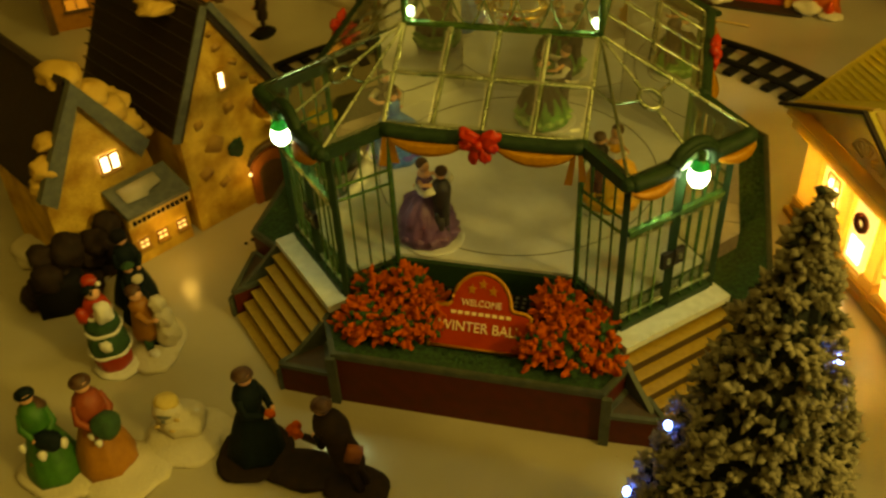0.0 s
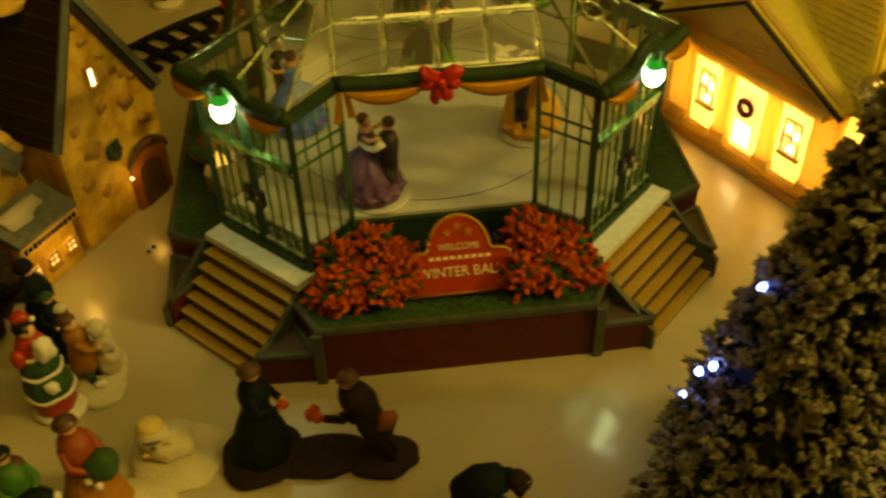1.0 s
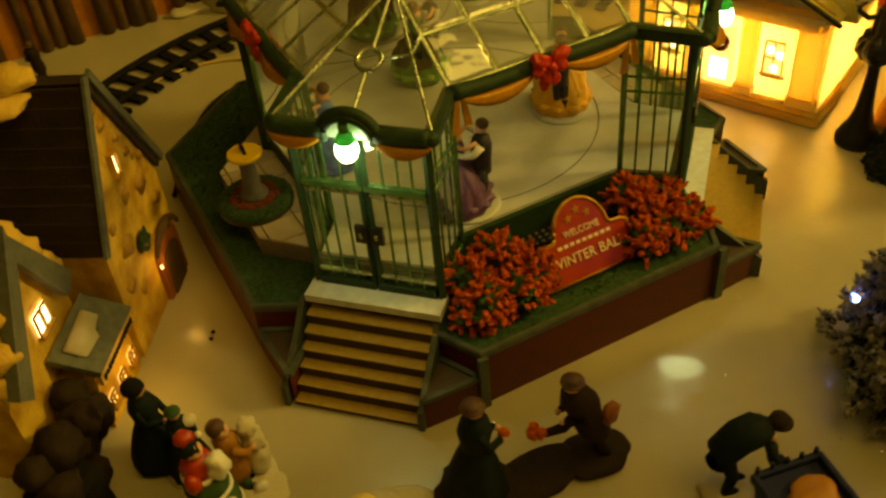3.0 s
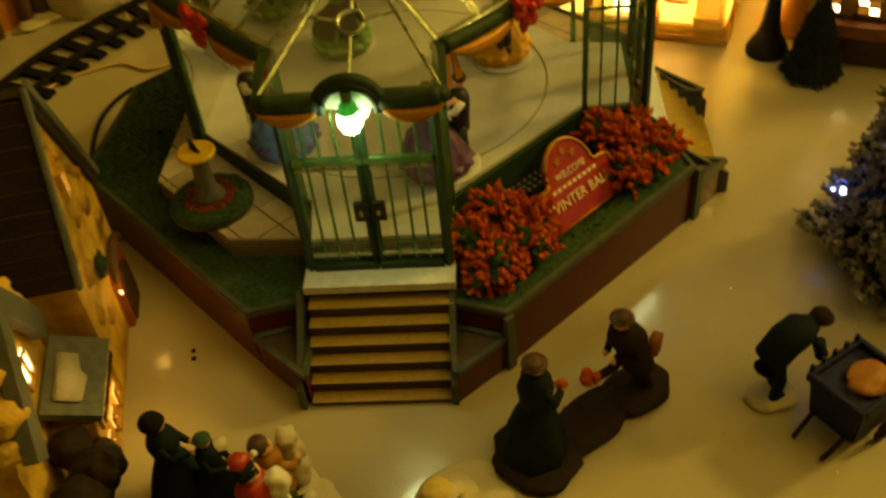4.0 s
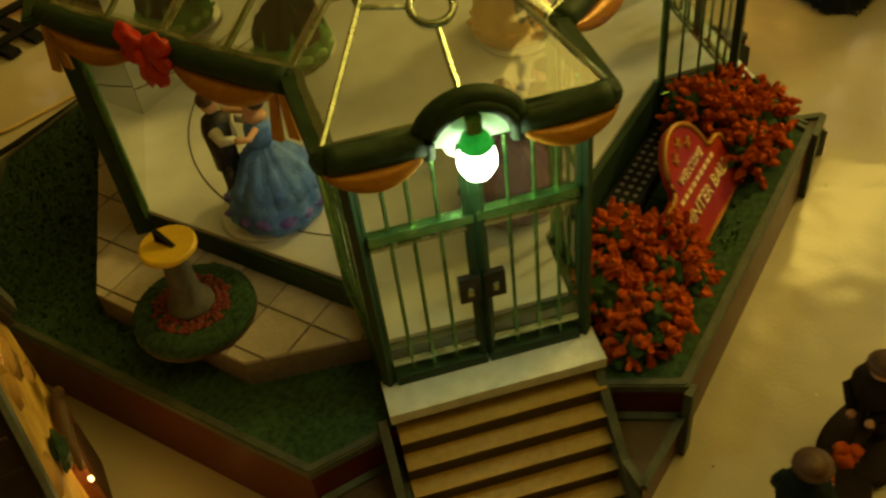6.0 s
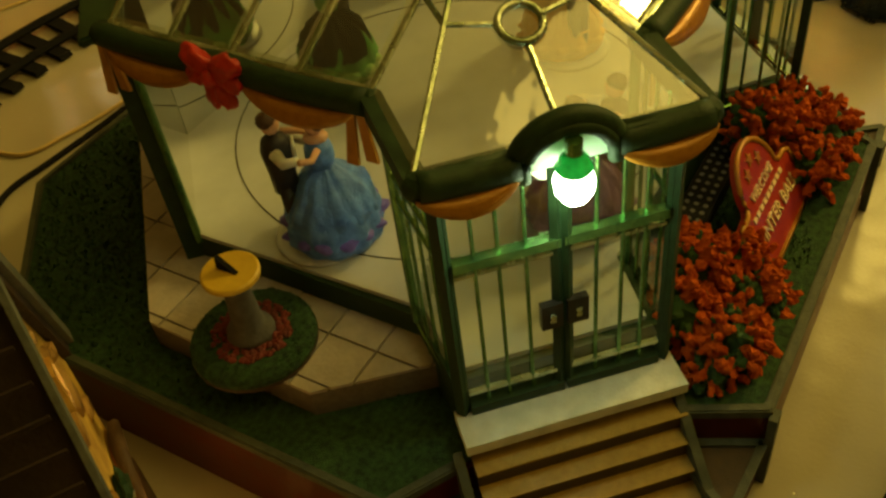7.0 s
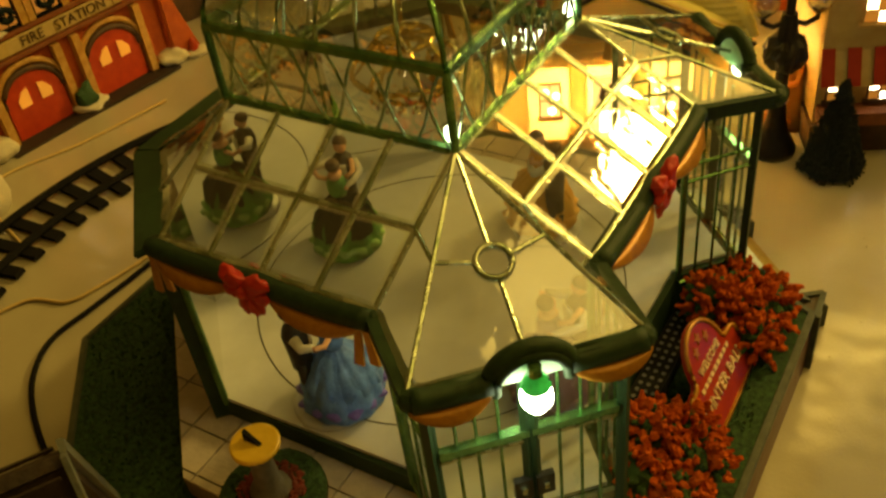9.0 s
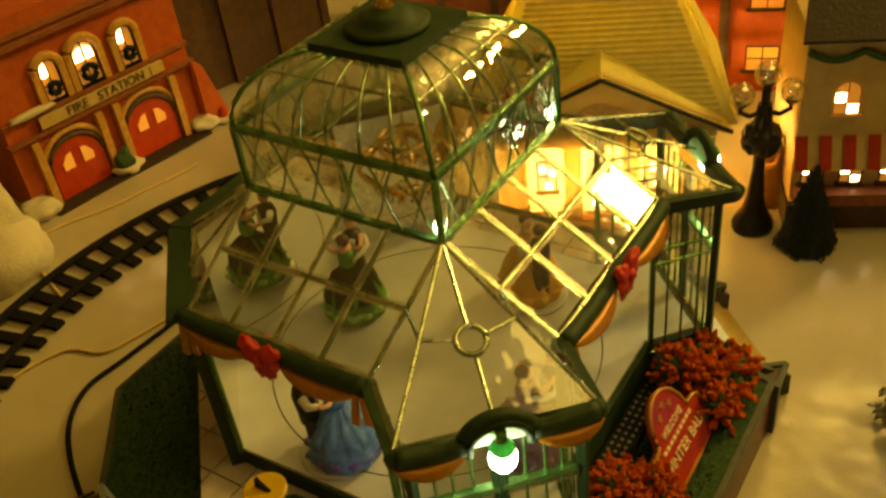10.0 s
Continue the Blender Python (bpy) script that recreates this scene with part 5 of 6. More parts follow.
ball(bm, (0.0092, -0.0045, 0.0275), 0.0021, 1, 3)
ball(bm, (-0.0025, -0.001, 0.0435), 0.0042, 2, 3)
ball(bm, (-0.004, 0.0002, 0.0452), (0.0052, 0.005, 0.0046), 2, 2, lump=0.2)
for c, r, sd in (((0.0105, 0.0025, 0.012), (0.0068, 0.0075, 0.012), 1), ((0.0105, 0.0015, 0.026), (0.006, 0.0058, 0.009), 2), ((0.0095, 0.001, 0.0365), (0.0052, 0.005, 0.0055), 3)):
    ball(bm, c, r, 3, 0, lump=0.35, seed=sd)
ball(bm, (0.0065, -0.0115, 0.0055), (0.004, 0.003, 0.003), 2, 6, lump=0.2)
whole("child_figurine", bm, ["cotton", "ochre", "hair", "skin", "black", "garland", "shirt"], "child in an ochre coat hugging a heap of snow", "figurine", pose(-0.206, -0.1455, 0))
# singers by the shop
for k, (x, y, hgt, slots, turn, lab) in enumerate(((-0.238, -0.108, 0.056, ["coatgreen", "black", "skin", "cotton"], -0.6, "singer in a dark green coat and black hat"), (-0.226, -0.124, 0.046, ["coatgreen", "garland", "skin", "cotton"], -0.9, "small singer in dark green with a white fur collar"))):
    bm = bmesh.new()
    ball(bm, (0, 0, 0.001), (0.013, 0.011, 0.0035), 3, 3, lump=0.2, seed=k)
    person(bm, (0, 0, 0.002), hgt, 0, 1, (0.02, 0), skirt=0, turn=turn, wide=1.2, face=2)
    if k:
        ball(bm, (0.0058, -0.001, 0.0365), (0.0046, 0.004, 0.003), 2, 3, lump=0.4, seed=4)
    else:
        ball(bm, (-0.0005, 0.0005, 0.0545), (0.0056, 0.0056, 0.005), 3, 1)
    whole("singer", bm, slots, lab, "figurine", pose(x, y, 0))
# black box
bm = bmesh.new()
box(bm, (0, 0, 0.014), (0.03, 0.024, 0.028), 30)
bmesh.ops.subdivide_edges(bm, edges=bm.edges[:], cuts=3, use_grid_fill=True)
for v in bm.verts:
    v.co += v.co.normalized() * 0.002 * noise.noise(v.co * 120)
whole("coal_box", bm, "black", "plain black box standing on the snow", "box", pose(-0.284, -0.121, 0))


# loose glitter on the snow
bm = bmesh.new()
rng = random.Random(12)
for k in range(90):
    p = V(rng.uniform(-0.14, 0.34), rng.uniform(-0.34, -0.09), 0.0009)
    if p.y > -0.17 and abs(p.x) < 0.17:
        continue
    ball(bm, p, (rng.uniform(0.0004, 0.0008), rng.uniform(0.0003, 0.0006), 0.0003), 1, rz=rng.uniform(0, 180), ry=rng.uniform(-30, 30))
whole("glitter", bm, "crystal", "loose silver glitter scattered on the snow", "glitter", kind="stuff", smooth=False)

# ---------------------------------------------------------------- stone cottage
def window(parent, x, z, w, h, y=0.0, glass="hot", frame_mat="slate", arch=False, grid_=True, depth=0.002, two=False):
    """A lit window on a wall facing -y."""
    bm = bmesh.new()
    top = [(x + w / 2 * math.cos(a), z + h / 2 + (w / 2 * math.sin(a) if arch else 0)) for a in np.linspace(0, math.pi, 9 if arch else 2)]
    pts = [(x - w / 2, z - h / 2), (x + w / 2, z - h / 2)] + top
    slab(bm, [(px_, y - 0.0006, pz) for px_, pz in pts], 0.0005)
    ob = part("window", bm, glass, parent)
    bm = bmesh.new()
    ring_ = [V(px_, y - depth, pz) for px_, pz in pts]
    for p, q in zip(ring_, ring_[1:] + ring_[:1]):
        bar(bm, p, q, 0.0012)
    if grid_:
        bar(bm, V(x, y - depth * 0.8, z - h / 2), V(x, y - depth * 0.8, z + h / 2 + (w / 2 if arch else 0)), 0.0009)
        bar(bm, V(x - w / 2, y - depth * 0.8, z), V(x + w / 2, y - depth * 0.8, z), 0.0009)
    part("window_frame", bm, frame_mat, ob)
    for k in range(2 if two else 0):
        sx = 1 if k else -1
        bm = bmesh.new()
        box(bm, (x + sx * w * 0.25, y - 0.0014, z - sx * h * 0.25), (w * 0.4, 0.0006, h * 0.4))
        part("bright_pane", bm, "hot", ob)
    bm = bmesh.new()
    box(bm, (x, y - 0.0015, z - h / 2 - 0.0012), (w * 1.25, 0.004, 0.0018))
    part("window_sill", bm, frame_mat, ob)
    return ob


def snow_pad(parent, blobs, name="snow_cap", mat_="cotton", seed=0):
    for k, (c, s) in enumerate(blobs):
        bm = bmesh.new()
        ball(bm, c, s, 3, lump=0.35, seed=seed + k * 1.7)
        part(name, bm, mat_, parent, "thick yellowed snow", True)


cot = thing("stone_cottage", "yellow stone cottage with a steep dark brown roof and snow", "cottage", pose(-0.2064, 0.0021, 0, 0, 0, 58))
bm = bmesh.new()
G = [(-0.0385, 0), (0.048, 0), (0.048, 0.0765), (0, 0.159), (-0.0385, 0.08)]
a = [bm.verts.new((x, 0.0, z)) for x, z in G]
b = [bm.verts.new((x, 0.125, z)) for x, z in G]
bm.faces.new(a), bm.faces.new(b[::-1])
for i in range(5):
    bm.faces.new((a[i], b[i], b[(i + 1) % 5], a[(i + 1) % 5]))
part("wall", bm, "stone", cot, "yellow rubble stone wall")
for x0, z0, x1, z1, s in ((0, 0.1635, 0.0505, 0.0765, 1), (0, 0.1635, -0.0415, 0.079, -1)):
    bm = bmesh.new()
    over = -0.003
    A, B = V(x0, over, z0), V(x1, over, z1)
    C, D = V(x1, 0.13, z1), V(x0, 0.13, z0)
    slab(bm, [A, B, C, D] if s < 0 else [A, D, C, B], 0.004)
    pr = part("roof", bm, "brownroof", cot, "dark brown roof slope")
    bm = bmesh.new()
    nrm = V((z0 - z1), 0, abs(x1 - x0)).normalized() * 0.0036
    nrm.x *= s
    lift = nrm * 1.25
    if s > 0:
        slab(bm, [A + lift, B + lift, B, A], -0.0022)
    else:
        slab(bm, [A - nrm * 0.25, B - nrm * 0.25, B + lift, A + lift], -0.0018)
    part("barge_board", bm, "slate", pr, "blue-grey barge board")
    for k in range(9):
        f = (k + 0.6) / 9.5
        bm = bmesh.new()
        p = lerp(A, B, f) + nrm * 1.15
        bar(bm, p + V(0, 0.002, 0), p + V(0, 0.13, 0), 0.0008, 0.0014)
        part("roof_batten", bm, "brownroof", pr)
window(cot, 0.001, 0.109, 0.005, 0.013, frame_mat="stonespot", grid_=False)
for c, s in (((-0.0023, -0.0012, 0.109), (0.0016, 0.0045, 0.0155)), ((0.0043, -0.0012, 0.109), (0.0016, 0.0045, 0.0155)), ((0.001, -0.0012, 0.1163), (0.0066, 0.0045, 0.0016))):
    bm = bmesh.new()
    box(bm, c, s)
    part("window_jamb", bm, "stone", cot)
for k, (x, z, r) in enumerate(((0.003, 0.087, 0.005), (0.024, 0.08, 0.0075), (-0.013, 0.064, 0.0075), (0.013, 0.118, 0.004), (0.003, 0.132, 0.004), (0.0, 0.143, 0.0032), (0.02, 0.104, 0.004), (0.033, 0.093, 0.004), (0.027, 0.098, 0.0036), (0.036, 0.06, 0.006), (-0.025, 0.045, 0.006), (-0.012, 0.031, 0.005), (-0.022, 0.083, 0.004))):
    bm = bmesh.new()
    for v in box(bm, (x, 0.0, z), (r * 1.7, 0.003, r * random.uniform(1.2, 1.7)), ry=random.uniform(-35, 35)):
        v.co += V(random.uniform(-1, 1), 0, random.uniform(-1, 1)) * r * 0.22
    bmesh.ops.bevel(bm, geom=bm.edges[:], offset=0.0008, segments=2, affect="EDGES")
    part("set_stone", bm, "stonespot", cot, "brown stone set in the wall", True)
bm = bmesh.new()
ball(bm, (0.002, -0.0025, 0.055), (0.0066, 0.0024, 0.0066), 3, lump=0.5)
part("wreath", bm, "dgreen", cot, "dark green wreath")
# rust-red arched doorway under a little brown hood, with a lantern
for k, (w, hh, dep, mm) in enumerate(((0.033, 0.041, 0.0045, "rust"), (0.021, 0.032, 0.0058, "timber"))):
    bm = bmesh.new()
    pts = [(0.026 - w / 2, 0.0), (0.026 + w / 2, 0.0)] + [(0.026 + w / 2 * math.cos(a), hh - w * 0.35 + w * 0.35 * math.sin(a)) for a in np.linspace(0, math.pi, 11)]
    slab(bm, [(x, 0.001, z) for x, z in pts], dep)
    part(("doorway", "door")[k], bm, mm, cot, ("rust-red arched doorway", "dark wooden door")[k])
bm = bmesh.new()
tube(bm, [V(0.026 + 0.02 * math.cos(a), -0.004, 0.031 + 0.0155 * math.sin(a)) for a in np.linspace(0.15, math.pi - 0.3, 13)], [0.0012 + 0.0016 * math.sin(t) for t in np.linspace(0, math.pi, 13)], 7)
part("door_hood", bm, "timber", cot, "weathered brown door hood", True)
bm = bmesh.new()
lathe(bm, [(0.0004, -0.0015), (0.0009, -0.0006), (0.0009, 0.0008), (0.0004, 0.0015)], (0.007, -0.0045, 0.029), 10)
part("door_lamp", bm, "lantern", cot, "small glowing lantern")
lamp("door_lamp_light", "POINT", cot.matrix_basis @ V(0.007, -0.012, 0.03), 0.005, (1.0, 0.55, 0.1), 0.004)
lamp("shop_light", "POINT", cot.matrix_basis @ V(-0.066, -0.016, 0.028), 0.012, (1.0, 0.55, 0.1), 0.006)
# lower wing with its own gable
house_parts = set(cot.children)
bm = bmesh.new()
W2 = [(-0.115, 0), (-0.028, 0), (-0.039, 0.076), (-0.079, 0.137), (-0.115, 0.074)]
a = [bm.verts.new((x, 0.014, z)) for x, z in W2]
b = [bm.verts.new((x, 0.09, z)) for x, z in W2]
bm.faces.new(a), bm.faces.new(b[::-1])
for i in range(5):
    bm.faces.new((a[i], b[i], b[(i + 1) % 5], a[(i + 1) % 5]))
wing = part("wing_wall", bm, "stone", cot)
for x1, s in ((-0.0405, 1), (-0.118, -1)):
    A, B = V(-0.079, 0.01, 0.143), V(x1, 0.01, 0.079 if s > 0 else 0.074)
    bm = bmesh.new()
    C, D = B + V(0, 0.1, 0), A + V(0, 0.1, 0)
    slab(bm, [A, B, C, D] if s < 0 else [A, D, C, B], 0.004)
    pr = part("roof", bm, "brownroof", cot)
    bm = bmesh.new()
    w = V(0.0085 * s, 0, 0.0045)
    slab(bm, [A + V(0, -0.004, 0.002), B + V(0, -0.004, 0) + w * 0.4, B + V(0, -0.004, -0.004) - w * 0.7, A + V(0, -0.004, -0.014)], 0.006)
    part("barge_board", bm, "slate", pr, "wide blue-grey barge board")
for dx in (-0.0036, 0.0036):
    window(cot, -0.066 + dx, 0.0745, 0.0062, 0.0125, y=0.014, frame_mat="stonespot", grid_=False)
# shop canopy with its sign
bm = bmesh.new()
slab(bm, [(-0.078, 0.0138, 0.053), (-0.075, -0.01, 0.0405), (-0.026, -0.01, 0.0405), (-0.03, 0.0138, 0.0545)], 0.004)
canopy = part("canopy", bm, "slate", cot, "blue-grey shop canopy")
bm = bmesh.new()
slab(bm, [(-0.0705, 0.0075, 0.0546), (-0.0692, -0.0035, 0.0488), (-0.053, -0.0045, 0.0483), (-0.052, -0.001, 0.0502), (-0.0405, -0.0002, 0.0508), (-0.041, 0.0085, 0.0554)], 0.0022)
bmesh.ops.bevel(bm, geom=bm.edges[:], offset=0.0008, segments=2, affect="EDGES")
part("snow_patch", bm, "cotton", canopy, "flat cream snow patch", True)
bm = bmesh.new()
box(bm, (-0.0505, -0.0092, 0.0372), (0.048, 0.0022, 0.0062))
part("shop_sign", bm, "trim", canopy)
bm = bmesh.new()
for k in range(12):
    box(bm, (-0.071 + 0.0037 * k, -0.0106, 0.0372), (0.0026, 0.0008, random.uniform(0.0026, 0.004)))
part("sign_writing", bm, "black", canopy)
bm = bmesh.new()
box(bm, (-0.052, 0.004, 0.0195), (0.045, 0.02, 0.039))
part("shop_front", bm, "stone", cot)
for x in (-0.067, -0.0525, -0.037):
    window(cot, x, 0.0165, 0.0075, 0.008, y=-0.006, glass="lit", frame_mat="stonespot")
snow_pad(cot, [((-0.046, 0.02, 0.093), (0.012, 0.012, 0.008)), ((-0.056, 0.021, 0.108), (0.014, 0.014, 0.0085)), ((-0.064, 0.023, 0.121), (0.014, 0.014, 0.0085)), ((-0.038, 0.021, 0.083), (0.009, 0.011, 0.0065)), ((-0.05, 0.034, 0.103), (0.016, 0.014, 0.01)), ((-0.074, 0.03, 0.136), (0.013, 0.018, 0.008))], mat_="warmsnow", seed=2)
snow_pad(cot, [((0.013, 0.03, 0.165), (0.012, 0.014, 0.006)), ((0.005, 0.034, 0.156), (0.014, 0.015, 0.0065)), ((0.016, 0.09, 0.167), (0.016, 0.028, 0.007))], mat_="warmsnow", seed=3)
snow_pad(cot, [((-0.107, 0.01, 0.092), (0.011, 0.01, 0.009)), ((-0.099, 0.013, 0.107), (0.01, 0.009, 0.006)), ((-0.113, 0.012, 0.079), (0.008, 0.009, 0.007))], mat_="warmsnow", seed=4)
bm = bmesh.new()
for k in range(10):
    ball(bm, (-0.114 + 0.0045 * k, 0.006 - 0.002 * (k % 3), 0.008 + 0.003 * (k % 2)), random.uniform(0.005, 0.009), 2, lump=0.5, seed=k)
for k in range(16):
    ball(bm, (-0.144 + 0.004 * k, 0.004 - 0.006 * (k % 3), 0.01 + 0.009 * (k % 4)), random.uniform(0.009, 0.0125), 3, lump=0.3, seed=k + 30)
part("shrubs", bm, "coatbrown", cot, "dark shrubs along the wall", True)
for ob in cot.children:
    if ob not in house_parts:
        ob.location += V(-0.016, 0.006, 0)
snow_pad(cot, [((-0.125, 0.03, 0.003), (0.02, 0.03, 0.006)), ((-0.13, 0.06, 0.004), (0.02, 0.03, 0.008))], "snow_foot", seed=9)


# ---------------------------------------------------------------- white mansion with a portico
man = thing("mansion", "ivory mansion with a lit columned portico and mossy yellow shingle roof", "mansion", pose(0.2162, -0.0015, 0, 0, 0, -64.5))
bm = bmesh.new()
box(bm, (0, 0.062, 0.046), (0.15, 0.11, 0.072))
part("wall", bm, "ivory", man)
bm = bmesh.new()
box(bm, (0, 0.0605, 0.003), (0.158, 0.124, 0.006))
box(bm, (0, 0.0605, 0.0085), (0.153, 0.119, 0.005))
bmesh.ops.bevel(bm, geom=bm.edges[:], offset=0.0008, segments=2, affect="EDGES")
part("plinth", bm, "ivory", man, "ivory stepped plinth")
for x, w in ((-0.063, 0.019), (-0.0205, 0.0118), (0.0205, 0.0118), (0.063, 0.019)):
    bm = bmesh.new()
    box(bm, (x, 0.0055, 0.0465), (w, 0.007, 0.066))
    bmesh.ops.bevel(bm, geom=bm.edges[:], offset=0.0012, segments=3, affect="EDGES")
    box(bm, (x, 0.005, 0.0145), (w + 0.002, 0.0085, 0.007))
    box(bm, (x, 0.005, 0.0765), (w + 0.002, 0.0085, 0.0035))
    bmesh.ops.delete(bm, geom=[f for f in bm.faces if f.calc_center_median().y > 0.0087], context="FACES")  # open to the lit wall behind
    part("pilaster", bm, "porcelain", man, "broad flat ivory pilaster")
bm = bmesh.new()
box(bm, (0, -0.002, 0.0825), (0.142, 0.024, 0.008))
box(bm, (0, -0.003, 0.088), (0.15, 0.028, 0.0035))
bmesh.ops.delete(bm, geom=[f for f in bm.faces if f.calc_center_median().y > 0.0095], context="FACES")
part("entablature", bm, "porcelain", man)
bm = bmesh.new()
slab(bm, [(-0.072, -0.006, 0.0895), (0.072, -0.006, 0.0895), (0, -0.006, 0.124)], -0.014)
ped = part("pediment", bm, "porcelain", man, "pediment with a carved fan")
bm = bmesh.new()
for s in (-1, 1):
    bar(bm, (s * 0.077, -0.008, 0.0895), (0, -0.008, 0.127), 0.0045, 0.008)
    bar(bm, (s * 0.068, -0.0075, 0.0915), (0, -0.0075, 0.1235), 0.0015, 0.004)
part("raking_cornice", bm, "porcelain", ped)
bm = bmesh.new()
tube(bm, [V(0.0165 * math.cos(a), -0.0065, 0.095 + 0.0115 * math.sin(a)) for a in np.linspace(0, math.pi, 15)], 0.0011, 6)
part("carved_fan", bm, "porcelain", ped, smooth=True)
for a in np.linspace(0.15, math.pi - 0.15, 8):
    bm = bmesh.new()
    cyl(bm, (0.005 * math.cos(a), -0.0065, 0.095 + 0.004 * math.sin(a)), (0.0155 * math.cos(a), -0.0065, 0.095 + 0.0108 * math.sin(a)), 0.0009, 0.0014, 6)
    part("fan_petal", bm, "porcelain", ped)
bm = bmesh.new()
for s in (-1, 1):
    slab(bm, [(0, -0.016, 0.13), (s * 0.083, -0.016, 0.0895), (s * 0.083, 0.04, 0.0895), (0, 0.04, 0.13)], 0.003 if s < 0 else -0.003)
part("portico_roof", bm, "shingle", man, "mossy yellow portico roof")
bm = bmesh.new()
for s in (-1, 1):
    bar(bm, (s * 0.085, -0.0165, 0.0885), (0, -0.0165, 0.1305), 0.0028, 0.0022)
part("roof_edge", bm, "brownroof", man, "dark roof edge")
bm = bmesh.new()
E1, RZ = [(-0.088, 0.0, 0.084), (0.088, 0.0, 0.084), (0.088, 0.128, 0.084), (-0.088, 0.128, 0.084)], [(-0.045, 0.062, 0.176), (0.045, 0.062, 0.176)]
for q in ([E1[0], E1[1], RZ[1], RZ[0]], [E1[2], E1[3], RZ[0], RZ[1]], [E1[1], E1[2], RZ[1]], [E1[3], E1[0], RZ[0]]):
    slab(bm, q, 0.003)
mroof = part("roof", bm, "shingle", man, "mossy yellow hipped roof")
for k in range(27):
    f = (k + 0.35) / 27.5
    for j in range(2):
        a, b = (lerp(E1[0], RZ[0], f), lerp(E1[1], RZ[1], f)) if j == 0 else (lerp(E1[1], RZ[1], f), lerp(E1[2], RZ[1], f))
        up_ = V(0, -0.8, 0.6) * 0.0028 if j == 0 else V(0.8, 0, 0.6) * 0.0028
        inner = (b - a).normalized() * 0.0045
        a, b = a + inner, b - inner
        n = max(3, int((b - a).length / 0.008))
        bm = bmesh.new()
        for i in range(n):
            bar(bm, lerp(a, b, (i + 0.025) / n) + up_, lerp(a, b, (i + 0.975) / n) + up_ + V(0, 0, random.uniform(-0.0003, 0.0003)), 0.0007, 0.0041)
        part("shingle_course", bm, "shingle", mroof)
for x in (-0.039, 0.039):
    window(man, x, 0.043, 0.014, 0.026, y=0.0069, glass="lit", frame_mat="ivory")
    for dx, dz in ((-0.003, 0.006), (0.004, 0.003), (0.001, -0.008)):
        bm = bmesh.new()
        ball(bm, (x + dx, 0.0052, 0.043 + dz), (0.003, 0.0012, 0.0032), 2)
        part("window_light", bm, "hot", man)
bm = bmesh.new()
box(bm, (0, 0.0055, 0.036), (0.021, 0.003, 0.046))
door = part("door", bm, "lit", man, "glowing front door")
bm = bmesh.new()
for s in (-1, 1):
    box(bm, (s * 0.0036, 0.0032, 0.026), (0.0058, 0.001, 0.016))
part("door_pane", bm, "hot", door)
bm = bmesh.new()
tube(bm, [V(0.0052 * math.cos(a), 0.002, 0.0475 + 0.0052 * math.sin(a)) for a in np.linspace(0, 2 * math.pi, 17)], 0.0021, 7)
ball(bm, (0, 0.0005, 0.0525), (0.003, 0.0015, 0.002), 1)
part("wreath", bm, "bedflower", door, "dark red wreath", True)
for p, e in ((V(-0.034, 0.042, 0.045), 0.28), (V(0, 0.042, 0.045), 0.28), (V(0.03, 0.042, 0.045), 0.28), (V(-0.03, 0.018, 0.0965), 0.7), (V(0.03, 0.018, 0.0965), 0.7), (V(0, 0.018, 0.11), 0.7), (V(0, 0.05, 0.125), 1.5)):
    lamp("house_bulb", "POINT", man.matrix_basis @ p, e * 0.9, (1.0, 0.8, 0.36), 0.008)

# ---------------------------------------------------------------- street lamp and small trees
post = thing("street_lamp", "black iron street lamp with three clear globes", "street lamp", pose(0.261, -0.0985, 0))
bm = bmesh.new()
lathe(bm, [(0.0145, 0), (0.0148, 0.004), (0.0125, 0.009), (0.0085, 0.016), (0.0062, 0.026), (0.0055, 0.034), (0.0042, 0.05), (0.004, 0.064)], (0, 0, 0), 18)
part("post", bm, "iron", post, smooth=True)
bm = bmesh.new()
lathe(bm, [(0.004, 0.062), (0.0085, 0.064), (0.0115, 0.067), (0.013, 0.07), (0.0138, 0.073), (0.013, 0.076), (0.0115, 0.08), (0.0065, 0.084), (0.0045, 0.1)], (0, 0, 0), 26, 0, 0.1, 6)
for v in bm.verts:
    v.co += v.co.normalized() * 0.004 * noise.noise(v.co * 260) * (1 if 0.063 < v.co.z < 0.084 else 0)
part("collar", bm, "iron", post, "bushy black garland")
for k, (a, r, z) in enumerate(((2.2, 0.0165, 0.108), (-1.1, 0.0165, 0.108), (0.4, 0.0, 0.121))):
    bm = bmesh.new()
    x, y = r * math.cos(a), r * math.sin(a)
    tube(bm, [V(0, 0, 0.095), V(x * 0.6, y * 0.6, 0.092), V(x, y, 0.096), V(x, y, z - 0.007)], 0.0018, 7)
    lathe(bm, [(0.002, -0.009), (0.0042, -0.007), (0.0042, -0.0058)], (x, y, z), 10)
    part("arm", bm, "iron", post, smooth=True)
    bm = bmesh.new()
    ball(bm, (x, y, z + 0.001), 0.0088, 3)
    part("globe", bm, "globe", post, "clear glass globe", True)
bm = bmesh.new()
cyl(bm, (0, 0, 0.09), (0, 0, 0.113), 0.0028, n=8)
part("arm", bm, "iron", post)


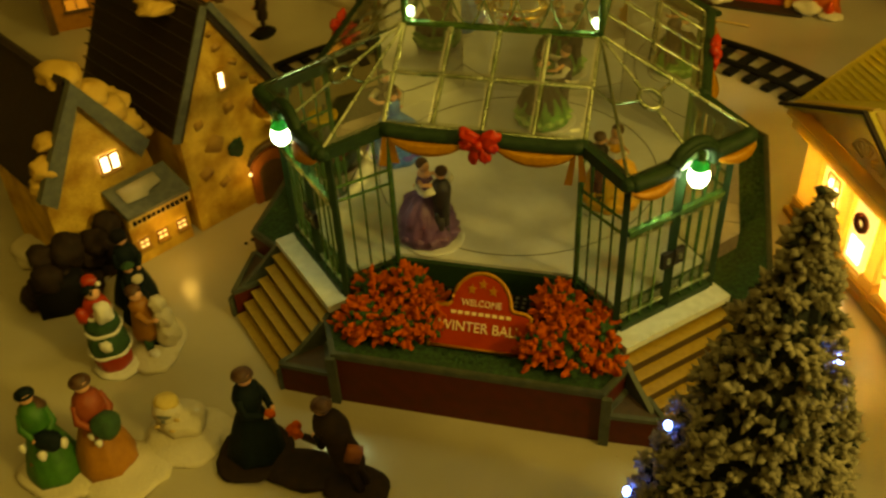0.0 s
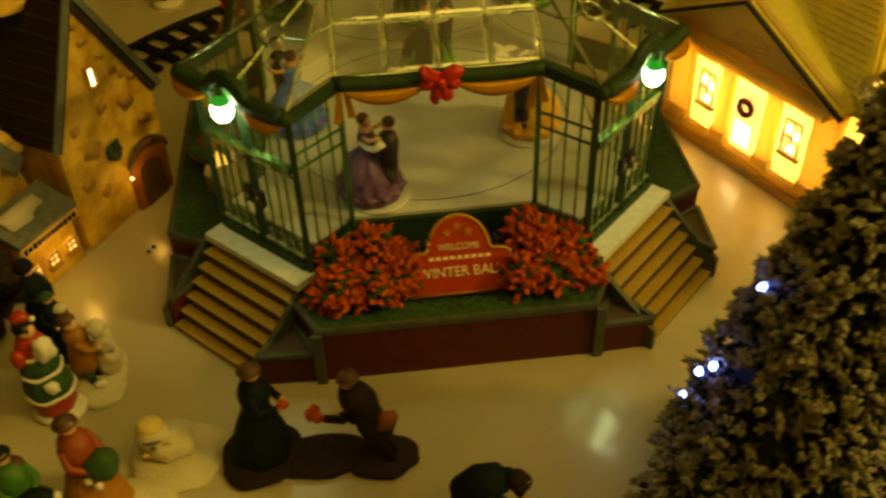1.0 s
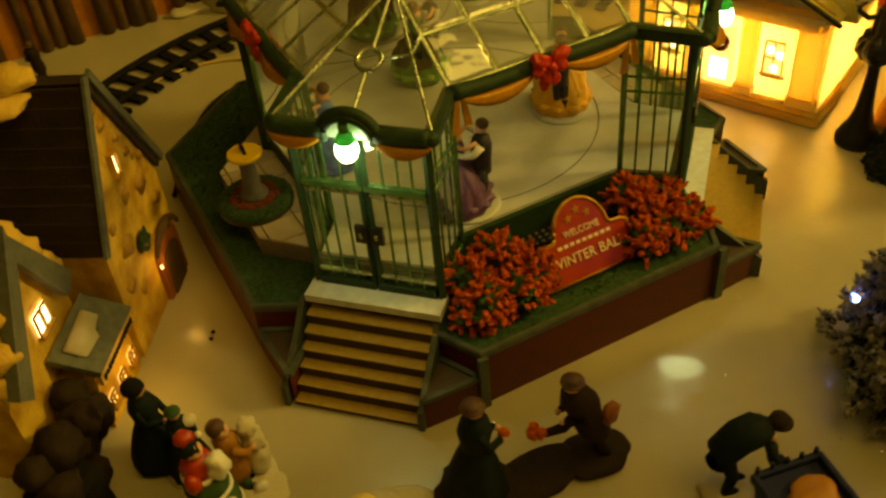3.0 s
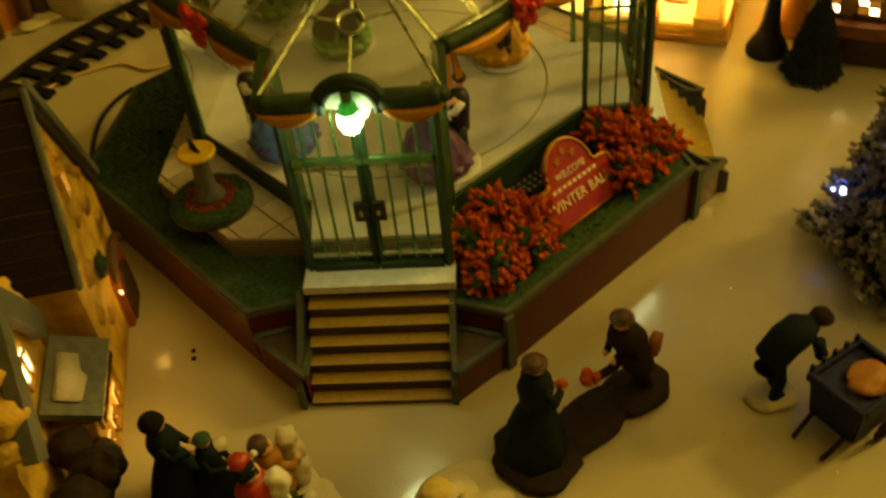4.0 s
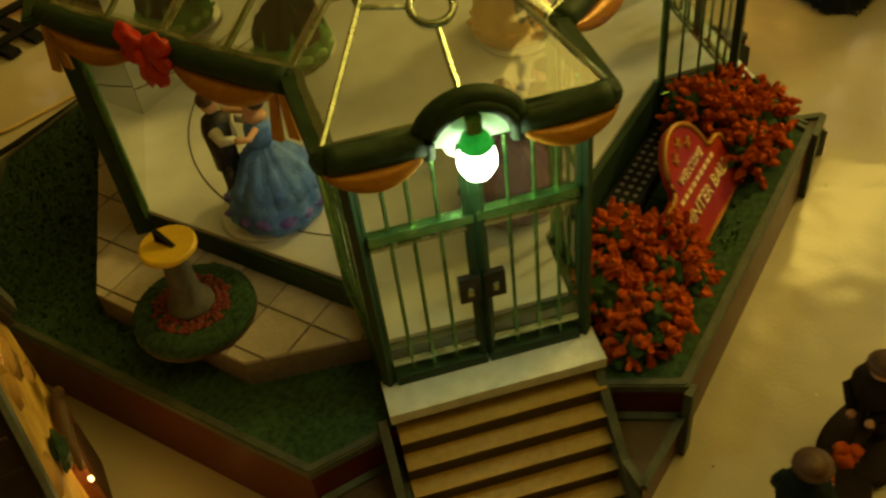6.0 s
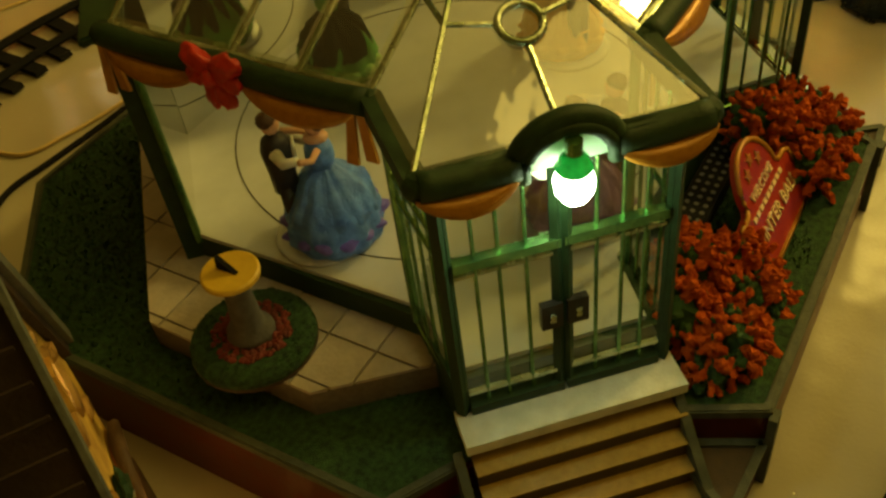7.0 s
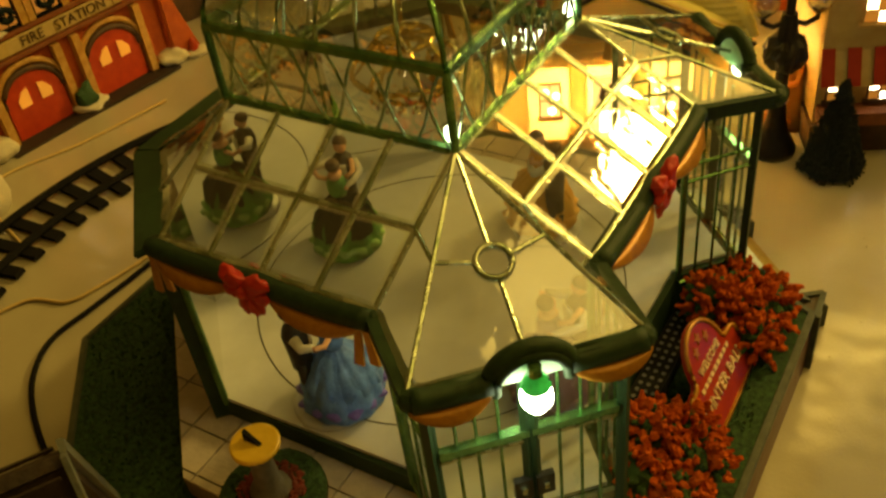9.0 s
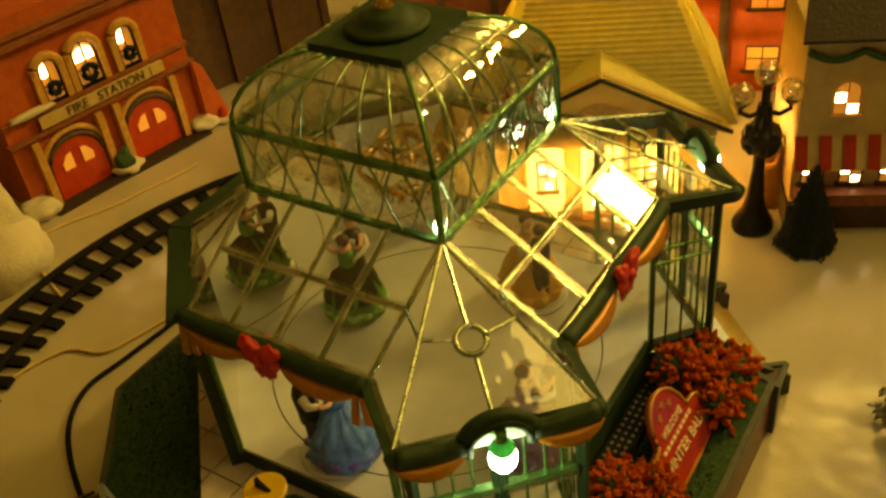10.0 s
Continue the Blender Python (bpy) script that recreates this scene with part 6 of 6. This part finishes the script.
def conifer(name, m, h, r, label, snow, seed, count, lights=(), tufts_each=9):
    rng = random.Random(seed)
    ob = thing(name, label, "tree", m)
    bm = bmesh.new()
    tube(bm, [V(0, 0, 0), V(0.001, 0, h * 0.4), V(0, 0.001, h * 0.97)], [r * 0.13, r * 0.08, r * 0.012], 8)
    lathe(bm, [(r * 0.4, 0), (r * 0.36, h * 0.02)], (0, 0, 0), 16)
    part("trunk", bm, "timber", ob, smooth=True)
    bm = bmesh.new()
    full = 0.72 if snow else 0.93
    lathe(bm, [(r * full, h * 0.03), (r * full * 0.7, h * 0.3), (r * full * 0.36, h * 0.62), (r * full * 0.07, h * 0.93)], (0, 0, 0), 24, 0, 0.18 if snow else 0.04, 7)
    part("inner_foliage", bm, "needle", ob, "shadowy inner foliage")
    tufts = {False: ([], []), True: ([], [])}
    size = min(0.0076, h * 0.034)
    for k in range(count):
        f = rng.random() ** 0.58
        z = h * (0.02 + 0.965 * (1 - f))
        a = rng.uniform(0, 2 * math.pi)
        tier = (1 if snow else 0.3) * 0.09 * math.sin(f * 60 + 2.2 * math.sin(3 * a)) + 0.07 * math.sin(6 * a + f * 9)
        rim = r * (f ** 0.92) * (1 + tier) + 0.0012
        deep = rng.random() ** 2
        twig = V(math.cos(a + rng.uniform(-0.35, 0.35)), math.sin(a + rng.uniform(-0.35, 0.35)), rng.uniform(-0.05, 0.6)).normalized()
        tip = V(math.cos(a), math.sin(a), 0) * rim * (1 - 0.3 * deep) + V(0, 0, z)
        white = rng.random() < snow * (1.2 - 0.9 * deep)
        for q in range(tufts_each):
            back = rng.random()
            d = (twig * 0.8 + V(rng.gauss(0, 0.75), rng.gauss(0, 0.75), rng.gauss(0, 0.75))).normalized()
            p = tip - twig * size * 0.9 * back
            ln, wd = size * rng.uniform(0.35, 0.75), size * rng.uniform(0.13, 0.24)
            u = d.cross(V(0.3, 0.2, 1)).normalized() * wd
            w = d.cross(u).normalized() * wd
            vs, fs = tufts[white and back < 0.62 + 0.3 * rng.random()]
            o = len(vs)
            vs += [p - d * ln * 0.2, p + u + d * ln * 0.35, p + w + d * ln * 0.45, p - u + d * ln * 0.35, p - w + d * ln * 0.45, p + d * ln]
            for i in range(4):
                j = (i + 1) % 4
                fs += [(o, o + 1 + i, o + 1 + j), (o + 1 + i, o + 5, o + 1 + j)]
    for is_pale, name_, mm, lab in ((False, "needles", "needle", "dark green needle sprays"), (True, "flocked_foliage", "flock", "cream flocked branch tips")):
        if tufts[is_pale][0]:
            me = bpy.data.meshes.new(name_)
            me.from_pydata([tuple(v) for v in tufts[is_pale][0]], [], tufts[is_pale][1])
            me.materials.append(M[mm])
            me.polygons.foreach_set("use_smooth", [True] * len(me.polygons))
            tagged(share(name_, me, ob), lab, kind="stuff")
    for spot in lights:
        bm = bmesh.new()
        ball(bm, spot, (0.0015, 0.0015, 0.0024), 2)
        part("light_bulb", bm, "led", ob, "blue fairy light")
    return ob


conifer("christmas_tree", pose(0.137, -0.284, 0), 0.268, 0.0635, "large flocked Christmas tree with blue lights", 1.0, 4, 2400, ((-0.043, 0.019, 0.0895), (-0.043, 0.0075, 0.1054), (-0.0315, 0.0057, 0.15), (-0.026, 0.0525, 0.0337), (-0.0365, 0.0433, 0.0454), (0.02, -0.0485, 0.07), (0.0162, -0.0025, 0.2017)))
conifer("small_pine", pose(0.2535, -0.138, 0), 0.068, 0.0195, "small dark green pine beside the street lamp", 0.0, 6, 1900)

# ---------------------------------------------------------------- cream shop with striped awning
shop = thing("cream_shop", "cream rendered shop with lit windows and red striped awning", "shop", pose(0.287, -0.156, 0.0155, 0, 0, math.degrees(math.atan2(-0.91, 0.42))))
bm = bmesh.new()
box(bm, (0.01, 0.045, 0.066), (0.1, 0.085, 0.132))
part("wall", bm, "cream", shop)
bm = bmesh.new()
box(bm, (0.01, -0.004, 0.0135), (0.098, 0.014, 0.009))
part("window_box", bm, "rust", shop, "rust-red window ledge")
bm = bmesh.new()
box(bm, (0.01, 0.042, -0.0055), (0.104, 0.09, 0.02))
part("footing", bm, "timber", shop)
for k in range(7):
    bm = bmesh.new()
    x = -0.037 + 0.0155 * k
    slab(bm, [(x - 0.004, 0.002, 0.058), (x - 0.004, -0.009, 0.037), (x + 0.004, -0.009, 0.037), (x + 0.004, 0.002, 0.058)], 0.001)
    part("awning_stripe", bm, "signred", shop)
bm = bmesh.new()
slab(bm, [(-0.04, 0.004, 0.0565), (-0.04, -0.007, 0.0355), (0.06, -0.007, 0.0355), (0.06, 0.004, 0.0565)], 0.001)
part("awning", bm, "cream", shop)
for x in (-0.027, -0.002, 0.024, 0.047):
    window(shop, x, 0.0275, 0.0145, 0.013, y=0.0023, glass="warmlit", frame_mat="timber", two=True)
for x in (-0.012, 0.03):
    window(shop, x, 0.083, 0.0165, 0.016, y=0.0023, glass="warmlit", frame_mat="trim", arch=True, two=True)
bm = bmesh.new()
tube(bm, [V(-0.04 + 0.1 * f, -0.001, 0.121 - 0.006 * abs(math.sin(f * 3 * math.pi))) for f in np.linspace(0, 1, 31)], 0.0024, 7)
part("garland", bm, "garland", shop, "dark green garland", True)
bm = bmesh.new()
slab(bm, [(-0.045, -0.004, 0.128), (0.065, -0.004, 0.128), (0.055, 0.045, 0.165), (-0.035, 0.045, 0.165)], 0.004)
part("roof", bm, "brownroof", shop)
bm = bmesh.new()
person(bm, (0, 0, 0.0), 0.058, 0, 1, (0, 0), skirt=0, turn=2.5, wide=1.25, face=2)
whole("standing_lady", bm, ["ochre", "coatred", "skin"], "lady in an ochre cloak standing by the shop", "figurine", pose(0.3, -0.098, 0))

# ---------------------------------------------------------------- fire station
fire = thing("fire_station", "red brick fire station with arched engine doors and lit windows", "fire station", pose(0.0486, 0.4338, 0, 0, 0, -9.4))
bm = bmesh.new()
box(bm, (0.085, 0.05, 0.082), (0.178, 0.1, 0.164))
part("wall", bm, "brick", fire)
for c, s in (((0.085, -0.002, 0.066), (0.182, 0.007, 0.003)), ((0.085, -0.001, 0.0835), (0.18, 0.005, 0.0035)), ((0.085, -0.003, 0.143), (0.184, 0.009, 0.004)), ((0.085, -0.001, 0.15), (0.182, 0.006, 0.005))):
    bm = bmesh.new()
    box(bm, c, s)
    part("stone_course", bm, "rust", fire, "rust-red stone course")
bm = bmesh.new()
box(bm, (0.085, -0.003, 0.0745), (0.118, 0.0026, 0.0105))
fsign = part("sign_board", bm, "wire", fire, "tan name board with dark lettering")
for x in (0.031, 0.139):
    bm = bmesh.new()
    box(bm, (x, -0.0042, 0.0745), (0.013, 0.0022, 0.0095))
    part("sign_end", bm, "cream", fsign)
letters("sign_lettering", "FIRE   STATION", 0.0112, pose(0.0875, -0.0047, 0.0745) @ up, "timber", fsign, squeeze=1.0)
for gx in (0.044, 0.119):
    bm = bmesh.new()
    pts = [(gx - 0.024, 0.0), (gx + 0.024, 0.0)] + [(gx + 0.024 * math.cos(a), 0.03 + 0.022 * math.sin(a)) for a in np.linspace(0, math.pi, 13)]
    slab(bm, [(x, -0.001, z) for x, z in pts], 0.002)
    edoor = part("engine_door", bm, "engine", fire, "bright red arched engine door")
    for s in (-1, 1):
        bm = bmesh.new()
        pts = [(gx + s * 0.0045, 0.0265), (gx + s * 0.014, 0.0265), (gx + s * 0.0145, 0.033), (gx + s * 0.0095, 0.0395), (gx + s * 0.0045, 0.041)]
        slab(bm, [(x, -0.0035, z) for x, z in (pts if s > 0 else pts[::-1])], 0.0008)
        part("door_pane", bm, "ember", edoor)
    bm = bmesh.new()
    tube(bm, [V(gx + 0.0255 * math.cos(a), -0.002, 0.03 + 0.0235 * math.sin(a)) for a in np.linspace(0, math.pi, 15)], 0.0026, 7)
    part("door_arch", bm, "timber", edoor, smooth=True)
    bm = bmesh.new()
    tube(bm, [V(gx + 0.0295 * math.cos(a), -0.0015, 0.031 + 0.0285 * math.sin(a)) for a in np.linspace(0.1, math.pi - 0.1, 17)], 0.0026, 7)
    part("stone_arch", bm, "firetrim", edoor, "yellow stone arch", True)
for x in (0.014, 0.0735, 0.0905, 0.149):
    bm = bmesh.new()
    box(bm, (x, -0.003, 0.031), (0.0062, 0.008, 0.062))
    part("pier", bm, "firetrim", fire)
for gx, w in ((0.047, 0.016), (0.08, 0.021), (0.119, 0.0155)):
    win = window(fire, gx, 0.1005, w, 0.026, y=-0.0005, glass="warmlit", frame_mat="black", arch=True)
    bm = bmesh.new()
    slab(bm, [(gx - w * 0.42, -0.002, 0.108), (gx - w * 0.06, -0.002, 0.108), (gx - w * 0.06, -0.002, 0.1195), (gx - w * 0.36, -0.002, 0.1165)], 0.0005)
    if w > 0.016:
        slab(bm, [(gx + w * 0.08, -0.002, 0.108), (gx + w * 0.42, -0.002, 0.108), (gx + w * 0.36, -0.002, 0.1165), (gx + w * 0.08, -0.002, 0.12)], 0.0005)
    part("bright_pane", bm, "hot", win)
    bm = bmesh.new()
    tube(bm, [V(gx + w * 0.28 * math.cos(a), -0.0042, 0.0975 + w * 0.28 * math.sin(a)) for a in np.linspace(0, 2 * math.pi, 15)], 0.0027, 7)
    part("wreath", bm, "coatgreen", win, "dark green wreath", True)
    bm = bmesh.new()
    tube(bm, [V(gx + (w / 2 + 0.004) * math.cos(a), -0.002, 0.113 + (w / 2 + 0.004) * math.sin(a)) for a in np.linspace(0, math.pi, 13)], 0.0038, 7)
    for s in (-1, 1):
        bar(bm, (gx + s * (w / 2 + 0.004), -0.002, 0.086), (gx + s * (w / 2 + 0.004), -0.002, 0.113), 0.0056)
    part("window_arch", bm, "firetrim", win, smooth=False)
bm = bmesh.new()
slab(bm, [(0.17, 0.004, 0), (0.199, 0.004, 0), (0.191, 0.004, 0.024), (0.181, 0.004, 0.06), (0.17, 0.004, 0.068)], 0.012)
bmesh.ops.bevel(bm, geom=bm.edges[:], offset=0.0015, segments=2, affect="EDGES")
part("buttress", bm, "brick", fire, "sloping brick buttress")
snow_pad(fire, [((0.19, -0.014, 0.002), (0.012, 0.008, 0.004)), ((0.022, -0.004, 0.0865), (0.02, 0.0045, 0.003)), ((-0.004, -0.006, 0.008), (0.018, 0.014, 0.01)), ((0.168, -0.006, 0.006), (0.014, 0.012, 0.007)), ((0.082, -0.008, 0.004), (0.014, 0.01, 0.006))], seed=21)
bm = bmesh.new()
box(bm, (0.085, -0.0105, 0.0012), (0.16, 0.019, 0.0024))
part("apron", bm, "brownroof", fire, "dark paved apron")
bm = bmesh.new()
ball(bm, (0.0805, -0.009, 0.012), (0.009, 0.007, 0.013), 2, lump=0.5)
part("door_shrub", bm, "garland", fire)
bm = bmesh.new()
lathe(bm, [(0.004, 0), (0.0042, 0.008), (0.003, 0.011), (0.0032, 0.0125), (0.001, 0.0155)], (0, 0, 0), 12)
whole("fire_hydrant", bm, "engine", "small red hydrant with snow at its foot", "hydrant", pose(0.232, 0.392, 0))

# snow banks and dwellings behind the railway
bm = bmesh.new()
for k, (x, y, z, sx, sy, sz) in enumerate(((0, 0, 0.04, 0.034, 0.03, 0.048), (-0.004, -0.02, 0.018, 0.038, 0.03, 0.03), (0.004, 0.006, 0.085, 0.026, 0.024, 0.03), (0.012, 0.004, 0.118, 0.017, 0.017, 0.02))):
    ball(bm, (x, y, z), (sx, sy, sz), 3, lump=0.22, seed=k * 2.3)
whole("snow_bank", bm, "cotton", "rounded cotton snow bank behind the railway", "snow", pose(-0.016, 0.408, -0.004))


def far_house(name, m, w, d, h, rh, wall_mat, roof_mat, label, lit_mat, cols, rows, door=None, seed=0, some=0.85):
    rng = random.Random(seed)
    ob = thing(name, label, "house", m)
    bm = bmesh.new()
    box(bm, (0, d / 2, h / 2), (w, d, h))
    part("wall", bm, wall_mat, ob)
    bm = bmesh.new()
    slab(bm, [(-w * 0.54, -d * 0.06, h), (w * 0.54, -d * 0.06, h), (w * 0.5, d / 2, h + rh), (-w * 0.5, d / 2, h + rh)], 0.004)
    slab(bm, [(w * 0.54, d * 1.06, h), (-w * 0.54, d * 1.06, h), (-w * 0.5, d / 2, h + rh), (w * 0.5, d / 2, h + rh)], 0.004)
    part("roof", bm, roof_mat, ob)
    for i in range(cols):
        for j in range(rows):
            if rng.random() < some:
                window(ob, -w / 2 + w * (i + 0.5) / cols, h * (j + 0.6) / rows, w / cols * 0.4, h / rows * 0.4, y=0, glass=lit_mat if rng.random() < 0.7 else "warmlit", frame_mat="timber")
    n = cols + 1
    for i in range(n):
        bm = bmesh.new()
        box(bm, (-w / 2 + w * i / cols, -0.003, h / 2), (0.008, 0.007, h))
        part("corner_timber", bm, "timber", ob)
    if door:
        bm = bmesh.new()
        box(bm, (door, -0.003, h * 0.2), (w * 0.12, 0.004, h * 0.4))
        part("door", bm, "rust", ob)
    return ob


# log house close behind the track
log_house = thing("log_house", "brown upright-log house with burnt orange boards", "house", pose(-0.165, 0.3935, 0, 0, 0, 2))
bm = bmesh.new()
box(bm, (0, 0.045, 0.06), (0.25, 0.08, 0.12))
part("wall", bm, "panel", log_house, "burnt orange boarded wall")
rng = random.Random(12)
x = -0.122
while x < 0.125:
    bm = bmesh.new()
    r = rng.uniform(0.0045, 0.008)
    tube(bm, [V(x, 0.002, 0), V(x + rng.uniform(-0.001, 0.001), 0.002, 0.06), V(x, 0.002, 0.124)], r, 9)
    part("log", bm, "logs" if rng.random() < 0.55 else "timber", log_house, smooth=True)
    x += rng.choice((0.012, 0.014, 0.029))
for s in (-1, 1):
    bm = bmesh.new()
    slab(bm, [(-0.135, 0.042 + s * 0.06, 0.115), (0.135, 0.042 + s * 0.06, 0.115), (0.13, 0.042, 0.16), (-0.13, 0.042, 0.16)], 0.005 * -s)
    part("roof", bm, "brownroof", log_house, "dark brown roof")
for x in (-0.1, -0.028, 0.05):
    window(log_house, x, 0.062, 0.012, 0.014, y=0.0, glass="warmlit", frame_mat="timber")
snow_pad(log_house, [((-0.1, -0.008, 0.002), (0.03, 0.014, 0.005)), ((0.1, -0.004, 0.002), (0.03, 0.012, 0.005))], "snow_foot", seed=41)
far_house("brick_house", pose(0.43, 0.02, 0, 0, 0, -70), 0.2, 0.1, 0.17, 0.05, "brick", "brownroof", "tall orange brick house with ochre windows", "warmlit", 3, 3, None, 5)
far_house("dark_house", pose(0.32, 0.42, 0, 0, 0, -20), 0.16, 0.1, 0.16, 0.06, "timber", "brownroof", "dark timber house beside the fire station", "warmlit", 3, 3, None, 7, 0.0)
far_house("row_house", pose(0.5, 0.25, 0, 0, 0, -50), 0.22, 0.1, 0.2, 0.05, "rust", "brownroof", "rust-red row house with dim amber windows", "warmlit", 4, 3, None, 11, 0.35)
far_house("inn", pose(-0.42, 0.3, 0, 0, 0, 35), 0.22, 0.12, 0.12, 0.06, "ochre", "brownroof", "ochre inn with amber windows behind the cottage", "warmlit", 4, 2, None, 13)
far_house("corner_house", pose(0.42, -0.34, 0, 0, 0, -100), 0.2, 0.1, 0.14, 0.05, "cream", "brownroof", "cream corner house with amber windows", "lit", 4, 2, None, 17)

# ---------------------------------------------------------------- railway and cables
for x, y in ((-0.1862, -0.0335), (-0.189, -0.0385)):
    bm = bmesh.new()
    ball(bm, (0, 0, 0.0008), (0.0015, 0.0012, 0.001), 2, lump=0.4, seed=x * 90)
    whole("coal_lump", bm, "black", "tiny black lump lying on the snow", "coal", pose(x, y, 0))
rail = thing("railway_track", "black toy railway track curving over the snow", "railway track", pose(0, 0.034, 0.001))
arc = np.linspace(radians(28), radians(147), 46)
for r in (0.312, 0.281):
    bm = bmesh.new()
    tube(bm, [V(r * math.cos(a), r * math.sin(a), 0.0052) for a in arc], 0.0029, 6)
    part("rail", bm, "black", rail)
bm = bmesh.new()
box(bm, (0.2935, 0, 0.0016), (0.054, 0.0088, 0.0032))
for v in bm.verts:
    if v.co.z > 0.002:
        v.co.x += math.copysign(0.001, 0.2935 - v.co.x)
tie = mesh_of("tie", bm, "black")
for a in np.linspace(radians(29.5), radians(145.5), 29):
    share("tie", tie, rail, Matrix.Rotation(a, 4, "Z"))


for x, y, seed, mats_, lab in ((-0.302, 0.276, 2, ["black", "coatbrown", "hair", "skin"], "dark crouching figurine on a black base by the railway"), (-0.216, 0.331, 5, ["cotton", "coatbrown", "hair", "skin"], "brown figurine on a snow base by the railway")):
    bm = bmesh.new()
    ball(bm, (0, 0, 0.001), (0.015, 0.012, 0.004), 2, 0, lump=0.25, seed=seed)
    person(bm, (0, 0, 0.003), 0.042, 1, 2, (0.1, 0), turn=seed, wide=1.2)
    whole("railway_figure", bm, mats_, lab, "figurine", pose(x, y, 0, 0, 0, 40 * seed))


def cable(name, pts, r, m, label):
    ob = None
    bm = bmesh.new()
    P_ = [Vector(p) for p in pts]
    fine = []
    for i in range(len(P_) - 1):
        p0, p1, p2, p3 = P_[max(i - 1, 0)], P_[i], P_[i + 1], P_[min(i + 2, len(P_) - 1)]
        for t in np.linspace(0, 1, 9)[:-1]:
            fine.append(0.5 * (2 * p1 + (p2 - p0) * t + (2 * p0 - 5 * p1 + 4 * p2 - p3) * t * t + (3 * p1 - p0 - 3 * p2 + p3) * t ** 3))
    tube(bm, fine + [P_[-1]], r, 7)
    return whole(name, bm, m, label, "cable")


cable("power_cable", [(-0.168, 0.112, 0.0018), (-0.15, 0.15, 0.0018), (-0.128, 0.19, 0.0018), (-0.106, 0.216, 0.0018), (-0.08, 0.2295, 0.0018), (-0.05, 0.227, 0.0018), (-0.01, 0.2235, 0.0018), (0.05, 0.221, 0.0018), (0.12, 0.215, 0.0018)], 0.0017, "black", "black power cable lying on the snow")
cable("light_wire", [(-0.21, 0.25, 0.0013), (-0.12, 0.285, 0.0013), (-0.065, 0.2755, 0.0013), (-0.0517, 0.2474, 0.0013), (-0.03, 0.238, 0.0013), (0.003, 0.23, 0.0013), (0.06, 0.226, 0.0013)], 0.0012, "wire", "beige lamp wire lying on the snow")
cable("light_wire", [(0.012, 0.42, 0.0013), (-0.005, 0.375, 0.0013), (-0.0186, 0.3368, 0.0013), (-0.03, 0.3, 0.0013)], 0.0012, "wire", "beige lamp wire lying on the snow")
cable("light_wire", [(-0.02, 0.4, 0.0013), (0.031, 0.404, 0.0013), (0.085, 0.38, 0.0013), (0.16, 0.36, 0.0013)], 0.0012, "wire", "beige lamp wire lying on the snow")
